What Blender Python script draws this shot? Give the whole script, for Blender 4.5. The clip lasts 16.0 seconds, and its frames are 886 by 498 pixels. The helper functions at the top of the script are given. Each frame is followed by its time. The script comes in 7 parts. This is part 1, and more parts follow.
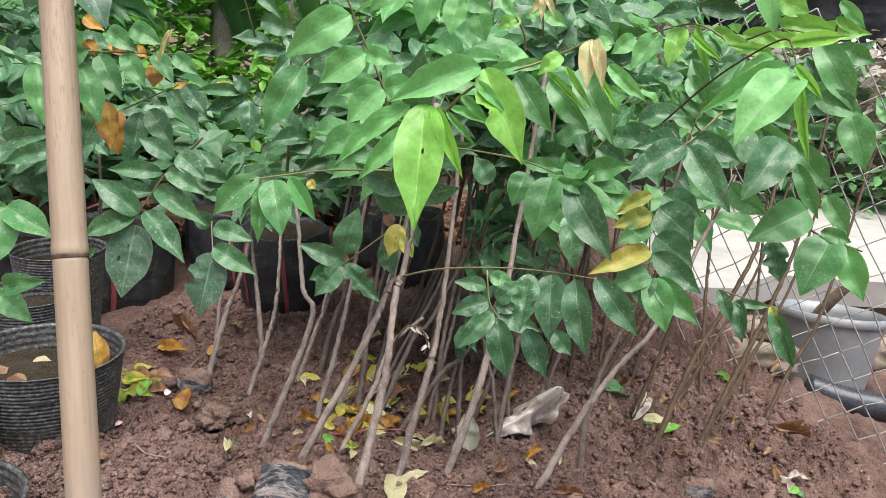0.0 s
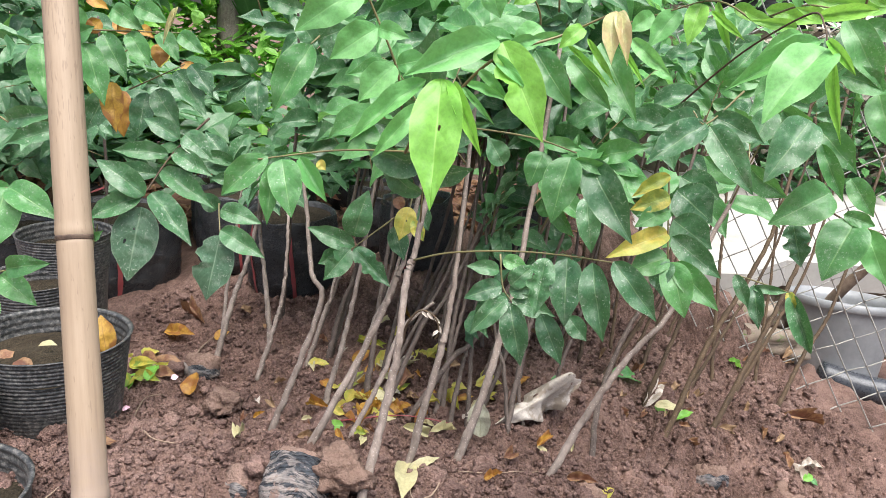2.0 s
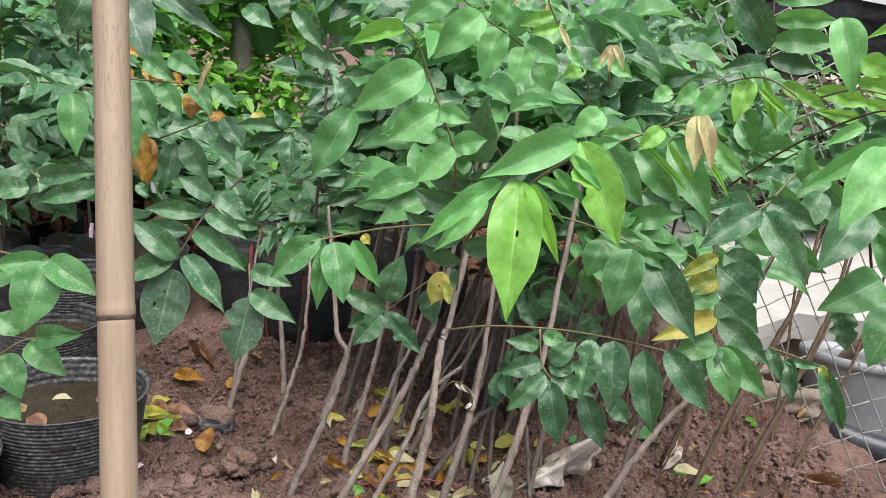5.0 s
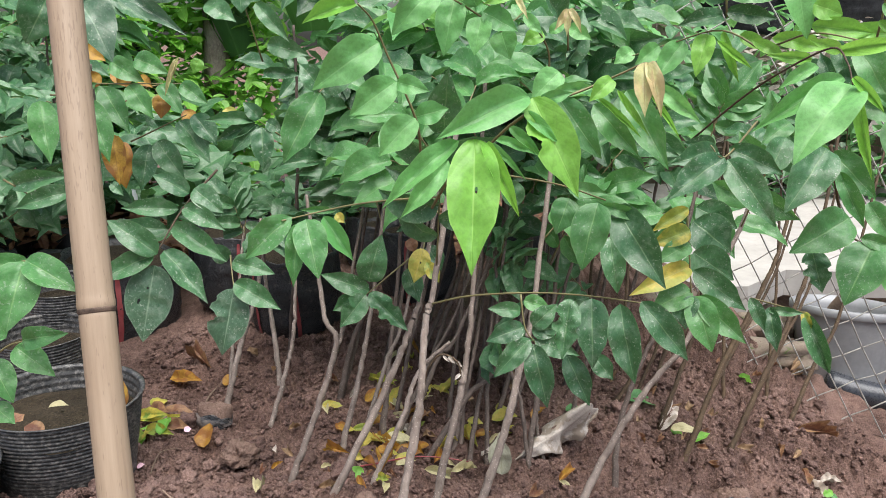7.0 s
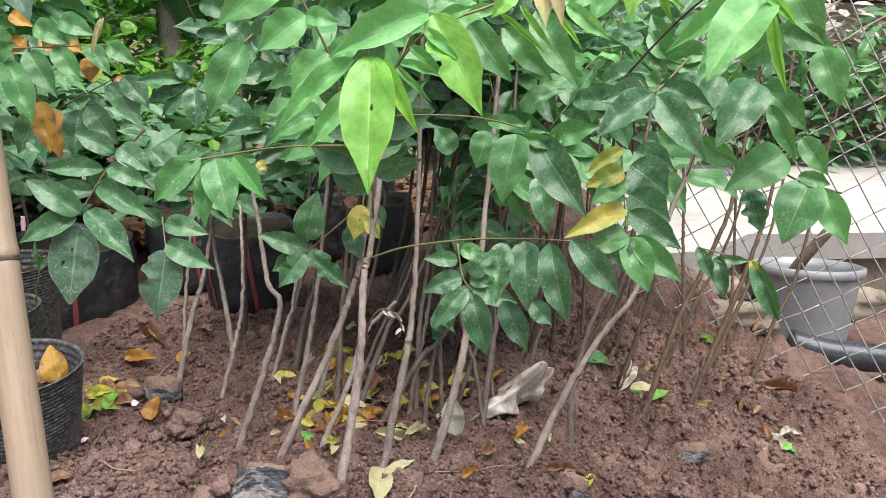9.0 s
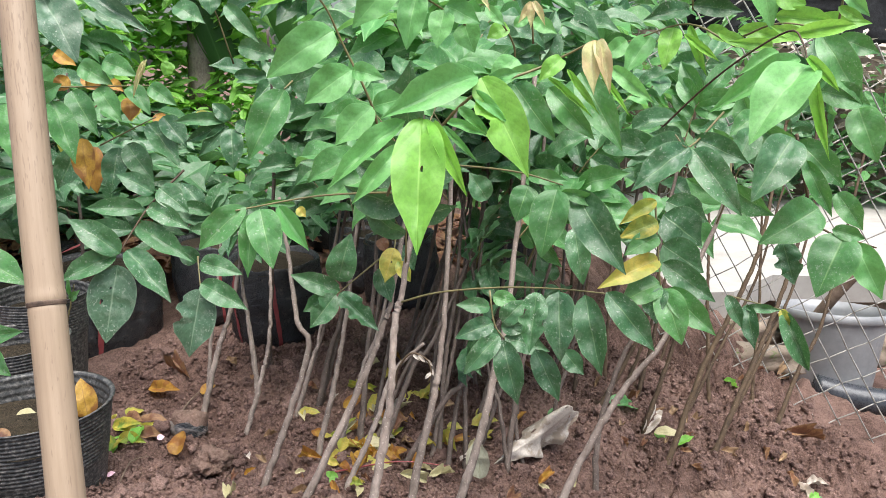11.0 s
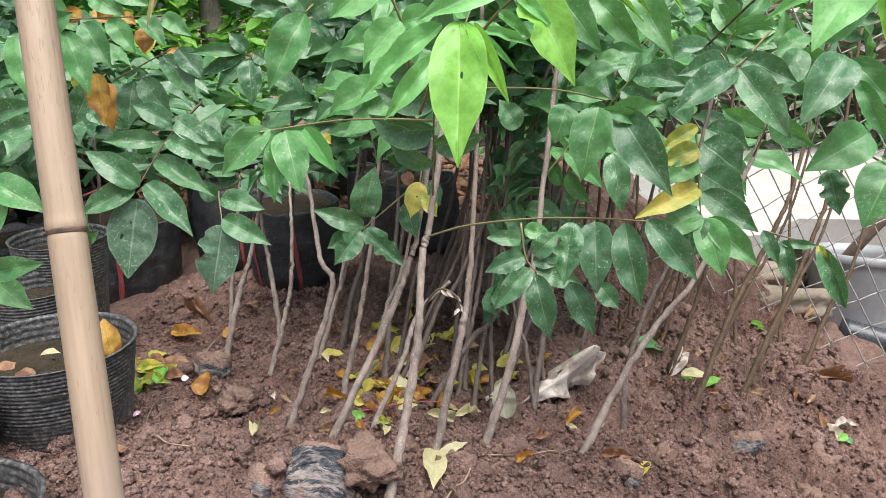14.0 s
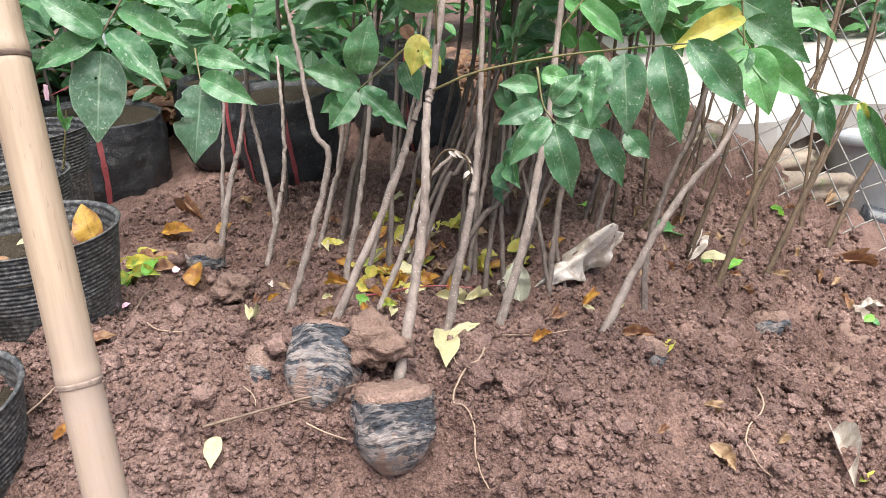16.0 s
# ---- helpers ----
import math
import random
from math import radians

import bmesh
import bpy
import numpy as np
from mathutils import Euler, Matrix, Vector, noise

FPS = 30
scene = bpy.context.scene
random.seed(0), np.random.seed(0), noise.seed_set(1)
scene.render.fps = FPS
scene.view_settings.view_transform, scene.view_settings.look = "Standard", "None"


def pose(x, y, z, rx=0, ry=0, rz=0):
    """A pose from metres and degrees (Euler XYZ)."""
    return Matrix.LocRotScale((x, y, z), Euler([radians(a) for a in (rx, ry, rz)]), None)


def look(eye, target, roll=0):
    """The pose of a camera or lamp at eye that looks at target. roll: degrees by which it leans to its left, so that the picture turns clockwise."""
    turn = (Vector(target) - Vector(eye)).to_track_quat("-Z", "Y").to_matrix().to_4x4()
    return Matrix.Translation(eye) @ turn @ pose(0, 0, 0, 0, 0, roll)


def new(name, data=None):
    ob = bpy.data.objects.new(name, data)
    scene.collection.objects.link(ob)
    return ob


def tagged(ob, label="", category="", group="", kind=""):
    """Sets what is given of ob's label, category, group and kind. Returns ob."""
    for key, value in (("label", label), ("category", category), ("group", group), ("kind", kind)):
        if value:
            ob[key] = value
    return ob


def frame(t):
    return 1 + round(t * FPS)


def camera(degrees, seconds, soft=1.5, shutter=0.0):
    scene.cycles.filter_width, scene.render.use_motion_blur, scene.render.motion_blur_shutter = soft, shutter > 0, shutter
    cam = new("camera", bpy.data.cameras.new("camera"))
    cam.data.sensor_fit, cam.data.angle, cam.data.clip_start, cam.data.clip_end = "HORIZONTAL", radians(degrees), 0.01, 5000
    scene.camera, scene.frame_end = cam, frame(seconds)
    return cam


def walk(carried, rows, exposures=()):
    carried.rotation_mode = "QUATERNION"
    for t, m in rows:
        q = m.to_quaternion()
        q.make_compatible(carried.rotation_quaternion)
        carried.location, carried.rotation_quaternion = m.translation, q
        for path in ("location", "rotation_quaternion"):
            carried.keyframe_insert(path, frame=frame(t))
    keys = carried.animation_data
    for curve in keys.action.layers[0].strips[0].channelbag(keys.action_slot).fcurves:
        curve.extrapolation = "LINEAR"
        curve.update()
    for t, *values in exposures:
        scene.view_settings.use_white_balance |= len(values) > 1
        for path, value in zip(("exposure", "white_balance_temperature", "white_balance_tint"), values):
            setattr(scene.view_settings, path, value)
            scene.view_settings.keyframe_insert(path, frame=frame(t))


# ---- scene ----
cam = camera(62.0, 16.0, soft=0.5)
PATH = [
    (0.0, (0.0000, 0.0000, 0.6600), (-0.0319, 1.9207, 0.1032), 3.46),
    (0.5, (0.0058, 0.0089, 0.6408), (-0.0318, 1.9036, 0.0015), 2.49),
    (1.0, (0.0092, 0.0202, 0.6213), (-0.0287, 1.9043, -0.0488), 1.90),
    (1.5, (-0.0007, 0.0229, 0.6279), (-0.0410, 1.9094, -0.0352), 2.59),
    (2.0, (-0.0090, 0.0213, 0.6492), (-0.0540, 1.9305, 0.0551), 3.46),
    (2.5, (-0.0174, 0.0196, 0.6704), (-0.0672, 1.9390, 0.1106), 3.94),
    (3.0, (-0.0298, 0.0271, 0.6791), (-0.0806, 1.9519, 0.1381), 4.63),
    (3.5, (-0.0303, 0.0299, 0.6886), (-0.0740, 1.9596, 0.1648), 4.93),
    (3.7, (-0.0331, 0.0301, 0.6957), (-0.0860, 1.9606, 0.1755), 5.02),
    (5.8, (-0.0909, 0.0735, 0.6984), (-0.1018, 1.9945, 0.1416), 5.28),
    (6.0, (-0.0835, 0.0686, 0.6941), (-0.1000, 1.9871, 0.1292), 4.28),
    (6.5, (-0.0664, 0.0515, 0.6884), (-0.0975, 1.9737, 0.1366), 1.86),
    (7.0, (-0.0515, 0.0416, 0.6799), (-0.0667, 1.9645, 0.1299), 0.87),
    (7.5, (-0.0337, 0.0457, 0.6614), (-0.0168, 1.9624, 0.0902), -0.18),
    (8.0, (-0.0010, 0.0543, 0.6340), (0.0504, 1.9677, 0.0539), -0.04),
    (8.2, (0.0114, 0.0516, 0.6251), (0.0629, 1.9649, 0.0448), -0.24),
    (10.5, (-0.0057, 0.0423, 0.6318), (0.0068, 1.9666, 0.0871), -0.20),
    (11.0, (-0.0139, 0.0453, 0.6505), (-0.0175, 1.9803, 0.1447), 0.27),
    (11.5, (-0.0193, 0.0505, 0.6620), (-0.0449, 1.9995, 0.2139), -0.07),
    (12.0, (-0.0196, 0.0579, 0.6666), (-0.0485, 2.0123, 0.2428), 0.32),
    (12.5, (-0.0273, 0.0510, 0.6760), (-0.0339, 2.0127, 0.2864), 2.03),
    (13.0, (-0.0288, 0.0600, 0.6588), (-0.0471, 2.0035, 0.1869), 0.94),
    (13.5, (-0.0344, 0.0686, 0.6293), (-0.0741, 1.9879, 0.0683), -0.25),
    (14.0, (-0.0337, 0.0705, 0.6149), (-0.0749, 1.9690, -0.0128), -0.42),
    (14.5, (-0.0366, 0.0813, 0.5783), (-0.0878, 1.9594, -0.1072), -1.91),
    (15.0, (-0.0377, 0.1068, 0.5533), (-0.0905, 1.9680, -0.1770), -1.88),
    (15.5, (-0.0412, 0.1252, 0.5284), (-0.0897, 1.9680, -0.2472), -2.15),
    (16.0, (-0.0473, 0.1341, 0.5085), (-0.0913, 1.9562, -0.3148), -2.11),
]
walk(cam, [(t, look(eye, target, roll)) for t, eye, target, roll in PATH],
     [(0.0, 0.6), (0.5, 0.65), (1.0, 0.8), (1.5, 0.95), (2.0, 0.9), (2.7, 0.7), (6.0, 0.5), (10.5, 0.76), (11.5, 0.74), (12.5, 0.45), (13.5, 0.5), (14.0, 0.75), (14.5, 0.98), (15.0, 1.06), (16.0, 1.15)])

# ---- light ----
world = bpy.data.worlds.new("sky")
scene.world = world
world.use_nodes = True
wn = world.node_tree
wn.nodes.clear()
sky = wn.nodes.new("ShaderNodeTexSky")
sky.sky_type = "NISHITA"
sky.sun_disc = False
sky.sun_elevation, sky.sun_rotation = radians(66), radians(190)
sky.dust_density, sky.air_density = 4.0, 1.0
bg = wn.nodes.new("ShaderNodeBackground")
bg.inputs[1].default_value = 0.115
wout = wn.nodes.new("ShaderNodeOutputWorld")
wn.links.new(sky.outputs[0], bg.inputs[0])
wn.links.new(bg.outputs[0], wout.inputs[0])
sun_data = bpy.data.lights.new("sun", "SUN")
sun_data.energy, sun_data.angle, sun_data.color = 4.1, radians(52), (1.0, 0.985, 0.97)
sun = new("sun", sun_data)
sun.matrix_world = look((0.9, 0.2, 4.0), (0.1, 1.2, 0.0))


# ---- materials ----
def mat(name):
    m = bpy.data.materials.new(name)
    m.use_nodes = True
    return m, m.node_tree.nodes, m.node_tree.links, m.node_tree.nodes["Principled BSDF"]


def node(nodes, kind, **values):
    n = nodes.new(kind)
    for key, value in values.items():
        n.inputs[key.replace("_", " ")].default_value = value
    return n


def math_node(nodes, links, op, a, b=None, clamp=False):
    n = nodes.new("ShaderNodeMath")
    n.operation, n.use_clamp = op, clamp
    for i, v in enumerate((a, b)):
        if v is None:
            continue
        if isinstance(v, (int, float)):
            n.inputs[i].default_value = v
        else:
            links.new(v, n.inputs[i])
    return n.outputs[0]


def mix(nodes, links, fac, a, b, blend="MIX"):
    n = nodes.new("ShaderNodeMix")
    n.data_type, n.blend_type = "RGBA", blend
    for i, v in ((0, fac), (6, a), (7, b)):
        if isinstance(v, (int, float)):
            n.inputs[i].default_value = v
        elif isinstance(v, tuple):
            n.inputs[i].default_value = (*v, 1.0)
        else:
            links.new(v, n.inputs[i])
    return n.outputs[2]


def ramp(nodes, links, fac, stops):
    n = nodes.new("ShaderNodeValToRGB")
    while len(n.color_ramp.elements) < len(stops):
        n.color_ramp.elements.new(0.5)
    for e, (at, col) in zip(n.color_ramp.elements, stops):
        e.position, e.color = at, (*col, 1.0) if isinstance(col, tuple) else (col, col, col, 1.0)
    links.new(fac, n.inputs[0])
    return n.outputs[0]


def bump(nodes, links, height, strength, distance, bsdf):
    n = nodes.new("ShaderNodeBump")
    n.inputs["Strength"].default_value, n.inputs["Distance"].default_value = strength, distance
    links.new(height, n.inputs["Height"])
    links.new(n.outputs[0], bsdf.inputs["Normal"])


def coords(nodes, kind="Object"):
    return nodes.new("ShaderNodeTexCoord").outputs[kind]


def noise_tex(nodes, links, vector, scale, detail=4.0, rough=0.6):
    n = node(nodes, "ShaderNodeTexNoise", Scale=scale, Detail=detail, Roughness=rough)
    links.new(vector, n.inputs["Vector"])
    return n.outputs[0]


def leaf_material(name, dark, light, glow, vein, gloss=0.35, through_share=0.3, spots=0.5, blotch=None, spot_col=(0.55, 0.6, 0.5)):
    """A thin leaf: veins and midrib from its own length and width, pale dust specks, light through the blade."""
    m, n, l, b = mat(name)
    info = n.new("ShaderNodeObjectInfo").outputs["Random"]
    uv = n.new("ShaderNodeUVMap")
    uv.uv_map = "leaf"
    sep = n.new("ShaderNodeSeparateXYZ")
    l.new(uv.outputs[0], sep.inputs[0])
    across = math_node(n, l, "ABSOLUTE", math_node(n, l, "SUBTRACT", sep.outputs[0], 0.5))
    along = sep.outputs[1]
    geo = n.new("ShaderNodeNewGeometry").outputs["Position"]
    col = mix(n, l, info, dark, light)
    patch = noise_tex(n, l, geo, 45.0, 5.0, 0.65)
    col = mix(n, l, ramp(n, l, patch, ((0.4, 0.0), (0.72, 0.45))), col, light)
    if blotch:
        edge = math_node(n, l, "ADD", noise_tex(n, l, geo, 40.0, 3.0), math_node(n, l, "MULTIPLY", across, 0.35))
        col = mix(n, l, ramp(n, l, edge, ((0.56, 0.0), (0.66, 1.0))), col, blotch)
    # side veins run forward from the midrib, a little uneven
    bent = math_node(n, l, "ADD", along, math_node(n, l, "MULTIPLY", noise_tex(n, l, geo, 60.0, 2.0), 0.05))
    wave = math_node(n, l, "ABSOLUTE", math_node(n, l, "SINE", math_node(n, l, "MULTIPLY", math_node(n, l, "SUBTRACT", bent, math_node(n, l, "MULTIPLY", math_node(n, l, "POWER", across, 1.3), 0.8)), 25.0)))
    side = math_node(n, l, "POWER", wave, 22.0)
    rib = math_node(n, l, "SUBTRACT", 1.0, math_node(n, l, "MULTIPLY", across, 34.0), clamp=True)
    mottle = noise_tex(n, l, geo, 210.0, 5.0, 0.75)
    col = mix(n, l, ramp(n, l, mottle, ((0.38, 0.4), (0.56, 0.0))), col, tuple(v * 0.5 for v in dark))
    col = mix(n, l, math_node(n, l, "MULTIPLY", side, 0.1), col, vein)
    # paler, slightly yellowed margin
    rim = math_node(n, l, "MULTIPLY", math_node(n, l, "SUBTRACT", across, 0.455, clamp=True), 9.0, clamp=True)
    col = mix(n, l, rim, col, vein)
    col = mix(n, l, math_node(n, l, "MULTIPLY", rib, 0.8), col, vein)
    fac = 0.0
    if spots > 0:
        # dried splashes of mud and lime: a few large flecks, many specks, and a thin film
        where = ramp(n, l, noise_tex(n, l, geo, 26.0, 3.0, 0.6), ((0.4, 0.0), (0.62, 1.0)))
        fleck = ramp(n, l, noise_tex(n, l, geo, 330.0, 3.0, 0.6), ((0.6, 0.0), (0.66, 1.0)))
        large = ramp(n, l, noise_tex(n, l, geo, 130.0, 4.0, 0.7), ((0.63, 0.0), (0.69, 1.0)))
        film = ramp(n, l, noise_tex(n, l, geo, 75.0, 6.0, 0.75), ((0.5, 0.0), (0.75, 1.0)))
        dots = math_node(n, l, "MAXIMUM", math_node(n, l, "MULTIPLY", math_node(n, l, "MULTIPLY", fleck, where), 0.75), math_node(n, l, "MULTIPLY", large, 0.6))
        fac = math_node(n, l, "MULTIPLY", math_node(n, l, "MAXIMUM", dots, math_node(n, l, "MULTIPLY", film, 0.34)), spots)
        col = mix(n, l, fac, col, spot_col)
    l.new(col, b.inputs["Base Color"])
    rough = ramp(n, l, noise_tex(n, l, geo, 60.0, 5.0, 0.7), ((0.3, gloss - 0.03), (0.7, gloss + 0.2)))
    if spots > 0:
        rough = math_node(n, l, "ADD", rough, math_node(n, l, "MULTIPLY", fac, 0.4))
    l.new(rough, b.inputs["Roughness"])
    b.inputs["Specular IOR Level"].default_value = 0.6
    # the blade swells between its veins
    quilt = math_node(n, l, "MULTIPLY", math_node(n, l, "POWER", wave, 6.0), -0.13)
    height = math_node(n, l, "ADD", quilt, math_node(n, l, "ADD", math_node(n, l, "MULTIPLY", mottle, 0.1), math_node(n, l, "MULTIPLY", rib, -0.5)))
    bump(n, l, height, 0.5, 0.0012, b)
    tr = n.new("ShaderNodeBsdfTranslucent")
    l.new(mix(n, l, 0.55, col, glow), tr.inputs[0])
    sh = n.new("ShaderNodeMixShader")
    sh.inputs[0].default_value = through_share
    l.new(b.outputs[0], sh.inputs[1])
    l.new(tr.outputs[0], sh.inputs[2])
    l.new(sh.outputs[0], n["Material Output"].inputs[0])
    return m


LEAF = {
    "dark": leaf_material("mature_leaf", (0.032, 0.114, 0.046), (0.075, 0.209, 0.078), (0.139, 0.367, 0.060), (0.182, 0.306, 0.141), 0.33, 0.2, 0.8),
    # dust film as on the others; the greyed blade colour imitates sky sheen
    "grey": leaf_material("dusty_sheen_leaf", (0.05, 0.125, 0.068), (0.085, 0.175, 0.1), (0.14, 0.34, 0.1), (0.25, 0.36, 0.24), 0.28, 0.15, 0.95),
    "mid": leaf_material("green_leaf", (0.056, 0.198, 0.057), (0.112, 0.322, 0.094), (0.247, 0.572, 0.094), (0.225, 0.416, 0.154), 0.34, 0.28, 0.6),
    "soft": leaf_material("soft_green_leaf", (0.098, 0.325, 0.095), (0.195, 0.493, 0.147), (0.344, 0.694, 0.147), (0.265, 0.549, 0.200), 0.39, 0.33, 0.1),
    "lime": leaf_material("young_leaf", (0.164, 0.432, 0.062), (0.266, 0.576, 0.090), (0.432, 0.768, 0.114), (0.342, 0.624, 0.141), 0.37, 0.37, 0.05),
    "yellow": leaf_material("yellow_leaf", (0.5, 0.41, 0.075), (0.62, 0.52, 0.11), (0.7, 0.58, 0.1), (0.5, 0.46, 0.16), 0.45, 0.28, 0.08, (0.42, 0.44, 0.08)),
    "turning": leaf_material("turning_leaf", (0.16, 0.28, 0.045), (0.36, 0.4, 0.06), (0.5, 0.55, 0.06), (0.28, 0.38, 0.1), 0.42, 0.28, 0.15, (0.56, 0.47, 0.07)),
    "orange": leaf_material("orange_leaf", (0.4, 0.2, 0.03), (0.56, 0.33, 0.045), (0.66, 0.4, 0.05), (0.3, 0.15, 0.04), 0.5, 0.3, 0.1, (0.28, 0.11, 0.025)),
    "bronze": leaf_material("bronze_new_leaf", (0.5, 0.5, 0.22), (0.64, 0.61, 0.32), (0.7, 0.68, 0.3), (0.4, 0.3, 0.15), 0.4, 0.35, 0.0, (0.52, 0.4, 0.22)),
    "brown": leaf_material("brown_dry_leaf", (0.13, 0.05, 0.028), (0.24, 0.11, 0.055), (0.3, 0.12, 0.05), (0.1, 0.05, 0.03), 0.6, 0.15, 0.1, (0.3, 0.17, 0.08)),
    "tan": leaf_material("tan_dry_leaf", (0.27, 0.17, 0.09), (0.42, 0.29, 0.17), (0.45, 0.3, 0.16), (0.2, 0.12, 0.07), 0.65, 0.12, 0.0, (0.2, 0.12, 0.06)),
    "pale": leaf_material("pale_dry_leaf", (0.46, 0.42, 0.22), (0.58, 0.53, 0.32), (0.65, 0.58, 0.32), (0.42, 0.38, 0.22), 0.55, 0.15, 0.1),
    "wrap": leaf_material("folded_grey_green_leaf", (0.33, 0.34, 0.24), (0.46, 0.46, 0.34), (0.4, 0.4, 0.26), (0.3, 0.3, 0.2), 0.7, 0.06, 0.2, (0.42, 0.4, 0.3)),
    "ash": leaf_material("grey_dry_leaf", (0.48, 0.43, 0.37), (0.64, 0.58, 0.52), (0.5, 0.43, 0.35), (0.42, 0.36, 0.3), 0.75, 0.08, 0.0, (0.36, 0.3, 0.24)),
}


def soil_material(name="soil", dark=(0.075, 0.044, 0.035), light=(0.36, 0.232, 0.19), bump_d=0.0035):
    m, n, l, b = mat(name)
    c = n.new("ShaderNodeNewGeometry").outputs["Position"]
    big = noise_tex(n, l, c, 3.5, 4.0, 0.6)
    lump = noise_tex(n, l, c, 30.0, 5.0, 0.6)
    fine = noise_tex(n, l, c, 240.0, 5.0, 0.7)
    tone = math_node(n, l, "ADD", math_node(n, l, "MULTIPLY", big, 0.4), math_node(n, l, "ADD", math_node(n, l, "MULTIPLY", lump, 0.25), math_node(n, l, "MULTIPLY", fine, 0.35)))
    col = ramp(n, l, tone, ((0.42, dark), (0.59, light)))
    isle = n.new("ShaderNodeNewGeometry").outputs["Random Per Island"]
    col = mix(n, l, math_node(n, l, "MULTIPLY", isle, 0.6), col, dark)
    speck = node(n, "ShaderNodeTexVoronoi", Scale=300.0)
    l.new(c, speck.inputs["Vector"])
    col = mix(n, l, math_node(n, l, "MULTIPLY", math_node(n, l, "LESS_THAN", speck.outputs[0], 0.1), 0.4), col, (0.42, 0.3, 0.23))
    l.new(col, b.inputs["Base Color"])
    b.inputs["Roughness"].default_value = 0.93
    b.inputs["Specular IOR Level"].default_value = 0.2
    # round crumbs of two sizes
    h = math_node(n, l, "MULTIPLY", fine, 0.9)
    for scale, tall in ((170.0, 0.7), (420.0, 0.5)):
        crumb = node(n, "ShaderNodeTexVoronoi", Scale=scale)
        l.new(c, crumb.inputs["Vector"])
        h = math_node(n, l, "SUBTRACT", h, math_node(n, l, "MULTIPLY", math_node(n, l, "POWER", crumb.outputs[0], 2.0), tall))
    bump(n, l, h, 1.0, bump_d, b)
    return m


def bark_material(name, dark, light, lichen):
    m, n, l, b = mat(name)
    c = n.new("ShaderNodeNewGeometry").outputs["Position"]
    scale = n.new("ShaderNodeMapping")
    scale.inputs["Scale"].default_value = (1, 1, 0.45)
    l.new(c, scale.inputs[0])
    a = noise_tex(n, l, scale.outputs[0], 110.0, 6.0, 0.7)
    big = noise_tex(n, l, c, 14.0, 3.0)
    info = n.new("ShaderNodeObjectInfo").outputs["Random"]
    col = ramp(n, l, math_node(n, l, "ADD", math_node(n, l, "MULTIPLY", a, 0.6), math_node(n, l, "MULTIPLY", big, 0.4)), ((0.35, dark), (0.62, light)))
    col = mix(n, l, math_node(n, l, "MULTIPLY", info, 0.4), col, dark)
    v = node(n, "ShaderNodeTexVoronoi", Scale=210.0)
    l.new(c, v.inputs["Vector"])
    dots = math_node(n, l, "LESS_THAN", v.outputs[0], 0.2)
    col = mix(n, l, math_node(n, l, "MULTIPLY", dots, 0.55), col, lichen)
    l.new(col, b.inputs["Base Color"])
    b.inputs["Roughness"].default_value = 0.8
    bump(n, l, a, 0.8, 0.002, b)
    return m


def plain_material(name, dark, light, rough=0.6, scale=20.0, metal=0.0, bump_d=0.001, spec=0.5, wear=None, wear_at=(0.58, 0.7)):
    m, n, l, b = mat(name)
    c = n.new("ShaderNodeNewGeometry").outputs["Position"]
    a = noise_tex(n, l, c, scale, 6.0, 0.65)
    fine = noise_tex(n, l, c, scale * 9, 4.0, 0.7)
    col = ramp(n, l, a, ((0.34, dark), (0.66, light)))
    col = mix(n, l, math_node(n, l, "MULTIPLY", fine, 0.35), col, dark)
    if wear:
        k = noise_tex(n, l, c, scale * 2.3, 8.0, 0.75)
        col = mix(n, l, ramp(n, l, k, ((wear_at[0], 0.0), (wear_at[1], 1.0))), col, wear)
    l.new(col, b.inputs["Base Color"])
    l.new(ramp(n, l, fine, ((0.3, max(rough - 0.12, 0.05)), (0.7, min(rough + 0.12, 1.0)))), b.inputs["Roughness"])
    b.inputs["Metallic"].default_value, b.inputs["Specular IOR Level"].default_value = metal, spec
    bump(n, l, math_node(n, l, "ADD", a, math_node(n, l, "MULTIPLY", fine, 0.4)), 0.6, bump_d, b)
    return m


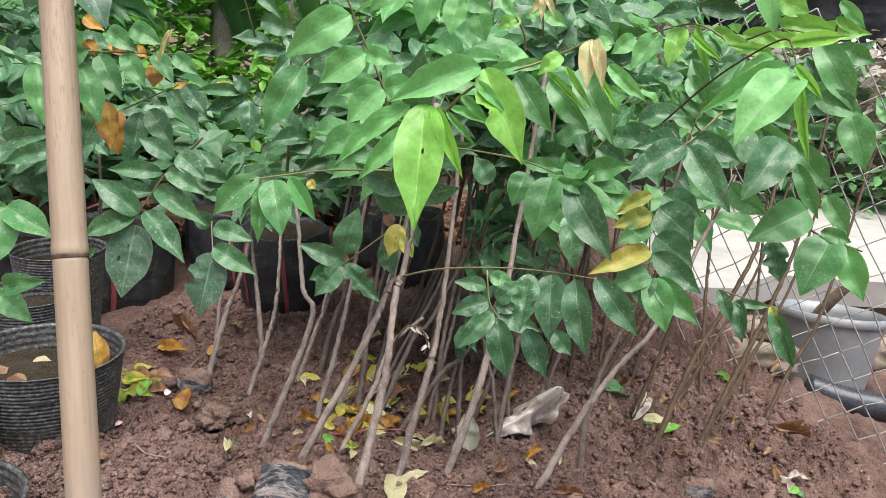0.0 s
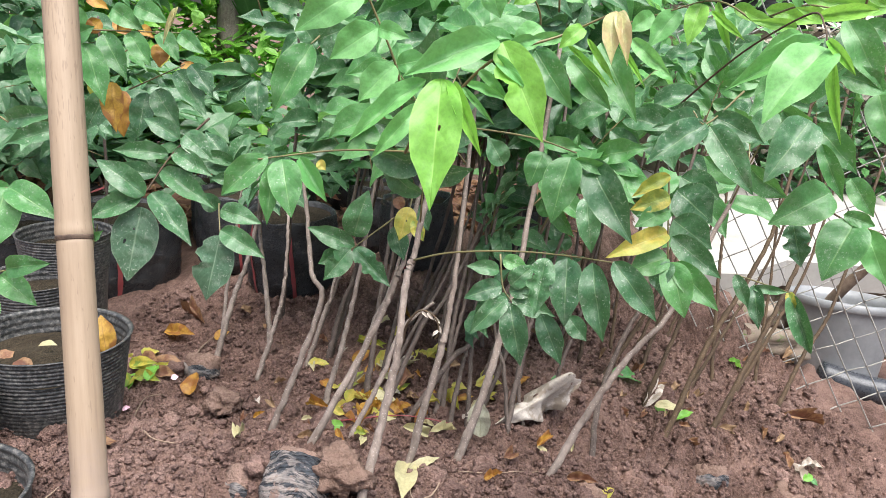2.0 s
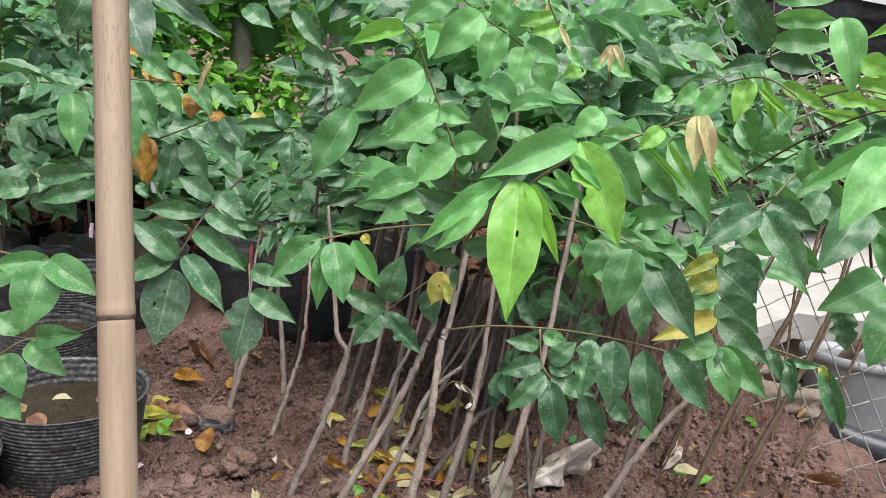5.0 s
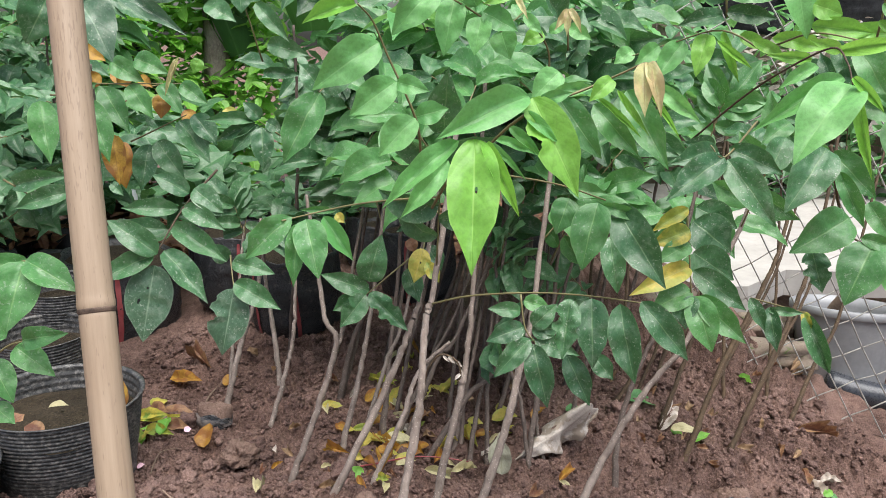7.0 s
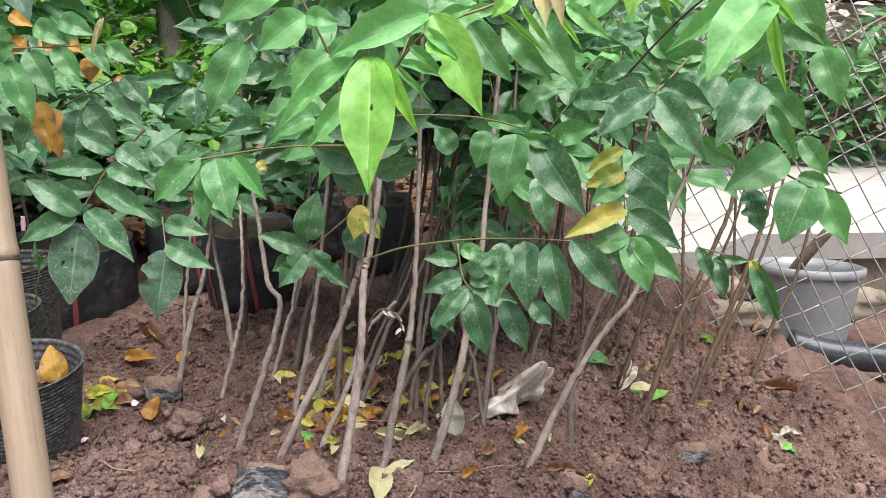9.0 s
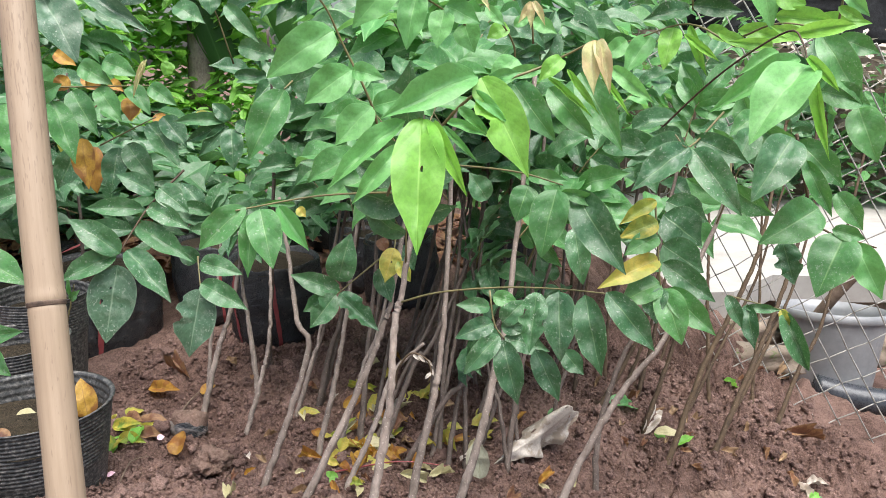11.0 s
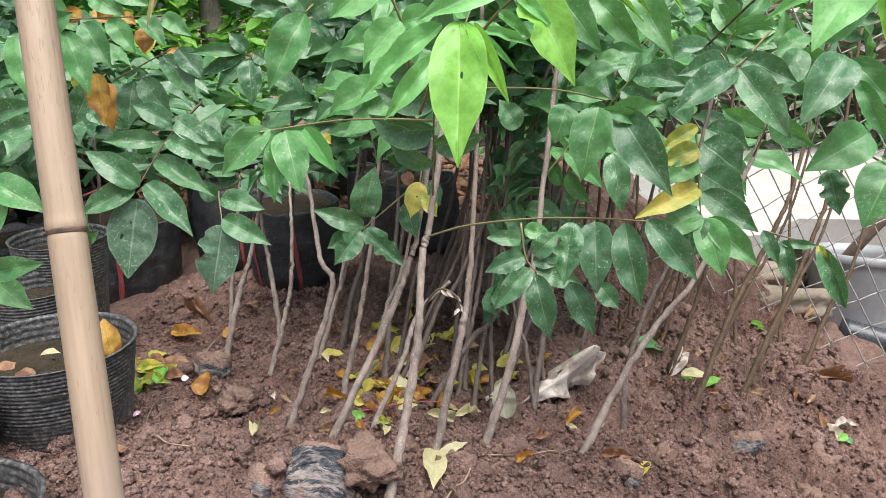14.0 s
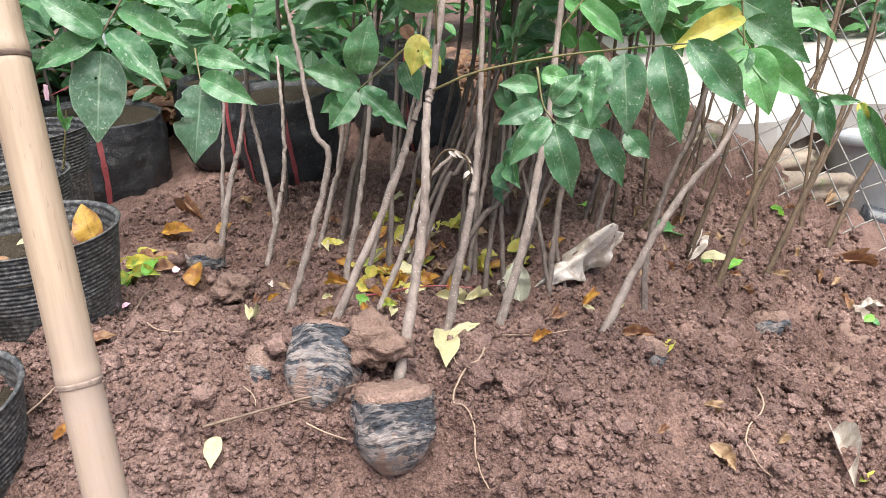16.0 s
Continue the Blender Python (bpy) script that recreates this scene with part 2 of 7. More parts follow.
def bamboo_material():
    m, n, l, b = mat("bamboo")
    c = coords(n)
    s = n.new("ShaderNodeMapping")
    s.inputs["Scale"].default_value = (1, 1, 0.06)
    l.new(c, s.inputs[0])
    grain = noise_tex(n, l, s.outputs[0], 260.0, 4.0, 0.6)
    big = noise_tex(n, l, s.outputs[0], 30.0, 3.0)
    patch = noise_tex(n, l, c, 9.0, 4.0)
    col = ramp(n, l, math_node(n, l, "ADD", math_node(n, l, "MULTIPLY", grain, 0.4), math_node(n, l, "MULTIPLY", big, 0.6)), ((0.34, (0.225, 0.153, 0.098)), (0.5, (0.32, 0.238, 0.16)), (0.66, (0.405, 0.312, 0.22))))
    col = mix(n, l, math_node(n, l, "MULTIPLY", patch, 0.55), col, (0.33, 0.254, 0.187))
    # dark mould streaks, thicker up the pole
    s2 = n.new("ShaderNodeMapping")
    s2.inputs["Scale"].default_value = (1, 1, 0.13)
    l.new(c, s2.inputs[0])
    streak = noise_tex(n, l, s2.outputs[0], 480.0, 2.0, 0.5)
    where = noise_tex(n, l, c, 14.0, 2.0)
    zed = n.new("ShaderNodeSeparateXYZ")
    l.new(c, zed.inputs[0])
    up = math_node(n, l, "MULTIPLY", math_node(n, l, "SUBTRACT", zed.outputs[2], 0.3, clamp=True), 0.18)
    f = ramp(n, l, math_node(n, l, "ADD", math_node(n, l, "ADD", streak, math_node(n, l, "MULTIPLY", where, 0.18)), up), ((0.75, 0.0), (0.8, 1.0)))
    col = mix(n, l, math_node(n, l, "MULTIPLY", f, 0.32), col, (0.14, 0.09, 0.06))
    # dried mud splashed on the foot
    mud = math_node(n, l, "ADD", math_node(n, l, "MULTIPLY", noise_tex(n, l, c, 40.0, 6.0, 0.7), 0.16), math_node(n, l, "SUBTRACT", 0.25, zed.outputs[2]))
    mf = ramp(n, l, math_node(n, l, "MULTIPLY", mud, 6.0), ((0.1, 0.0), (0.75, 0.85)))
    col = mix(n, l, math_node(n, l, "MULTIPLY", mf, ramp(n, l, noise_tex(n, l, c, 60.0, 6.0, 0.75), ((0.38, 0.45), (0.56, 1.0)))), col, (0.3, 0.232, 0.192))
    l.new(col, b.inputs["Base Color"])
    b.inputs["Roughness"].default_value = 0.55
    bump(n, l, grain, 0.35, 0.0008, b)
    return m


SOIL = soil_material()
CLOD = soil_material("soil_clod", (0.105, 0.063, 0.054), (0.39, 0.257, 0.215), 0.0045)
POT_SOIL = soil_material("potting_soil", (0.022, 0.018, 0.011), (0.085, 0.065, 0.042), 0.006)
BALL = soil_material("root_ball_soil", (0.17, 0.11, 0.085), (0.4, 0.272, 0.22), 0.0035)
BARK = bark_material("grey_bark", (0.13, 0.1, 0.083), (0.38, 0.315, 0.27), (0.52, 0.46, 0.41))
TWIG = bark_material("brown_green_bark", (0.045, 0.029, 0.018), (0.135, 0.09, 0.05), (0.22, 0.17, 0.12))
# grey bark at about half brightness: shade under the crowns put into the colour
SHADY = bark_material("shaded_grey_bark", (0.066, 0.05, 0.042), (0.205, 0.16, 0.135), (0.31, 0.265, 0.225))
RACHIS = plain_material("leaf_stalk", (0.14, 0.12, 0.05), (0.22, 0.2, 0.09), 0.5, 40)
BAMBOO = bamboo_material()
RING = plain_material("bamboo_ring", (0.05, 0.032, 0.024), (0.2, 0.14, 0.1), 0.75, 90)
MUDDY_RING = plain_material("muddy_bamboo_ring", (0.17, 0.12, 0.095), (0.36, 0.285, 0.23), 0.85, 120)
POT = plain_material("black_pot_plastic", (0.018, 0.019, 0.02), (0.06, 0.06, 0.06), 0.45, 60, bump_d=0.0008, wear=(0.21, 0.2, 0.185), wear_at=(0.47, 0.66))
BAG = plain_material("black_bag_plastic", (0.014, 0.015, 0.017), (0.042, 0.044, 0.047), 0.34, 26, bump_d=0.012, wear=(0.12, 0.105, 0.09), wear_at=(0.54, 0.74))


def foil_material():
    m, n, l, b = mat("crumpled_bag_plastic")
    c = coords(n)
    sway = node(n, "ShaderNodeTexNoise", Scale=16.0, Detail=3.0)
    l.new(c, sway.inputs["Vector"])
    small = n.new("ShaderNodeVectorMath")
    small.operation = "SCALE"
    small.inputs["Scale"].default_value = 0.03
    l.new(sway.outputs["Color"], small.inputs[0])
    bent = n.new("ShaderNodeVectorMath")
    bent.operation = "ADD"
    l.new(c, bent.inputs[0])
    l.new(small.outputs[0], bent.inputs[1])
    s = n.new("ShaderNodeMapping")
    s.inputs["Scale"].default_value = (1, 1, 4.0)
    s.inputs["Rotation"].default_value = (0.3, 0.35, 0)
    l.new(bent.outputs[0], s.inputs[0])
    streak = noise_tex(n, l, s.outputs[0], 27.0, 6.0, 0.68)
    crumple = noise_tex(n, l, s.outputs[0], 85.0, 6.0, 0.65)
    col = ramp(n, l, crumple, ((0.35, (0.014, 0.016, 0.02)), (0.6, (0.09, 0.1, 0.115))))
    mud = ramp(n, l, streak, ((0.46, 0.0), (0.56, 0.85)))
    where = ramp(n, l, noise_tex(n, l, c, 24.0, 3.0), ((0.36, 0.15), (0.56, 1.0)))
    col = mix(n, l, math_node(n, l, "MULTIPLY", mud, where), col, (0.47, 0.4, 0.36))
    # wet earth clinging in broad patches
    low = n.new("ShaderNodeSeparateXYZ")
    l.new(c, low.inputs[0])
    cling = ramp(n, l, math_node(n, l, "SUBTRACT", noise_tex(n, l, c, 30.0, 6.0, 0.7), math_node(n, l, "MULTIPLY", math_node(n, l, "ADD", low.outputs[2], 0.06), 2.5)), ((0.53, 0.0), (0.6, 1.0)))
    col = mix(n, l, cling, col, (0.3, 0.2, 0.16))
    l.new(col, b.inputs["Base Color"])
    l.new(math_node(n, l, "MAXIMUM", ramp(n, l, streak, ((0.5, 0.18), (0.56, 0.8))), math_node(n, l, "MULTIPLY", cling, 0.9)), b.inputs["Roughness"])
    bump(n, l, math_node(n, l, "ADD", crumple, math_node(n, l, "MULTIPLY", streak, 1.5)), 1.0, 0.008, b)
    return m


FOIL = foil_material()
RED = plain_material("red_tape", (0.24, 0.045, 0.05), (0.34, 0.085, 0.085), 0.45, 40)
PINK = plain_material("pink_petal", (0.75, 0.42, 0.52), (0.85, 0.6, 0.68), 0.6, 80)
CONCRETE = plain_material("pale_concrete", (0.32, 0.3, 0.275), (0.46, 0.44, 0.41), 0.85, 5, wear=(0.26, 0.235, 0.2), wear_at=(0.62, 0.78))
STONE = plain_material("mossy_stone", (0.16, 0.12, 0.09), (0.33, 0.27, 0.21), 0.9, 14, bump_d=0.01, wear=(0.1, 0.17, 0.04), wear_at=(0.55, 0.66))
METAL = plain_material("galvanised_sheet", (0.2, 0.207, 0.215), (0.32, 0.327, 0.335), 0.5, 9, metal=0.15, wear=(0.24, 0.23, 0.22))
RIM = plain_material("bucket_band", (0.2, 0.19, 0.14), (0.32, 0.3, 0.22), 0.6, 12)
WIRE = plain_material("galvanised_wire", (0.3, 0.29, 0.265), (0.5, 0.48, 0.44), 0.5, 120, metal=0.3)
PIPE = plain_material("dark_hose", (0.02, 0.022, 0.027), (0.06, 0.065, 0.075), 0.3, 14)
WOOD = plain_material("weathered_stick", (0.12, 0.08, 0.055), (0.26, 0.19, 0.14), 0.8, 40)
NET = plain_material("black_shade_net", (0.02, 0.022, 0.025), (0.055, 0.058, 0.065), 0.8, 25, bump_d=0.01)
WHITE = plain_material("white_sheet", (0.7, 0.71, 0.72), (0.82, 0.82, 0.83), 0.6, 6)
ROOT = plain_material("pale_root", (0.28, 0.2, 0.14), (0.42, 0.31, 0.23), 0.8, 70)
PALM = leaf_material("broad_frond", (0.03, 0.13, 0.02), (0.06, 0.2, 0.03), (0.14, 0.4, 0.04), (0.1, 0.28, 0.06), 0.4, 0.3, 0.0)


# ---- building helpers ----
PLACE = {}


def thing(name, at, label, category, group="", kind=""):
    ob = new(name)
    ob.empty_display_size = 0.05
    ob.location = at
    PLACE[ob] = Vector(at)
    return tagged(ob, label, category, group, kind)


def mesh_from(name, bm, material, smooth=True):
    me = bpy.data.meshes.new(name)
    bm.to_mesh(me)
    bm.free()
    me.materials.append(material)
    for p in me.polygons:
        p.use_smooth = smooth
    return me


def part(name, bm, material, parent, label="", smooth=True):
    """One mesh, given in world places, under a thing or under a part of it."""
    at = PLACE[parent]
    bmesh.ops.translate(bm, verts=bm.verts, vec=-at)
    ob = new(name, mesh_from(name, bm, material, smooth))
    ob.parent = parent
    PLACE[ob] = at
    return tagged(ob, label)


def single(name, bm, material, at, label, category, group="", kind="", smooth=True):
    bmesh.ops.translate(bm, verts=bm.verts, vec=-Vector(at))
    ob = new(name, mesh_from(name, bm, material, smooth))
    ob.location = at
    PLACE[ob] = Vector(at)
    return tagged(ob, label, category, group, kind)


def spline(points, steps):
    """A smooth line through points, as a list of Vectors."""
    p = [Vector(v) for v in points]
    if len(p) == 2:
        return [p[0].lerp(p[1], i / steps) for i in range(steps + 1)]
    p = [2 * p[0] - p[1], *p, 2 * p[-1] - p[-2]]
    out = []
    for a, b, c, d in zip(p, p[1:], p[2:], p[3:]):
        for i in range(steps):
            t = i / steps
            out.append(0.5 * (2 * b + (c - a) * t + (2 * a - 5 * b + 4 * c - d) * t * t + (3 * b - a - 3 * c + d) * t ** 3))
    return out + [p[-2]]


def tube(bm, line, radius, sides=8, caps=True, flat=1.0):
    """A round bar along a line; radius is a function of 0 to 1."""
    rings, up = [], Vector((0.31, 0.17, 0.93))
    n = len(line)
    for i, q in enumerate(line):
        way = (line[min(i + 1, n - 1)] - line[max(i - 1, 0)]).normalized()
        side = way.cross(up).normalized()
        if side.length < 0.1:
            side = way.cross(Vector((1, 0, 0))).normalized()
        other = side.cross(way)
        r = radius(i / (n - 1))
        rings.append([bm.verts.new(q + r * (math.cos(a) * side + flat * math.sin(a) * other)) for a in (2 * math.pi * k / sides for k in range(sides))])
    for a, b in zip(rings, rings[1:]):
        for k in range(sides):
            bm.faces.new((a[k], a[(k + 1) % sides], b[(k + 1) % sides], b[k]))
    if caps:
        bm.faces.new(rings[0][::-1])
        bm.faces.new(rings[-1])
    return bm


def revolve(bm, profile, sides=40, wobble=0.0, seed=0.0, closed=False):
    """A turned shape about the z axis; profile: (radius, height) from the outside bottom round to the inside."""
    rings = []
    for r, z in profile:
        ring = []
        for k in range(sides):
            a = 2 * math.pi * k / sides
            w = 1 + wobble * noise.noise(Vector((math.cos(a) * 1.3 + seed, math.sin(a) * 1.3, z * 6 + seed)))
            ring.append(bm.verts.new((r * w * math.cos(a), r * w * math.sin(a), z)))
        rings.append(ring)
    for a, b in zip(rings, rings[1:]):
        for k in range(sides):
            bm.faces.new((a[k], a[(k + 1) % sides], b[(k + 1) % sides], b[k]))
    if closed:
        bm.faces.new(rings[0][::-1])
        bm.faces.new(rings[-1])
    return bm


def ground_z(x, y):
    """The bare heap of soil, which falls to the fence and, in front, towards the path."""
    x = max(-1.2, min(1.35, x))
    back = 1.55 + 0.75 * max(0.0, min(1.0, (x + 0.2) / 0.8))
    v = max(0.85, min(back, y)) - 1.2
    z = -0.068 - 0.156 * x - 0.094 * v - 0.194 * x * x + 0.16 * x * v + 0.116 * v * v
    z -= 0.5 * max(0.0, min(0.4, 0.9 - y))
    z -= 0.11 * math.exp(-((x + 0.14) ** 2 / 0.02 + (y - 0.7) ** 2 / 0.009))
    z -= 0.12 * max(0.0, min(1.0, (y - 2.05) / 0.2)) * max(0.0, min(1.0, (x - 0.9) / 0.25))
    return z + 0.14 * math.exp(-((x + 0.35) ** 2 + (y - 0.58) ** 2) / 0.02)


def clods(x, y):
    """Crumbs and lumps of the loose soil."""
    p = Vector((x, y, 0.0))
    q = p + 0.016 * Vector((noise.noise(p * 26), noise.noise(p * 26 + Vector((5, 5, 0))), 0))
    lump = 0.0
    for size, tall in ((0.075, 0.026), (0.032, 0.017), (0.014, 0.009), (0.0075, 0.004)):
        d, _ = noise.voronoi(q / size + Vector((size * 90, 0, 3)))
        pick = max(0.0, 0.55 + 1.2 * noise.noise(p / size / 2.2 + Vector((7, 3, size))))
        lump += tall * max(0.0, 1 - (d[0] * 1.5) ** 2) * min(1.0, pick)
    return lump - 0.016 + 0.0065 * noise.fractal(p * 100, 0.9, 2.0, 4) + 0.02 * noise.noise(p * 3.5)


def soil_z(x, y):
    near = 1.0 if -1.3 < x < 1.5 and 0.4 < y < 2.6 else 0.3
    near *= 1.0 + 0.9 * max(0.0, min(1.0, (x - 0.15) / 0.3))
    return ground_z(x, y) + near * clods(x, y)


# ---- ground ----
def axis(low, high, fine, outs):
    a = list(np.arange(low, high + fine / 2, fine))
    step = fine
    while a[-1] < outs:
        step *= 1.35
        a.append(a[-1] + step)
    step = fine
    while a[0] > -outs:
        step *= 1.35
        a.insert(0, a[0] - step)
    return a


def build_ground():
    xs, ys = axis(-0.85, 1.05, 0.0036, 60), axis(0.62, 2.05, 0.0039, 60)
    verts = [(x, y, soil_z(x, y)) for y in ys for x in xs]
    w = len(xs)
    faces = [(j * w + i, j * w + i + 1, (j + 1) * w + i + 1, (j + 1) * w + i) for j in range(len(ys) - 1) for i in range(w - 1)]
    me = bpy.data.meshes.new("ground")
    me.from_pydata(verts, [], faces)
    me.materials.append(SOIL)
    me.shade_smooth()
    tagged(new("ground", me), "loose reddish-brown clay soil heaped in crumbly lumps", "soil", kind="structure")


build_ground()


def lump_shape(at, size, seed, squash=0.75, finer=2):
    """The corners and faces of one uneven lump of earth or stone."""
    bm = bmesh.new()
    bmesh.ops.create_icosphere(bm, subdivisions=finer, radius=1.0)
    turn = Euler((seed * 1.3, seed * 2.1, seed * 0.7)).to_matrix()
    verts = []
    for v in bm.verts:
        k = 1 + 0.6 * noise.noise(v.co * 1.3 + Vector((seed, 0, 0))) + 0.4 * noise.noise(v.co * 3.1 + Vector((0, seed, 0))) + 0.22 * noise.noise(v.co * 7.3 + Vector((seed, seed, 0)))
        q = turn @ (v.co * k)
        verts.append(Vector((q.x, q.y, q.z * squash)) * size + Vector(at))
    faces = [tuple(v.index for v in f.verts) for f in bm.faces]
    bm.free()
    return verts, faces


def scatter_clods():
    """Loose lumps and a dense layer of crumbs, thickest on the open slope in front."""
    rng = random.Random(5)
    shapes = {k: [lump_shape((0, 0, 0), 1.0, i * 0.77 + k, 0.85, k) for i in range(14)] for k in (1, 2, 3)}
    shapes = {k: [(np.array([tuple(q) for q in v]), np.array(f)) for v, f in row] for k, row in shapes.items()}
    verts, faces, total = [], [], 0
    for i in range(90000):
        x = rng.uniform(-0.85, 1.15)
        y = rng.uniform(0.6, 1.95) if i % 3 else rng.uniform(0.62, 1.15)
        heap = 0.5 + noise.noise(Vector((x * 7, y * 7, 2)))
        if i < 1200:
            size = (0.0055 + 0.013 * rng.random() ** 3) * (0.7 + 0.6 * max(0.0, min(1.0, heap)))
        elif rng.random() < 0.3 + heap:
            size = 0.0014 + 0.004 * rng.random() ** 2.6
        else:
            continue
        v, f = rng.choice(shapes[3 if size > 0.008 else 2 if size > 0.0032 else 1])
        a = rng.uniform(0, 6.28)
        c, d = math.cos(a) * size, math.sin(a) * size
        at = np.array((x, y, soil_z(x, y) + size * 0.38))
        verts.append(np.stack((v[:, 0] * c - v[:, 1] * d, v[:, 0] * d + v[:, 1] * c, v[:, 2] * size), 1) + at)
        faces.append(f + total)
        total += len(v)
    me = bpy.data.meshes.new("soil_clods")
    me.from_pydata(np.concatenate(verts), [], np.concatenate(faces).tolist())
    me.materials.append(CLOD)
    me.shade_smooth()
    tagged(new("soil_clods", me), "scattered crumbs and lumps of reddish-brown soil", "soil", kind="stuff")


scatter_clods()


# ---- leaves ----
def leaf_mesh(name, bend, fold, wave, seed, peak=0.78, tip=1.0, bites=(), holes=(), rows=15, cols=6):
    """One blade, a unit long and a unit wide at its widest: base at the origin, tip along y, face along z.
    bites: (along, side, depth, reach) eaten from the edge; holes: (across -1 to 1, along, size)."""
    bm = bmesh.new()
    uv = bm.loops.layers.uv.new("leaf")
    grid, where = [], {}
    angle, y, z = 0.0, 0.0, 0.0
    for i in range(rows + 1):
        t = i / rows
        half = 0.5 * math.sin(math.pi * min(1.0, t ** peak)) ** 0.68
        if t > 0.66:
            half *= 1 - tip * 0.62 * ((t - 0.66) / 0.34) ** 0.85
        half = max(half, 0.01)
        row = []
        for k in range(cols + 1):
            c = 2 * k / cols - 1
            h = half
            for at, side, depth, reach in bites:
                if c * side > 0:
                    h *= 1 - depth * max(0.0, 1 - abs(t - at) / reach) ** 0.5 * (1 + 0.5 * noise.noise(Vector((t * 40, seed, 0))))
            lift = fold * abs(c) * half + wave * half * noise.noise(Vector((c * 1.1 + seed, t * 4.5, seed))) + 0.007 * noise.noise(Vector((c * 2 + seed, t * 11, 4)))
            v = bm.verts.new((c * h, y - lift * math.sin(angle), z + lift * math.cos(angle)))
            where[v] = (0.5 + 0.5 * c, t)
            row.append(v)
        grid.append(row)
        y += math.cos(angle) / rows
        z += math.sin(angle) / rows
        angle -= bend / rows * (0.5 + t)
    gone = set()
    for i, (a, b) in enumerate(zip(grid, grid[1:])):
        for k in range(cols):
            c, t = (2 * k + 1) / cols - 1, (i + 0.5) / rows
            if any(math.hypot((c - hc) * 0.45, t - ht) < hs for hc, ht, hs in holes):
                gone.update((a[k], a[k + 1], b[k + 1], b[k]))
                continue
            f = bm.faces.new((a[k], a[k + 1], b[k + 1], b[k]))
            for lp in f.loops:
                lp[uv].uv = where[lp.vert]
    # draw the corners round an eaten hole onto its edge
    for v in gone:
        u, t = where[v]
        for hc, ht, hs in holes:
            du, dt = (2 * u - 1 - hc) * 0.45, t - ht
            d = math.hypot(du, dt)
            if 0 < d < hs * 1.6:
                k = hs * (1 + 0.2 * noise.noise(Vector((du * 90, dt * 90, seed)))) / d - 1
                v.co.x += du * k * 0.95
                v.co.y += dt * k
    for v in [v for v in bm.verts if not v.link_faces]:
        bm.verts.remove(v)
    # bring the tip back onto the y axis, so that base and tip stay where they are set
    end = grid[-1][cols // 2].co.copy()
    turn = end.rotation_difference(Vector((0, 1, 0))).to_matrix()
    for v in bm.verts:
        v.co = (turn @ v.co) / end.length
    me = bpy.data.meshes.new(name)
    bm.to_mesh(me)
    bm.free()
    me.materials.append(LEAF["dark"])
    me.shade_smooth()
    return me


BLADES = [
    leaf_mesh("leaf_blade", 0.5, 0.22, 0.14, 1.0), leaf_mesh("leaf_blade", 0.9, 0.3, 0.18, 2.3), leaf_mesh("leaf_blade", 0.25, 0.12, 0.22, 3.1),
    leaf_mesh("leaf_blade", 0.6, 0.28, 0.16, 4.7, 0.88), leaf_mesh("leaf_blade", 1.2, 0.35, 0.2, 5.9),
    leaf_mesh("leaf_blade", 0.4, 0.2, 0.2, 6.4, bites=((0.35, 1, 0.5, 0.1), (0.5, -1, 0.35, 0.07), (0.62, 1, 0.4, 0.08)), rows=40, cols=8),
    leaf_mesh("leaf_blade", 0.7, 0.22, 0.16, 7.7, 0.72, 0.7), leaf_mesh("leaf_blade", 0.1, 0.5, 0.1, 8.2, 0.88),
    leaf_mesh("leaf_blade", 0.5, 0.12, 0.1, 9.4, holes=((-0.1, 0.4, 0.026),), rows=60, cols=30),
    leaf_mesh("leaf_blade", 0.2, 0.1, 0.06, 10.1, 0.74, 0.7, holes=((0.12, 0.3, 0.02), (0.4, 0.47, 0.026), (0.43, 0.5, 0.02)), rows=60, cols=30),
    leaf_mesh("leaf_blade", 0.4, 0.2, 0.08, 14.4, bites=((0.4, 1, 0.4, 0.07), (0.47, 1, 0.3, 0.05), (0.2, 1, 0.2, 0.04)), rows=40, cols=8),
]
CURLED = [leaf_mesh("dry_blade", 1.6, 0.5, 0.5, 11.0, rows=16), leaf_mesh("dry_blade", 0.5, -0.45, 0.75, 12.0, 1.7, 0.5, bites=((0.62, 1, 0.75, 0.1), (0.82, -1, 0.4, 0.05), (0.9, 1, 0.4, 0.05), (0.4, -1, 0.3, 0.06)), holes=((-0.45, 0.5, 0.03), (0.1, 0.8, 0.012), (-0.3, 0.74, 0.01)), rows=60, cols=30), leaf_mesh("dry_blade", 0.3, 0.6, 0.5, 13.0, bites=((0.5, 1, 0.5, 0.15),), rows=24)]
BITTEN, THIN_FOLD = 5, 7


def set_leaf(ob, base, tip, width, face, tint):
    """Lays the blade of ob from base to tip, its upper side turned to the direction face."""
    base, tip, face = Vector(base), Vector(tip), Vector(face)
    y = tip - base
    length = y.length
    y.normalize()
    z = face - face.dot(y) * y
    if z.length < 0.05:
        z = Vector((0, -0.4, 1)) - Vector((0, -0.4, 1)).dot(y) * y
    z.normalize()
    x = y.cross(z)
    m = Matrix((x * width, y * length, z * length)).transposed().to_4x4()
    m.translation = base
    ob.matrix_basis = m
    ob.material_slots[0].link = "OBJECT"
    ob.material_slots[0].material = LEAF[tint]


def leaflet(parent, base, tip, width, tint="dark", face=(0, -0.6, 0.8), blade=None, rng=random):
    me = BLADES[rng.choice((0, 1, 2, 3, 4, 6)) if blade is None else blade]
    ob = new("leaflet", me)
    at = PLACE[parent]
    set_leaf(ob, Vector(base) - at, Vector(tip) - at, width, face, tint)
    ob.parent = parent
    return ob


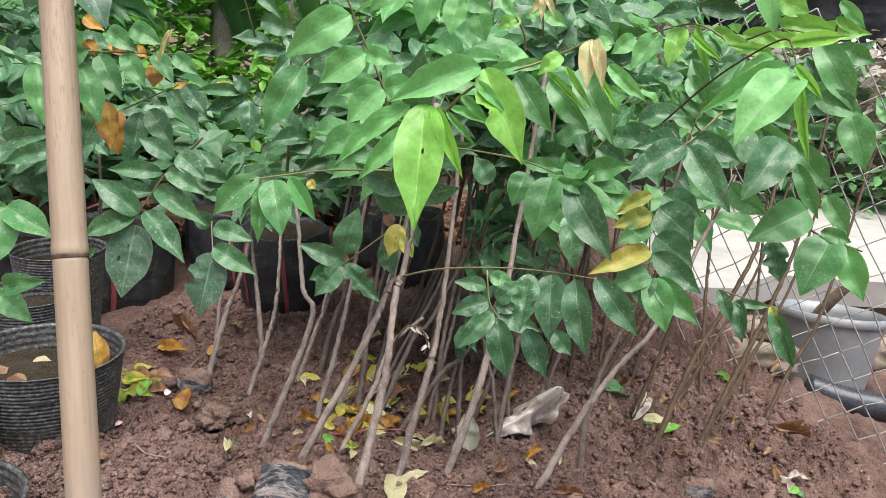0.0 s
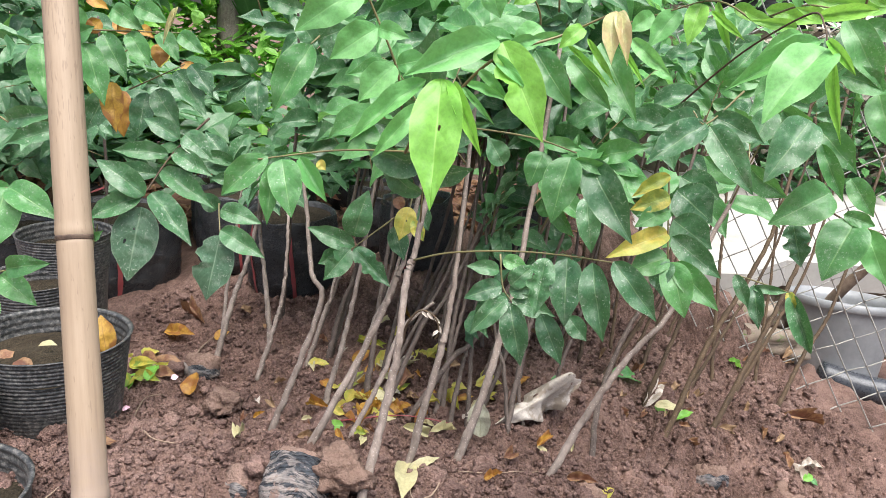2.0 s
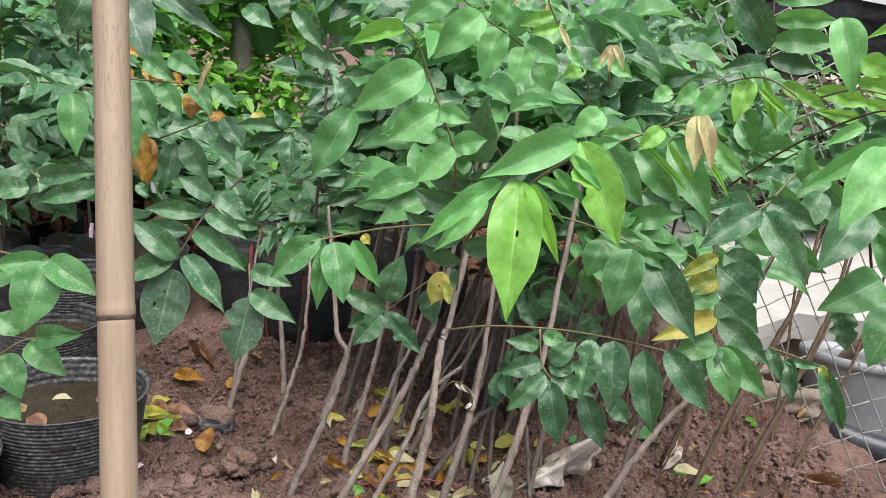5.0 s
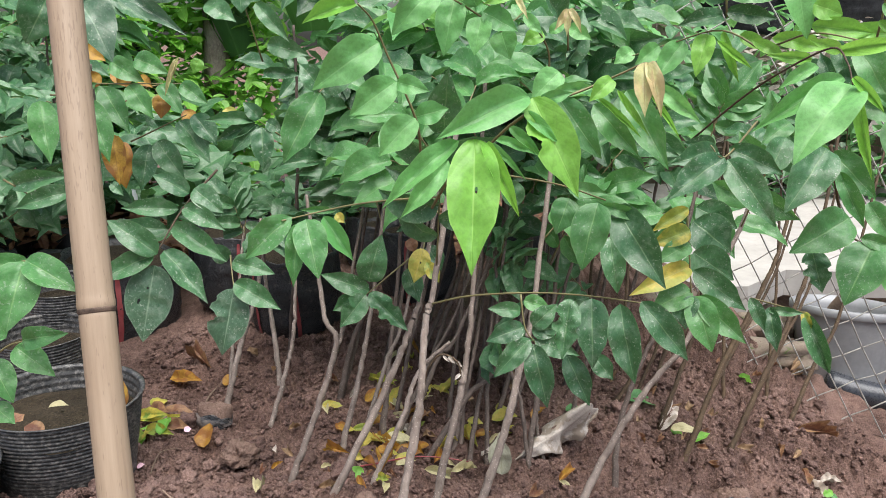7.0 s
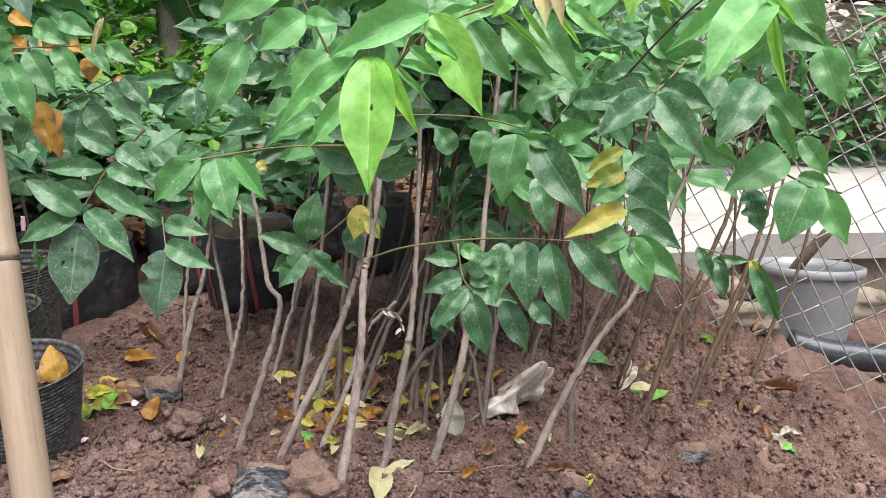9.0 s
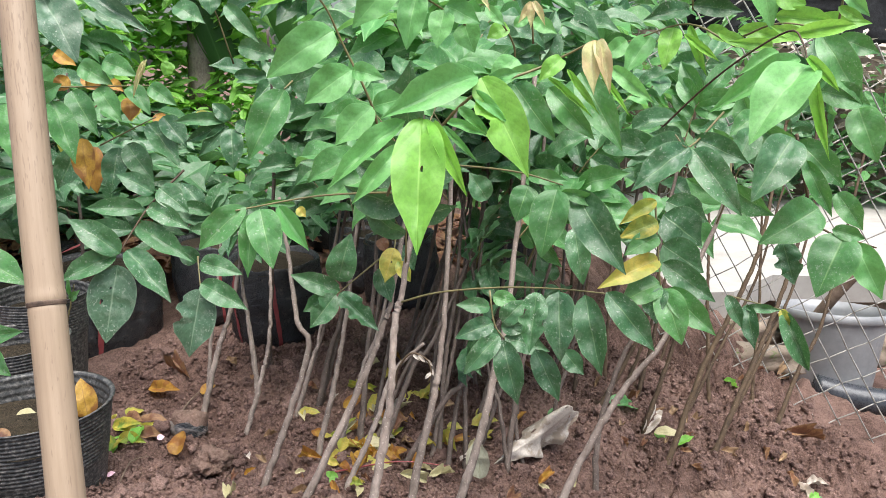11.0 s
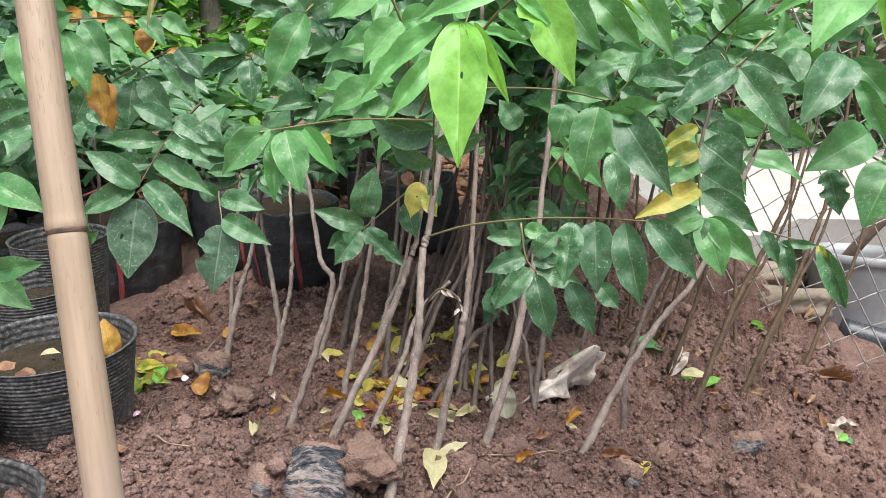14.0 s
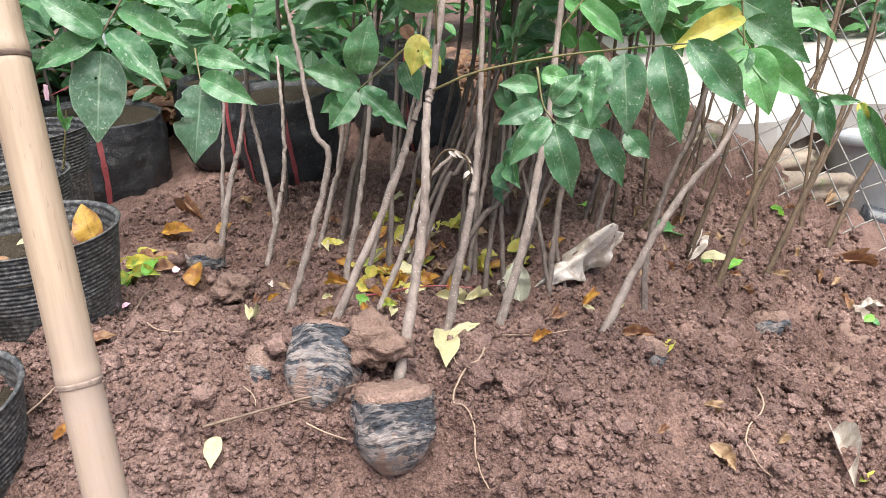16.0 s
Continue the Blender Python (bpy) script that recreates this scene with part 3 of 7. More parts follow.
def stalk(parent, points, r=0.0012, label="", material=None):
    """The rib of a compound leaf, as a part of its sapling."""
    bm = bmesh.new()
    tube(bm, spline(points, 5), lambda t: r * (1.25 - 0.6 * t), 5)
    return part("leaf_stalk", bm, material or (TWIG if r > 0.0014 else RACHIS), parent, label)


def compound_leaf(parent, start, end, rng, pairs=4, size=0.085, tint="dark", sag=0.03, spread=58.0, droop=0.35, face=(0, -0.5, 0.85), odd=None):
    """A feathered leaf: a rib with leaflets on both sides and one at its end."""
    a, b = Vector(start), Vector(end)
    mid = a.lerp(b, 0.55) + Vector((0, 0, sag))
    line = spline((a, mid, b), 6)
    rib = stalk(parent, (a, mid, b))
    way = (b - a).normalized()
    up = Vector(face) - Vector(face).dot(way) * way
    up.normalize()
    side = way.cross(up)
    tints = (tint, tint, tint, odd or tint)
    for k in range(pairs):
        for s in (-1, 1):
            t = 0.22 + 0.72 * (k + (0.25 if s > 0 else 0.0)) / pairs
            p = line[min(len(line) - 1, int(t * (len(line) - 1)))]
            ang = radians(spread + rng.uniform(-12, 12) - 14 * t)
            d = way * math.cos(ang) + side * s * math.sin(ang) + Vector((0, 0, -droop * rng.uniform(0.5, 1.5)))
            d.normalize()
            n = size * rng.uniform(0.8, 1.12) * (0.75 + 0.35 * t)
            f = up + side * s * rng.uniform(-0.1, 0.4) + Vector((rng.uniform(-0.2, 0.2), rng.uniform(-0.3, 0.1), rng.uniform(-0.2, 0.2)))
            leaflet(rib, p, p + d * n, n * rng.uniform(0.42, 0.52), rng.choice(tints), f, rng=rng)
    d = (way + Vector((0, 0, -droop * 1.2))).normalized()
    n = size * rng.uniform(1.0, 1.2)
    leaflet(rib, b, b + d * n, n * 0.46, rng.choice(tints), up, rng=rng)
    return rib


def sapling(points, r=0.008, label="slender grey-barked sapling leaning out of the soil", material=None, tip=0.45, group="leaning saplings"):
    """A young tree: its thing at the foot, and its stem with knots and a slight wander."""
    base = Vector(points[0])
    ob = thing("sapling", base, label, "sapling", group)
    line = spline([base - Vector((0, 0, 0.03)), *points[1:]] if len(points) == 2 else [base + (base - Vector(points[1])).normalized() * 0.03, *points], 16)
    seed = base.x * 31 + base.y * 17
    for i, q in enumerate(line):
        q += 0.0022 * Vector((noise.noise(Vector((i * 0.45, seed, 0))), noise.noise(Vector((seed, i * 0.45, 5))), 0))
    bm = bmesh.new()
    tube(bm, line, lambda t: r * (1.0 - (1 - tip) * t) * (1 + 0.22 * max(0.0, noise.noise(Vector((t * 22, seed, 2)))) + 0.08 * noise.noise(Vector((t * 60, seed, 9))) + 0.16 * max(0.0, math.sin(t * 70 + 3 * noise.noise(Vector((t * 9, seed, 1))))) ** 12), 9)
    part("stem", bm, material or BARK, ob)
    return ob


# ---- the leaning saplings ----
STEMS = {}
STEMS["A"] = sapling(((-0.519, 1.460, -0.078), (-0.494, 1.508, 0.044), (-0.470, 1.542, 0.127), (-0.446, 1.601, 0.275)), 0.0077, "slender grey-barked sapling leaning out of the soil", BARK)
STEMS["A2"] = sapling(((-0.536, 1.537, -0.088), (-0.533, 1.594, 0.056), (-0.527, 1.623, 0.128), (-0.521, 1.675, 0.258)), 0.0054, "slender grey-barked sapling leaning out of the soil", BARK)
STEMS["B"] = sapling(((-0.392, 1.323, -0.054), (-0.370, 1.357, 0.032), (-0.357, 1.382, 0.094), (-0.353, 1.410, 0.163), (-0.356, 1.435, 0.226), (-0.367, 1.490, 0.287)), 0.0054, "slender grey-barked sapling leaning out of the soil", BARK)
STEMS["B2"] = sapling(((-0.416, 1.490, -0.074), (-0.417, 1.508, -0.028), (-0.440, 1.557, 0.096), (-0.453, 1.582, 0.158), (-0.470, 1.634, 0.288)), 0.0072, "slender grey-barked sapling leaning out of the soil", BARK)
STEMS["C"] = sapling(((-0.303, 1.094, -0.022), (-0.265, 1.136, 0.084), (-0.236, 1.178, 0.188), (-0.258, 1.200, 0.226), (-0.283, 1.275, 0.313), (-0.307, 1.330, 0.407)), 0.0064, "slender grey-barked sapling leaning out of the soil", BARK)
STEMS["D"] = sapling(((-0.315, 1.416, -0.064), (-0.284, 1.460, 0.046), (-0.265, 1.492, 0.127), (-0.195, 1.690, 0.620)), 0.0059, "slender grey-barked sapling leaning out of the soil", BARK)
STEMS["E"] = sapling(((-0.229, 1.029, -0.017), (-0.141, 1.100, 0.161), (-0.111, 1.131, 0.238), (-0.091, 1.160, 0.310), (-0.038, 1.284, 0.620)), 0.0068, "slender grey-barked sapling leaning out of the soil", BARK)
STEMS["F"] = sapling(((-0.241, 1.245, -0.047), (-0.217, 1.286, 0.056), (-0.194, 1.344, 0.200), (-0.152, 1.512, 0.620)), 0.0067, "slender grey-barked sapling leaning out of the soil", BARK)
STEMS["F2"] = sapling(((-0.281, 1.504, -0.071), (-0.261, 1.544, 0.029), (-0.228, 1.591, 0.146), (-0.148, 1.780, 0.620)), 0.0081, "thin sapling inside the thicket, bark darkened to look shaded", SHADY)
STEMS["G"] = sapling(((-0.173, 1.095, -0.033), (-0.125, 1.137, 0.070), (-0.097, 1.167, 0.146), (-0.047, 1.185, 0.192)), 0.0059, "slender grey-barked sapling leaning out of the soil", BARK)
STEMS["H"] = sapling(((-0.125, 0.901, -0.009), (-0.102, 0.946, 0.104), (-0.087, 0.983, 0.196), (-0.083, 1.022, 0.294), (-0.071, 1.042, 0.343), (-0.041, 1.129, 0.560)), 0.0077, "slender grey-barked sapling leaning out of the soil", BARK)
STEMS["I"] = sapling(((-0.177, 1.338, -0.061), (-0.162, 1.397, 0.088), (-0.151, 1.417, 0.137), (-0.086, 1.610, 0.620)), 0.0054, "thin sapling inside the thicket, bark darkened to look shaded", SHADY)
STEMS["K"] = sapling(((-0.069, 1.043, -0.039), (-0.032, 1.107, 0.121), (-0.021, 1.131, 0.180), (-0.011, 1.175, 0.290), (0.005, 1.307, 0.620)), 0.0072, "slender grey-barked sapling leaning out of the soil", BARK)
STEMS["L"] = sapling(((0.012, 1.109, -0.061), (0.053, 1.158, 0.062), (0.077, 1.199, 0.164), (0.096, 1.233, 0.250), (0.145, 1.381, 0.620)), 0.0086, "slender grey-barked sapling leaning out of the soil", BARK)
STEMS["M"] = sapling(((-0.075, 1.261, -0.063), (-0.010, 1.300, 0.034), (0.059, 1.331, 0.112), (0.265, 1.487, 0.500)), 0.0072, "thin sapling inside the thicket, bark darkened to look shaded", SHADY)
STEMS["N"] = sapling(((-0.021, 1.326, -0.075), (-0.012, 1.383, 0.066), (0.009, 1.438, 0.205), (0.047, 1.604, 0.620)), 0.0063, "thin sapling inside the thicket, bark darkened to look shaded", SHADY)
STEMS["O"] = sapling(((0.028, 1.287, -0.080), (0.029, 1.342, 0.058), (0.049, 1.396, 0.193), (0.087, 1.567, 0.620)), 0.0054, "thin sapling inside the thicket, bark darkened to look shaded", SHADY)
STEMS["P"] = sapling(((0.102, 1.261, -0.090), (0.128, 1.322, 0.062), (0.148, 1.368, 0.178), (0.188, 1.521, 0.560)), 0.0067, "thin sapling inside the thicket, bark darkened to look shaded", SHADY)
STEMS["P2"] = sapling(((0.138, 1.297, -0.099), (0.125, 1.324, -0.034), (0.134, 1.361, 0.059), (0.157, 1.517, 0.450)), 0.0045, "thin sapling inside the thicket, bark darkened to look shaded", SHADY)
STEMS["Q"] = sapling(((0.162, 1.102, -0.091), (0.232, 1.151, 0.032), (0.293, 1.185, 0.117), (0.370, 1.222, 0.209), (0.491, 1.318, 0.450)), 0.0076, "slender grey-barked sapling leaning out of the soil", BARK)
STEMS["Q2"] = sapling(((0.265, 1.235, -0.125), (0.271, 1.274, -0.026), (0.306, 1.317, 0.079), (0.365, 1.365, 0.201), (0.451, 1.485, 0.500)), 0.0067, "thin sapling inside the thicket, bark darkened to look shaded", SHADY)
STEMS["R"] = sapling(((0.342, 1.606, -0.141), (0.417, 1.651, -0.029), (0.479, 1.704, 0.104), (0.608, 1.887, 0.560)), 0.0067, "thin brown-green sapling leaning beside the wire fence", TWIG)
STEMS["S"] = sapling(((0.241, 1.626, -0.119), (0.274, 1.680, 0.017), (0.288, 1.716, 0.107), (0.336, 1.921, 0.620)), 0.0063, "thin brown-green sapling leaning beside the wire fence", TWIG)
STEMS["T"] = sapling(((0.444, 1.571, -0.168), (0.500, 1.624, -0.035), (0.543, 1.681, 0.108), (0.615, 1.838, 0.500)), 0.0067, "thin brown-green sapling leaning beside the wire fence", TWIG)
STEMS["T2"] = sapling(((0.488, 1.778, -0.161), (0.533, 1.838, -0.013), (0.541, 1.877, 0.086), (0.561, 2.043, 0.500)), 0.0063, "thin brown-green sapling leaning beside the wire fence", TWIG)
STEMS["U"] = sapling(((0.445, 1.404, -0.176), (0.528, 1.480, 0.015), (0.615, 1.539, 0.162), (0.669, 1.586, 0.279), (0.747, 1.698, 0.560)), 0.0072, "thin brown-green sapling leaning beside the wire fence", TWIG)
STEMS["V"] = sapling(((0.569, 1.489, -0.211), (0.668, 1.565, -0.020), (0.737, 1.620, 0.117), (0.794, 1.678, 0.262), (0.864, 1.797, 0.560)), 0.0072, "thin brown-green sapling leaning beside the wire fence", TWIG)
STEMS["W2"] = sapling(((0.871, 1.818, -0.279), (0.934, 1.869, -0.150), (1.012, 1.925, -0.010), (1.165, 2.109, 0.450)), 0.0072, "thin brown-green sapling leaning beside the wire fence", TWIG)
STEMS["X"] = sapling(((0.679, 1.814, -0.211), (0.688, 1.917, 0.045), (0.696, 1.967, 0.171), (0.709, 2.099, 0.500)), 0.0059, "thin brown-green sapling leaning beside the wire fence", TWIG)
STEMS["Y"] = sapling(((0.800, 1.827, -0.250), (0.815, 1.874, -0.133), (0.837, 1.941, 0.034), (0.870, 2.107, 0.450)), 0.0059, "thin brown-green sapling leaning beside the wire fence", TWIG)
STEMS["Z"] = sapling(((0.408, 1.833, -0.136), (0.425, 1.909, 0.055), (0.433, 1.950, 0.156), (0.451, 2.087, 0.500)), 0.0054, "thin brown-green sapling leaning beside the wire fence", TWIG)
STEMS["Z2"] = sapling(((0.513, 1.964, -0.141), (0.573, 2.023, 0.007), (0.604, 2.071, 0.128), (0.661, 2.220, 0.500)), 0.0054, "thin brown-green sapling leaning beside the wire fence", TWIG)
STEMS["R2"] = sapling(((0.417, 1.692, -0.152), (0.473, 1.739, -0.035), (0.535, 1.800, 0.117), (0.629, 1.953, 0.500)), 0.0054, "thin brown-green sapling leaning beside the wire fence", TWIG)
STEMS["T3"] = sapling(((0.597, 1.970, -0.161), (0.666, 2.035, 0.001), (0.711, 2.099, 0.163), (0.760, 2.214, 0.450)), 0.0054, "thin brown-green sapling leaning beside the wire fence", TWIG)
STEMS["U2"] = sapling(((0.596, 1.720, -0.198), (0.689, 1.783, -0.042), (0.787, 1.849, 0.124), (0.892, 1.968, 0.420)), 0.0054, "thin brown-green sapling leaning beside the wire fence", TWIG)
STEMS["V2"] = sapling(((0.722, 1.760, -0.234), (0.824, 1.829, -0.061), (0.911, 1.898, 0.110), (1.006, 2.022, 0.420)), 0.0059, "thin brown-green sapling leaning beside the wire fence", TWIG)
STEMS["S2"] = sapling(((0.307, 1.707, -0.127), (0.329, 1.764, 0.016), (0.344, 1.816, 0.145), (0.369, 1.958, 0.500)), 0.0054, "thin brown-green sapling leaning beside the wire fence", TWIG)
STEMS["h"] = sapling(((-0.208, 1.326, -0.058), (-0.168, 1.378, 0.072), (-0.135, 1.411, 0.155), (-0.053, 1.550, 0.500)), 0.0054, "slender grey-barked sapling leaning out of the soil", BARK)
STEMS["i"] = sapling(((-0.153, 1.420, -0.069), (-0.127, 1.476, 0.070), (-0.096, 1.523, 0.188), (-0.048, 1.648, 0.500)), 0.0054, "thin sapling inside the thicket, bark darkened to look shaded", SHADY)
STEMS["j"] = sapling(((-0.045, 1.435, -0.079), (-0.030, 1.491, 0.062), (-0.015, 1.543, 0.192), (0.005, 1.667, 0.500)), 0.0054, "thin sapling inside the thicket, bark darkened to look shaded", SHADY)
STEMS["k"] = sapling(((0.053, 1.427, -0.090), (0.089, 1.475, 0.030), (0.108, 1.527, 0.159), (0.138, 1.663, 0.500)), 0.0059, "thin sapling inside the thicket, bark darkened to look shaded", SHADY)
STEMS["a"] = sapling(((-0.280, 1.519, -0.072), (-0.240, 1.583, 0.087), (-0.226, 1.612, 0.160), (-0.173, 1.796, 0.620)), 0.0081, "thin sapling inside the thicket, bark darkened to look shaded", SHADY)
STEMS["b"] = sapling(((-0.173, 1.328, -0.061), (-0.162, 1.392, 0.099), (-0.153, 1.437, 0.210), (-0.134, 1.600, 0.620)), 0.0063, "thin sapling inside the thicket, bark darkened to look shaded", SHADY)
STEMS["c"] = sapling(((-0.126, 1.307, -0.063), (-0.067, 1.365, 0.084), (-0.025, 1.387, 0.138), (0.168, 1.556, 0.560)), 0.0063, "thin sapling inside the thicket, bark darkened to look shaded", SHADY)
STEMS["d"] = sapling(((-0.106, 1.552, -0.079), (-0.056, 1.613, 0.072), (-0.018, 1.660, 0.190), (0.067, 1.832, 0.620)), 0.0063, "thin sapling inside the thicket, bark darkened to look shaded", SHADY)
STEMS["e"] = sapling(((0.022, 1.569, -0.089), (0.044, 1.635, 0.075), (0.066, 1.691, 0.216), (0.102, 1.853, 0.620)), 0.0063, "thin sapling inside the thicket, bark darkened to look shaded", SHADY)
STEMS["f"] = sapling(((-0.322, 1.489, -0.071), (-0.283, 1.539, 0.054), (-0.257, 1.580, 0.158), (-0.186, 1.765, 0.620)), 0.0063, "thin sapling inside the thicket, bark darkened to look shaded", SHADY)
STEMS["g"] = sapling(((0.107, 1.587, -0.100), (0.153, 1.654, 0.066), (0.174, 1.711, 0.209), (0.211, 1.875, 0.620)), 0.0063, "thin sapling inside the thicket, bark darkened to look shaded", SHADY)
STEMS["thin0"] = sapling(((0.064, 1.365, -0.090), (0.111, 1.410, 0.033), (0.173, 1.454, 0.153), (0.244, 1.539, 0.386)), 0.0057, "thin sapling inside the thicket, bark darkened to look shaded", SHADY)
STEMS["thin7"] = sapling(((0.200, 1.410, -0.115), (0.226, 1.447, -0.012), (0.258, 1.484, 0.089), (0.321, 1.602, 0.421)), 0.0058, "thin sapling inside the thicket, bark darkened to look shaded", SHADY)
STEMS["thin12"] = sapling(((-0.003, 1.281, -0.075), (0.010, 1.321, 0.006), (0.027, 1.361, 0.087), (0.078, 1.563, 0.492)), 0.0058, "thin sapling inside the thicket, bark darkened to look shaded", SHADY)
STEMS["thin16"] = sapling(((0.105, 1.256, -0.090), (0.092, 1.305, 0.011), (0.063, 1.355, 0.114), (0.000, 1.543, 0.498)), 0.0049, "thin sapling inside the thicket, bark darkened to look shaded", SHADY)
STEMS["thin19"] = sapling(((-0.141, 1.327, -0.063), (-0.092, 1.382, 0.050), (-0.029, 1.438, 0.163), (0.043, 1.547, 0.384)), 0.0048, "thin sapling inside the thicket, bark darkened to look shaded", SHADY)
STEMS["thin22"] = sapling(((-0.032, 1.320, -0.074), (-0.009, 1.370, 0.028), (0.012, 1.420, 0.130), (0.045, 1.548, 0.391)), 0.0058, "thin sapling inside the thicket, bark darkened to look shaded", SHADY)


def crown(key, rng, count, low=0.3, reach=0.2, size=0.085, tints=("dark",), toward=None):
    """Feathered leaves all round the upper stem of a sapling."""
    ob = STEMS[key]
    stem = ob.children[0]
    co = [PLACE[ob] + v.co for v in stem.data.vertices]
    rings = [sum(co[i:i + 9], Vector()) / 9 for i in range(0, len(co), 9)]
    for i in range(count):
        t = low + (1 - low) * (i + rng.random()) / count
        p = rings[min(len(rings) - 1, int(t * (len(rings) - 1)))]
        a = rng.uniform(0, 2 * math.pi)
        d = Vector((math.cos(a), math.sin(a) * 0.8, rng.uniform(0.0, 0.55)))
        if toward:
            d += Vector(toward)
        d.normalize()
        n = reach * rng.uniform(0.7, 1.15)
        compound_leaf(ob, p, p + d * n, rng, rng.choice((3, 4, 4)), size * rng.uniform(0.85, 1.1), rng.choice(tints), sag=0.03, droop=rng.uniform(0.25, 0.6))


rng_crown = random.Random(11)
OPEN_SIDE = ("R", "R2", "T", "T2", "T3", "U", "U2", "V", "V2", "W2", "X", "Y", "Z", "Z2", "S2", "Q2")
for key in STEMS:
    if key in OPEN_SIDE:
        crown(key, rng_crown, 1, 0.97, 0.14, 0.08, ("dark", "mid"), (-0.3, -0.1, 1.3))
    elif key not in ("G", "P2", "A", "A2", "B", "B2", "C") and not key.startswith("thin"):
        crown(key, rng_crown, 3, 0.85, 0.19, 0.09, ("dark", "dark", "mid", "mid"), (0.0, 0.5, 0.45))


# shaded leaves lower inside the thicket
for key in ("F2", "I", "N", "O", "P", "a", "b", "d", "e", "f", "g", "i", "j", "k", "thin7", "thin12", "thin22"):
    crown(key, rng_crown, 2, 0.7, 0.14, 0.085, ("dark",), (0.0, 0.2, 0.35))


for key in ("A", "A2", "B2"):
    crown(key, rng_crown, 2, 0.93, 0.09, 0.085, ("dark",), (0.1, -0.5, 0.2))


# ---- bamboo pole ----
def build_pole():
    base, node_at, top = Vector((-0.322, 0.555, -0.03)), Vector((-0.394, 0.708, 0.425)), Vector((-0.512, 0.975, 1.19))
    ob = thing("bamboo_pole", base, "straight dry yellowish bamboo pole standing in the soil", "pole")
    way = (top - base).normalized()
    turn = way.to_track_quat("Z", "X").to_matrix().to_4x4()
    turn.translation = base
    length = (top - base).length
    rings = [0.225, (node_at - base).length, 0.835, 1.1]
    bm = bmesh.new()
    profile, z = [], -0.06
    while z < length:
        r = 0.0168
        for q in rings:
            d = z - q
            r += 0.0008 * math.exp(-((d - 0.003) / 0.006) ** 2) - 0.0009 * math.exp(-((d + 0.005) / 0.0025) ** 2)
        profile.append((r, z))
        z += 0.002 if min(abs(z - q) for q in rings) < 0.025 else 0.02
    revolve(bm, profile, 28, 0.03, 2.0, closed=True)
    ob2 = new("culm", mesh_from("culm", bm, BAMBOO))
    ob2.parent, ob2.matrix_basis = ob, turn
    ob2.matrix_basis.translation = (0, 0, 0)
    for q in rings:
        bm = bmesh.new()
        revolve(bm, [(0.0164, q - 0.0062), (0.0174, q - 0.0052), (0.0171, q - 0.0036), (0.0179, q - 0.0024), (0.0172, q - 0.0012)], 28, 0.03, 2.0)
        low = q == rings[0]
        o = new("node_ring", mesh_from("node_ring", bm, MUDDY_RING if low else RING))
        o.parent, o.matrix_basis = ob, turn
        o.matrix_basis.translation = (0, 0, 0)
        tagged(o, "node ring caked with pale dried mud" if low else "dark raised node ring")


build_pole()


# ---- black pots ----
def plastic_pot(x, y, z, r, h, label, lean=(0, 0), fill=0.78, ribs=30):
    """A tapered nursery pot with fine ribs, a rolled rim and earth inside; z is the height of its rim."""
    ob = thing("plant_pot", (x, y, z - h), label, "plant pot", "black pots")
    ob.rotation_euler = (lean[0], lean[1], 0)
    outer, inner = [(0.0, 0.0), (r * 0.76, 0.0)], []
    n = ribs * 4
    for i in range(n + 1):
        t = i / n
        rr = r * (0.77 + 0.21 * t)
        rr += (0.0012 if t > 0.55 else 0.0004) * math.sin(t * n * math.pi / 2)
        outer.append((rr, h * t * 0.985))
    outer += [(r * 1.0, h * 0.99), (r * 1.015, h), (r * 0.985, h * 1.002)]
    for i in range(61):
        t = 1 - i / 60
        inner.append((r * (0.745 + 0.21 * t) + 0.0016 * (i // 2 % 2), h * (0.05 + 0.94 * t)))
    bm = bmesh.new()
    revolve(bm, outer + inner, 56, 0.035, x * 7)
    o = new("pot_wall", mesh_from("pot_wall", bm, POT))
    o.parent = ob
    bm = bmesh.new()
    revolve(bm, [(r * 0.93 * k, h * fill + 0.012 * (1 - k) + 0.004 * math.sin(k * 9)) for k in (1.0, 0.8, 0.6, 0.4, 0.2, 0.02)], 36, 0.2, 4.0)
    o2 = new("earth", mesh_from("earth", bm, POT_SOIL))
    o2.parent = ob
    tagged(o2, "damp dark potting earth")
    return ob


plastic_pot(-0.685, 1.12, 0.112, 0.127, 0.2, "ribbed black plastic nursery pot with dust and fallen leaves", (-0.03, 0.02))
plastic_pot(-0.648, 0.77, 0.055, 0.12, 0.19, "ribbed black plastic nursery pot, greyed with dust")
plastic_pot(-0.80, 0.93, 0.085, 0.115, 0.18, "ribbed black plastic nursery pot with soil")
plastic_pot(-0.91, 1.60, 0.14, 0.1, 0.2, "slim ribbed black nursery pot behind the others")
plastic_pot(-0.87, 1.42, 0.1, 0.1, 0.2, "ribbed black nursery pot with a seedling")


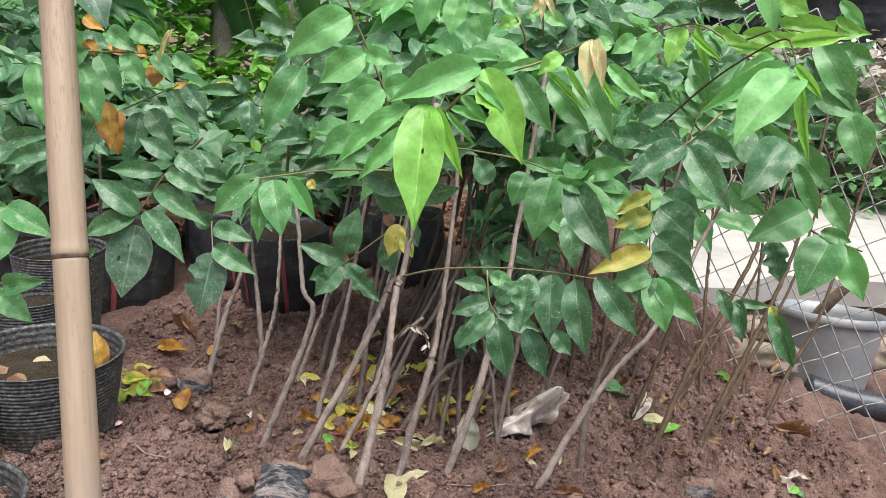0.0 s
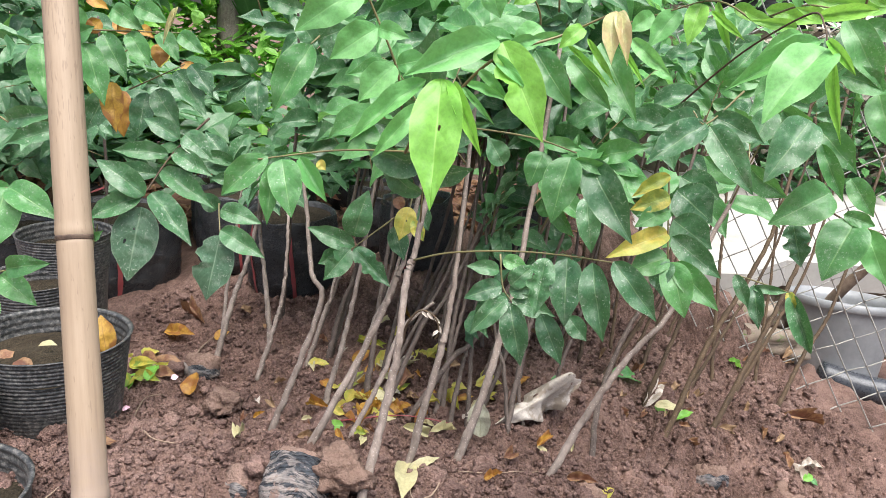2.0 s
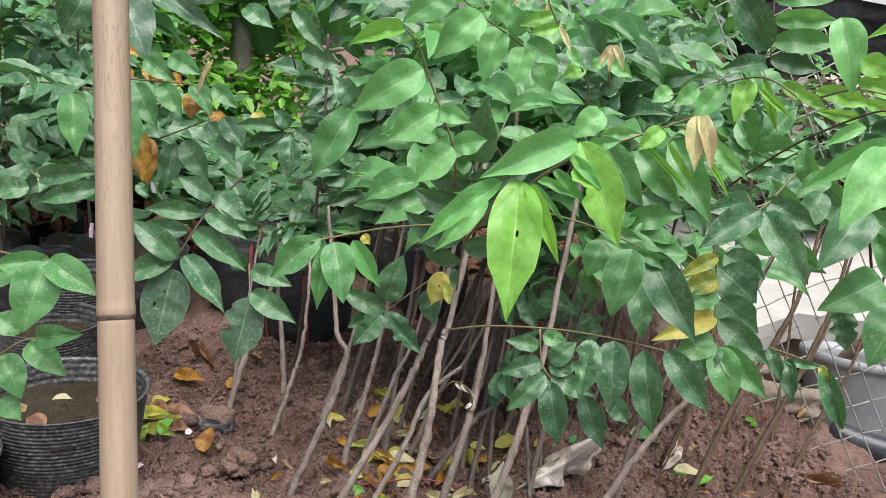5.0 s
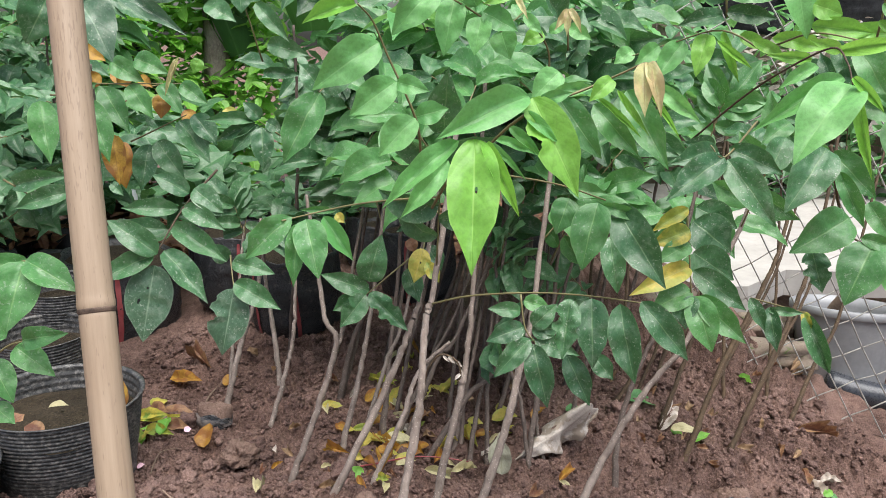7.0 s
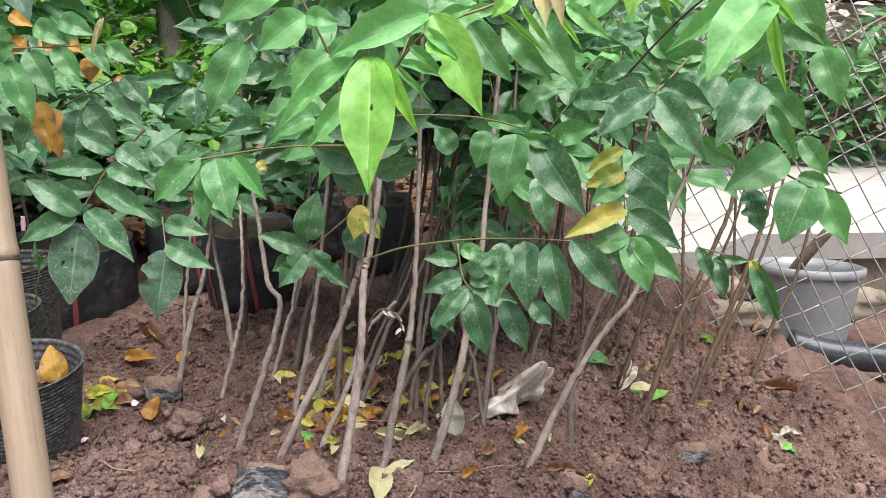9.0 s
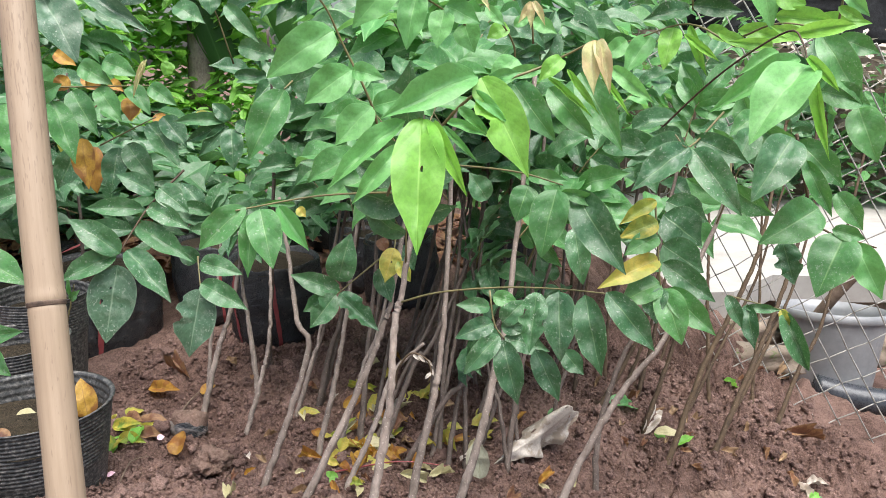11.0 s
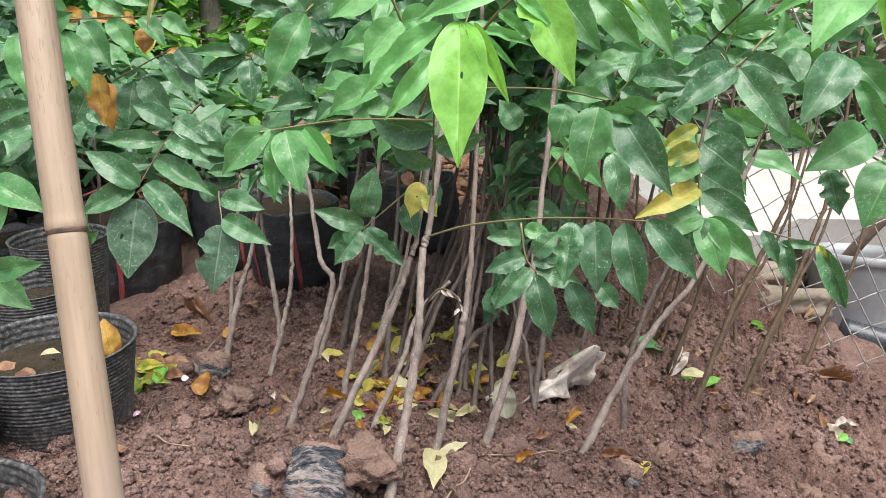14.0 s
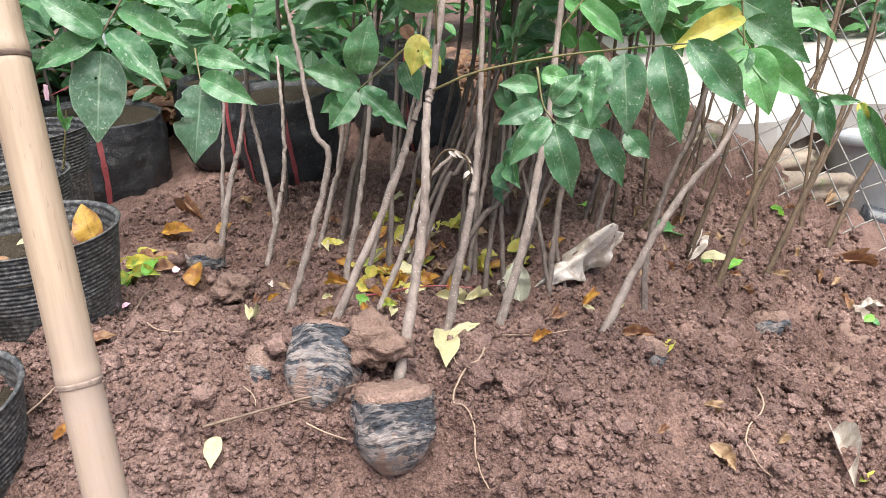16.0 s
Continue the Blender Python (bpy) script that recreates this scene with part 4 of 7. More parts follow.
# ---- grow bags ----
def grow_bag(x, y, r, h, label, seed, lean=0.0, tapes=((0.3, 0.006),), group="black grow bags"):
    """A filled black plastic bag with creases, a turned-down top, earth and red tape down its side."""
    z = ground_z(x, y) - 0.01
    ob = thing("grow_bag", (x, y, z), label, "grow bag", group)
    ob.rotation_euler = (lean * 0.4, lean, seed)
    def skin(a, t):
        crease = 0.035 * noise.noise(Vector((math.cos(a) * 2.2 + seed, math.sin(a) * 2.2, t * 4))) + 0.03 * noise.noise(Vector((math.cos(a) * 5 + seed, math.sin(a) * 5, t * 11))) + 0.014 * noise.noise(Vector((math.cos(a) * 14, math.sin(a) * 14 + seed, t * 30)))
        bulge = 0.97 + 0.07 * math.sin(math.pi * min(1.0, t * 1.05)) ** 0.8 - 0.12 * max(0.0, 0.12 - t) / 0.12
        return r * (bulge + crease)
    bm = bmesh.new()
    sides, rows, rings = 64, 26, []
    for j in range(rows + 1):
        t = j / rows
        rings.append([bm.verts.new((skin(a, t) * math.cos(a), skin(a, t) * math.sin(a), h * t + (0.012 * noise.noise(Vector((a * 2, seed, 1))) if j == rows else 0))) for a in (2 * math.pi * k / sides for k in range(sides))])
    rings.append([bm.verts.new((v.co.x * 0.95, v.co.y * 0.95, v.co.z - 0.002)) for v in rings[-1]])
    rings.append([bm.verts.new((v.co.x * 0.97, v.co.y * 0.97, v.co.z - 0.03)) for v in rings[-1]])
    for a, b in zip(rings, rings[1:]):
        for k in range(sides):
            bm.faces.new((a[k], a[(k + 1) % sides], b[(k + 1) % sides], b[k]))
    bm.faces.new(rings[0][::-1])
    o = new("bag_skin", mesh_from("bag_skin", bm, BAG))
    o.parent = ob
    bm = bmesh.new()
    revolve(bm, [(r * 0.93 * k, h * 0.93 + 0.02 * (1 - k)) for k in (1.0, 0.75, 0.5, 0.25, 0.02)], 28, 0.15, seed)
    o = new("earth", mesh_from("earth", bm, POT_SOIL))
    o.parent = ob
    for a0, w in tapes:
        bm = bmesh.new()
        a0 -= seed
        left, right = [], []
        for j in range(15):
            t = 0.02 + 0.9 * j / 14
            a = a0 + 0.05 * math.sin(t * 3 + seed)
            for side, row in ((-1, left), (1, right)):
                b = a + side * w / r * (1 + 0.12 * math.sin(j * 1.7))
                rr = skin(b, t) + 0.003
                row.append(bm.verts.new((rr * math.cos(b), rr * math.sin(b), h * t)))
        for i in range(14):
            bm.faces.new((left[i], right[i], right[i + 1], left[i + 1]))
        o = new("tape", mesh_from("tape", bm, RED))
        o.parent = ob
        tagged(o, "red plastic tape")
    return ob


grow_bag(-1.045, 2.13, 0.165, 0.255, "black plastic grow bag with red tape beside the thicket", 0.4, 0.07, ((-1.22, 0.0065),))
grow_bag(-0.465, 1.94, 0.12, 0.225, "black plastic grow bag with two red tapes behind saplings", 1.7, -0.03, ((-2.3, 0.0045), (-1.35, 0.005)))
grow_bag(-0.70, 2.2, 0.12, 0.24, "black plastic grow bag in the shade", 2.9, 0.0, ((-1.2, 0.004),))
grow_bag(-0.14, 2.2, 0.11, 0.22, "black plastic grow bag in the shade", 3.3, 0.04, ((-1.8, 0.004),))
grow_bag(0.2, 2.3, 0.1, 0.21, "black plastic grow bag in the shade", 4.4, 0.0, ((-1.3, 0.004),))
grow_bag(-1.3, 2.05, 0.12, 0.26, "black plastic grow bag with red tape", 5.1, 0.03, ((-1.0, 0.005),))


# ---- root balls half out of the soil ----
def root_ball(at, r, h, tilt, label, seed, cover=0.7, skin=None):
    """A small plant's ball of earth in a torn, crumpled black bag; at is the middle of its top."""
    ob = thing("root_ball", at, label, "root ball", "bagged root balls")
    ob.rotation_euler = tilt
    def rough(a, z, k):
        c = Vector((math.cos(a), math.sin(a), 0))
        return 1 + k * (noise.noise(c * 1.6 + Vector((seed, 0, z * 14))) + 0.5 * noise.noise(c * 4 + Vector((0, seed, z * 50))))
    bm = bmesh.new()
    rings, sides = [], 44
    for q, z in ((0.02, 0.001), (0.35, 0.001), (0.7, 0.0), (0.93, -0.002), (1.0, -0.009), (1.02, -0.3 * h), (0.95, -0.6 * h), (0.7, -0.8 * h), (0.3, -0.93 * h)):
        rings.append([bm.verts.new((r * q * rough(a, z, 0.12) * math.cos(a), r * q * rough(a, z, 0.12) * math.sin(a), z + 0.006 * noise.noise(Vector((math.cos(a) * q * 3, math.sin(a) * q * 3, seed))))) for a in (2 * math.pi * k / sides for k in range(sides))])
    for a, b in zip(rings, rings[1:]):
        for k in range(sides):
            bm.faces.new((a[k], b[k], b[(k + 1) % sides], a[(k + 1) % sides]))
    o = new("earth", mesh_from("earth", bm, BALL))
    o.parent = ob
    bm = bmesh.new()
    rows, sides, rings = 26, 72, []
    for j in range(rows + 1):
        t = j / rows
        ring = []
        for k in range(sides):
            a = 2 * math.pi * k / sides
            c = Vector((math.cos(a), math.sin(a), 0))
            edge = -h * (1 - cover) * (1 + 0.7 * noise.noise(c * 1.7 + Vector((0, 0, seed)))) - 0.004
            z = -h * 1.01 + (edge + h * 1.01) * t
            fold = noise.noise(Vector((math.cos(a) * 1.3, math.sin(a) * 1.3, z * 130 + 2.2 * noise.noise(c * 2 + Vector((seed, 0, z * 20))))))
            under = max(0.0, min(1.0, (-z / h - 0.45) / 0.56))
            w = rough(a, z, 0.1) * (1.08 - (0.75 * under ** 2.2)) + 0.06 * fold + 0.02 * noise.noise(c * 9 + Vector((0, 0, z * 300)))
            ring.append(bm.verts.new((r * w * math.cos(a), r * w * math.sin(a), z)))
        rings.append(ring)
    for a, b in zip(rings, rings[1:]):
        for k in range(sides):
            bm.faces.new((a[k], a[(k + 1) % sides], b[(k + 1) % sides], b[k]))
    bm.faces.new(rings[0][::-1])
    o = new("bag", mesh_from("bag", bm, skin or FOIL))
    o.parent = ob
    tagged(o, "crumpled black plastic smeared with mud")
    return ob


root_ball((-0.131, 0.85, 0.012), 0.044, 0.1, (-0.42, 0.1, 0.3), "root ball in a torn black bag on the soil", 1.0, 0.93)
root_ball((-0.212, 0.945, 0.03), 0.044, 0.105, (-0.95, 0.25, 0.0), "tipped root ball in a crumpled black bag", 2.0, 0.95)
root_ball((-0.292, 0.94, 0.012), 0.032, 0.07, (-0.7, 0.1, 0.0), "small root ball sunk in the soil", 3.0, 0.72)
root_ball((-0.50, 1.335, -0.012), 0.031, 0.06, (-0.35, 0.05, 0.0), "small root ball sunk in the soil", 4.0, 0.72)
root_ball((0.535, 1.365, -0.2), 0.034, 0.06, (-0.7, 0.0, 0.0), "small root ball sunk in the soil", 5.0, 0.72)
root_ball((0.245, 1.115, -0.098), 0.03, 0.06, (-0.6, 0.5, 0.0), "small root ball sunk in the soil", 6.0, 0.72)


def bare_clump(at, size, seed, label):
    v, f = lump_shape((0, 0, 0), size, seed, 0.85, 4)
    me = bpy.data.meshes.new("soil_clump")
    me.from_pydata(v, [], f)
    me.materials.append(BALL)
    me.shade_smooth()
    ob = new("soil_clump", me)
    ob.location = at
    tagged(ob, label, "soil clump", "loose clumps of soil")


bare_clump((-0.158, 0.925, 0.025), 0.04, 2.0, "bare clump of root-bound soil between the root balls")
bare_clump((-0.40, 1.15, -0.01), 0.026, 5.0, "loose clump of soil under the saplings")
bare_clump((0.72, 1.42, -0.30), 0.035, 7.0, "loose clump of soil near the fence")
bare_clump((0.62, 1.25, -0.27), 0.028, 9.0, "loose clump of soil near the fence")


# ---- wire fence ----
def wire_fence():
    """Woven wire: each wire zigzags upwards and hooks into its neighbours."""
    ob = thing("wire_fence", (1.1, 2.0, ground_z(1.1, 2.0)), "galvanised chain-link wire fence beside the soil heap", "fence")
    wide, tall = 0.044, 0.106
    for k in range(37):
        x0 = 0.56 + k * wide
        bm = bmesh.new()
        line = []
        for j in range(21):
            s = 1 if (j + k) % 2 else -1
            x = x0 + s * wide * 0.5
            y = 2.05 - 0.3 * (x - 0.8) + s * 0.003 * (-1) ** k + 0.015 * noise.noise(Vector((x * 2, j * 0.2, 0)))
            z = -0.235 - 0.53 * (x - 0.8) + j * tall * 0.5 + 0.012 * noise.noise(Vector((x * 1.5, j * 0.3, 7)))
            line.append(Vector((x + 0.007 * noise.noise(Vector((x * 3, j * 0.4, 3))), y, z)))
        fine = []
        for a, b in zip(line, line[1:]):
            fine += [a.lerp(b, t) for t in (0.0, 0.1, 0.5, 0.9)]
        tube(bm, fine + [line[-1]], lambda t: 0.002, 6)
        part("wire", bm, WIRE, ob)
    return ob


wire_fence()


# ---- beyond the fence ----
def paving_block(name, material, inset, middle, thick, rough, label, category):
    """A broad block whose front edge follows the paved yard."""
    bm = bmesh.new()
    bmesh.ops.create_cube(bm, size=1.0)
    bmesh.ops.subdivide_edges(bm, edges=bm.edges, cuts=24, use_grid_fill=True)
    for v in bm.verts:
        x = 0.1 + (v.co.x + 0.5) ** 2 * 6.85
        front = 2.46 + inset + 0.45 * max(0.0, min(1.0, (0.56 - x) / 0.3)) + 0.2 * max(0.0, min(1.0, (x - 0.98) / 0.15))
        v.co = Vector((x, front + (v.co.y + 0.5) * (4.38 - front), middle + v.co.z * thick))
        v.co += rough * Vector((noise.noise(v.co * 5), noise.noise(v.co * 5 + Vector((9, 0, 0))), noise.noise(v.co * 4)))
    single(name, bm, material, (3.75, 3.5, middle - thick * 0.5), label, category, kind="structure", smooth=False)


def concrete_slab():
    paving_block("concrete_slab", CONCRETE, 0.0, -0.18, 0.1, 0.012, "pale sunlit concrete paving slab with a worn edge", "paving")
    paving_block("earth_bank", STONE, 0.05, -0.4, 0.33, 0.03, "brown earth and rubble under the paving edge", "earth")


concrete_slab()


def stone(at, size, seed, stretch, label):
    v, f = lump_shape((0, 0, 0), 1.0, seed, 0.8, 3)
    me = bpy.data.meshes.new("stone")
    me.from_pydata([(p.x * stretch[0] * size, p.y * stretch[1] * size, p.z * stretch[2] * size) for p in v], [], f)
    me.materials.append(STONE)
    me.shade_smooth()
    ob = new("stone", me)
    ob.location = at
    tagged(ob, label, "stone", "stones by the fence")


stone((0.95, 2.14, -0.235), 0.062, 3.0, (2.3, 0.8, 0.8), "long mossy stone lying along the fence")
stone((0.66, 2.28, -0.12), 0.05, 5.0, (1.6, 0.9, 0.9), "rough brown stone along the fence")
stone((0.72, 2.38, -0.2), 0.06, 11.0, (1.9, 0.8, 0.9), "brown stone under the edge of the paving")
stone((1.02, 2.4, -0.25), 0.06, 13.0, (1.7, 0.9, 1.0), "brown stone under the edge of the paving")
stone((1.5, 2.45, -0.32), 0.06, 8.0, (2.0, 0.9, 1.0), "rough brown stone along the fence")


def bucket():
    ob = thing("metal_bucket", (1.265, 2.32, -0.392), "grey galvanised metal bucket standing behind the fence", "bucket")
    ob.rotation_euler = (-0.16, 0.03, 0)
    h, r = 0.245, 0.165
    bm = bmesh.new()
    prof = [(0.0, 0.0), (r * 0.8, 0.0)] + [(r * (0.8 + 0.2 * t), h * t) for t in (0.04, 0.06, 0.3, 0.32, 0.34, 0.6, 0.9, 0.97)] + [(r * 1.03, h * 0.98), (r * 1.03, h), (r * 0.98, h)] + [(r * (0.78 + 0.19 * t), h * (0.03 + 0.95 * t)) for t in (0.9, 0.5, 0.0)]
    revolve(bm, prof, 48, 0.015, 1.0)
    o = new("bucket_wall", mesh_from("bucket_wall", bm, METAL))
    o.parent = ob
    PLACE[ob] = Vector((1.265, 2.32, -0.392))
    bm = bmesh.new()
    revolve(bm, [(r * 1.035, h * 0.9), (r * 1.05, h * 0.92), (r * 1.05, h * 1.0), (r * 1.0, h * 1.015), (r * 0.985, h * 0.93)], 48)
    o = new("rim", mesh_from("rim", bm, METAL))
    o.parent = ob
    bm = bmesh.new()
    tube(bm, spline(((1.2, 2.4, -0.3), (1.22, 2.33, -0.15), (1.29, 2.28, 0.0)), 6), lambda t: 0.021 - 0.004 * t, 10)
    single("wooden_stick", bm, WOOD, (1.2, 2.4, -0.3), "thick weathered stick standing in the metal bucket", "stick")


bucket()


def hose():
    bm = bmesh.new()
    tube(bm, spline(((1.16, 2.2, -0.36), (1.3, 2.16, -0.385), (1.6, 2.12, -0.40), (2.1, 2.05, -0.42), (3.0, 2.0, -0.43)), 8), lambda t: 0.045, 14)
    single("dark_pipe", bm, PIPE, (1.2, 2.15, -0.4), "dark shiny plastic pipe lying behind the fence", "pipe")


hose()


def shade_net():
    bm = bmesh.new()
    nx, nz, g = 46, 10, []
    for j in range(nz + 1):
        g.append([bm.verts.new((1.3 + 5.2 * i / nx, 4.28 + 0.05 * math.sin(i * 1.9 + j * 0.3) + 0.06 * noise.noise(Vector((i * 0.4, j * 0.5, 0))), 0.72 + 0.4 * j / nz + 0.04 * noise.noise(Vector((i * 0.3, 4, j * 0.1))))) for i in range(nx + 1)])
    for a, b in zip(g, g[1:]):
        for i in range(nx):
            bm.faces.new((a[i], a[i + 1], b[i + 1], b[i]))
    bmesh.ops.solidify(bm, geom=bm.faces, thickness=0.004)
    return bm


def back_wall():
    bm = bmesh.new()
    bmesh.ops.create_cube(bm, size=1.0)
    for v in bm.verts:
        v.co = Vector((3.9 + v.co.x * 6.4, 4.45 + v.co.y * 0.2, 0.3 + v.co.z * 1.0))
    bmesh.ops.bevel(bm, geom=bm.edges, offset=0.02, segments=2)
    single("wall_back", bm, STONE, (3.9, 4.45, -0.2), "low rough brown wall behind the paved yard", "wall", kind="structure")


back_wall()


# ---- rows of bagged saplings behind ----
def bagged_sapling(x, y, tall, rng, tints, reach=0.24, leaves=9, bag=True):
    z = ground_z(x, y)
    lean = Vector((rng.uniform(-0.05, 0.12), rng.uniform(-0.08, 0.06), 0))
    if bag:
        grow_bag(x, y, 0.085, 0.19, "black plastic grow bag with red tape in the back rows", x * 5 + y, rng.uniform(-0.05, 0.05), ((-1.2 + rng.uniform(-0.6, 0.6), 0.004),), "grow bags in the back rows")
        z += 0.16
    base = Vector((x, y, z))
    top = base + Vector((0, 0, tall)) + lean * 2
    pts = (base, base.lerp(top, 0.4) + lean * 0.5, base.lerp(top, 0.75) + Vector((rng.uniform(-0.02, 0.02), 0, 0)), top)
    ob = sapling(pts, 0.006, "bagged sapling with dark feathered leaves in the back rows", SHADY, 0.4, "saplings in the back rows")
    for i in range(leaves):
        t = 0.55 + 0.45 * (i + rng.random()) / leaves
        p = base.lerp(top, t) + lean * 0.3
        a = rng.uniform(0, 2 * math.pi)
        d = Vector((math.cos(a), math.sin(a), rng.uniform(0.0, 0.5))).normalized()
        n = reach * rng.uniform(0.7, 1.15)
        # an opening in the crowns, through which the lime-coloured leaves behind show
        if any(abs(q.x + 0.485 + 0.323 * (q.y - 1.5)) < 0.15 and 0.36 < q.z < 0.72 for q in (p + d * n, p + d * n * 0.6)):
            continue
        compound_leaf(ob, p, p + d * n, rng, rng.choice((3, 4, 4)), 0.11 * rng.uniform(0.85, 1.1), rng.choice(tints), 0.03, droop=rng.uniform(0.2, 0.6))


rng_rows = random.Random(21)
for row, (y, n, x0, x1, tall, bag) in enumerate(((1.66, 5, -0.4, 0.34, 0.75, False), (1.95, 7, -1.4, 0.45, 0.72, True), (2.3, 8, -1.8, 0.5, 0.78, True), (2.8, 8, -2.4, 0.6, 0.9, True))):
    for i in range(n):
        x = x0 + (x1 - x0) * (i + 0.5 * (row % 2)) / (n - 0.5) + rng_rows.uniform(-0.05, 0.05)
        if abs(x + 0.485 + 0.323 * (y - 1.5)) < (0.3 if y > 2.1 else 0.2 if y > 1.8 else 0.0):
            continue
        tints = ("dark", "mid", "mid", "soft") if x > -0.4 else ("dark", "dark", "mid")
        bagged_sapling(x, y + rng_rows.uniform(-0.06, 0.06), tall * rng_rows.uniform(0.85, 1.15), rng_rows, tints, 0.26, 10 if x > -0.2 else 8, bag and x < 0.0 and y > 2.2)


for y, n, x0, x1 in ((2.5, 8, -2.3, -0.2), (2.88, 10, -2.7, -0.1), (3.2, 9, -2.9, -0.3)):
    for i in range(n):
        x = x0 + (x1 - x0) * (i + rng_rows.uniform(0.3, 0.7)) / n
        grow_bag(x, y, 0.085, rng_rows.uniform(0.17, 0.21), "black plastic grow bag with red tape in the back rows", x * 7 + y, rng_rows.uniform(-0.05, 0.05), ((-1.3 + rng_rows.uniform(-0.5, 0.5), 0.004),), "grow bags in the back rows")


# ---- trees and bushes far behind ----
def leafy_bank(name, x0, x1, y0, y1, low, high, count, seed, tint, label, size=0.13):
    """A bank of bushes: many loose leaves in clumps on a rough swelling surface, with gaps."""
    rng = random.Random(seed)
    verts, faces, uvs = [], [], []
    for i in range(count):
        x = rng.uniform(x0, x1)
        lump = noise.noise(Vector((x * 1.1, seed, 0))) + 0.5 * noise.noise(Vector((x * 3, seed, 4)))
        top = high * (0.8 + 0.3 * lump)
        z = low + (top - low) * rng.random() ** 0.8
        y = rng.uniform(y0, y1) + 0.4 * noise.noise(Vector((x * 1.7, z * 1.7, seed)))
        n = size * rng.uniform(0.6, 1.3)
        a, e = rng.uniform(0, 2 * math.pi), rng.uniform(-0.9, 0.4)
        d = Vector((math.cos(a) * math.cos(e), math.sin(a) * math.cos(e), math.sin(e)))
        s = d.cross(Vector((rng.uniform(-0.4, 0.4), rng.uniform(-0.8, 0.2), 1))).normalized() * n * 0.24
        f = d.cross(s).normalized() * n * 0.08
        p = Vector((x, y, z))
        k = len(verts)
        verts += [p, p + d * n * 0.35 + s - f, p + d * n * 0.75 + s * 0.7 - f, p + d * n, p + d * n * 0.75 - s * 0.7 - f, p + d * n * 0.35 - s - f, p + d * n * 0.5]
        faces += [(k, k + 1, k + 6), (k + 1, k + 2, k + 6), (k + 2, k + 3, k + 6), (k + 3, k + 4, k + 6), (k + 4, k + 5, k + 6), (k + 5, k, k + 6)]
    me = bpy.data.meshes.new(name)
    me.from_pydata(verts, [], faces)
    me.materials.append(tint)
    layer = me.uv_layers.new(name="leaf")
    spot = ((0.5, 0.0), (1.0, 0.35), (0.9, 0.75), (0.5, 1.0), (0.1, 0.75), (0.0, 0.35), (0.5, 0.5))
    layer.data.foreach_set("uv", [c for lp in me.loops for c in spot[lp.vertex_index % 7]])
    tagged(new(name, me), label, "leaf litter" if name == "leaf_litter" else "bushes", kind="stuff")


leafy_bank("bushes", -4.5, 1.2, 3.5, 4.6, -0.1, 2.4, 5200, 3, LEAF["mid"], "dense green bushes and small trees closing the view")
leafy_bank("bushes", 1.0, 6.0, 5.0, 6.4, 0.5, 3.0, 3600, 7, LEAF["mid"], "green bushes beyond the low wall", 0.2)
leafy_bank("bushes", 1.5, 4.5, 3.9, 4.25, -0.15, 0.75, 900, 9, LEAF["dark"], "low dark weeds along the foot of the wall", 0.11)


leafy_bank("bushes", 1.3, 5.0, 3.95, 4.3, -0.15, 1.0, 1500, 12, LEAF["ash"], "pale dry brush along the foot of the wall", 0.09)
leafy_bank("bushes", 1.2, 5.0, 3.9, 4.3, -0.15, 1.0, 1300, 14, LEAF["mid"], "green weeds among the dry brush by the wall", 0.09)


leafy_bank("undergrowth", -2.6, -0.25, 2.35, 3.2, 0.02, 0.5, 900, 21, LEAF["dark"], "dark green shoots among the bags of the back rows", 0.12)
leafy_bank("undergrowth", -3.6, -1.25, 2.7, 3.3, 0.0, 0.85, 1300, 27, LEAF["dark"], "dark green shoots crowding the back of the yard", 0.13)
leafy_bank("leaf_litter", -2.6, 0.4, 2.65, 3.4, -0.12, -0.04, 2400, 23, LEAF["brown"], "dry brown leaves littering the ground between bags", 0.09)
# the young-leaf lime colour stands in for sunlight on this far foliage
leafy_bank("bushes", -1.65, -0.8, 3.2, 3.5, 0.05, 1.3, 2600, 17, LEAF["lime"], "bright leaves seen through a gap, sunlight put into their lime colour", 0.085)


def far_trunk(x, y, r, tall, material, label):
    bm = bmesh.new()
    tube(bm, spline(((x, y, -0.2), (x + 0.05, y, tall * 0.5), (x - 0.03, y + 0.1, tall)), 8), lambda t: r * (1.15 - 0.4 * t + 0.08 * noise.noise(Vector((t * 9, x, 0)))), 14)
    single("tree_trunk", bm, material, (x, y, -0.2), label, "tree")


far_trunk(-1.10, 3.35, 0.06, 2.6, BARK, "pale grey tree trunk among the bushes")
far_trunk(-1.42, 3.2, 0.035, 2.4, SHADY, "dark thin tree trunk among the bushes")


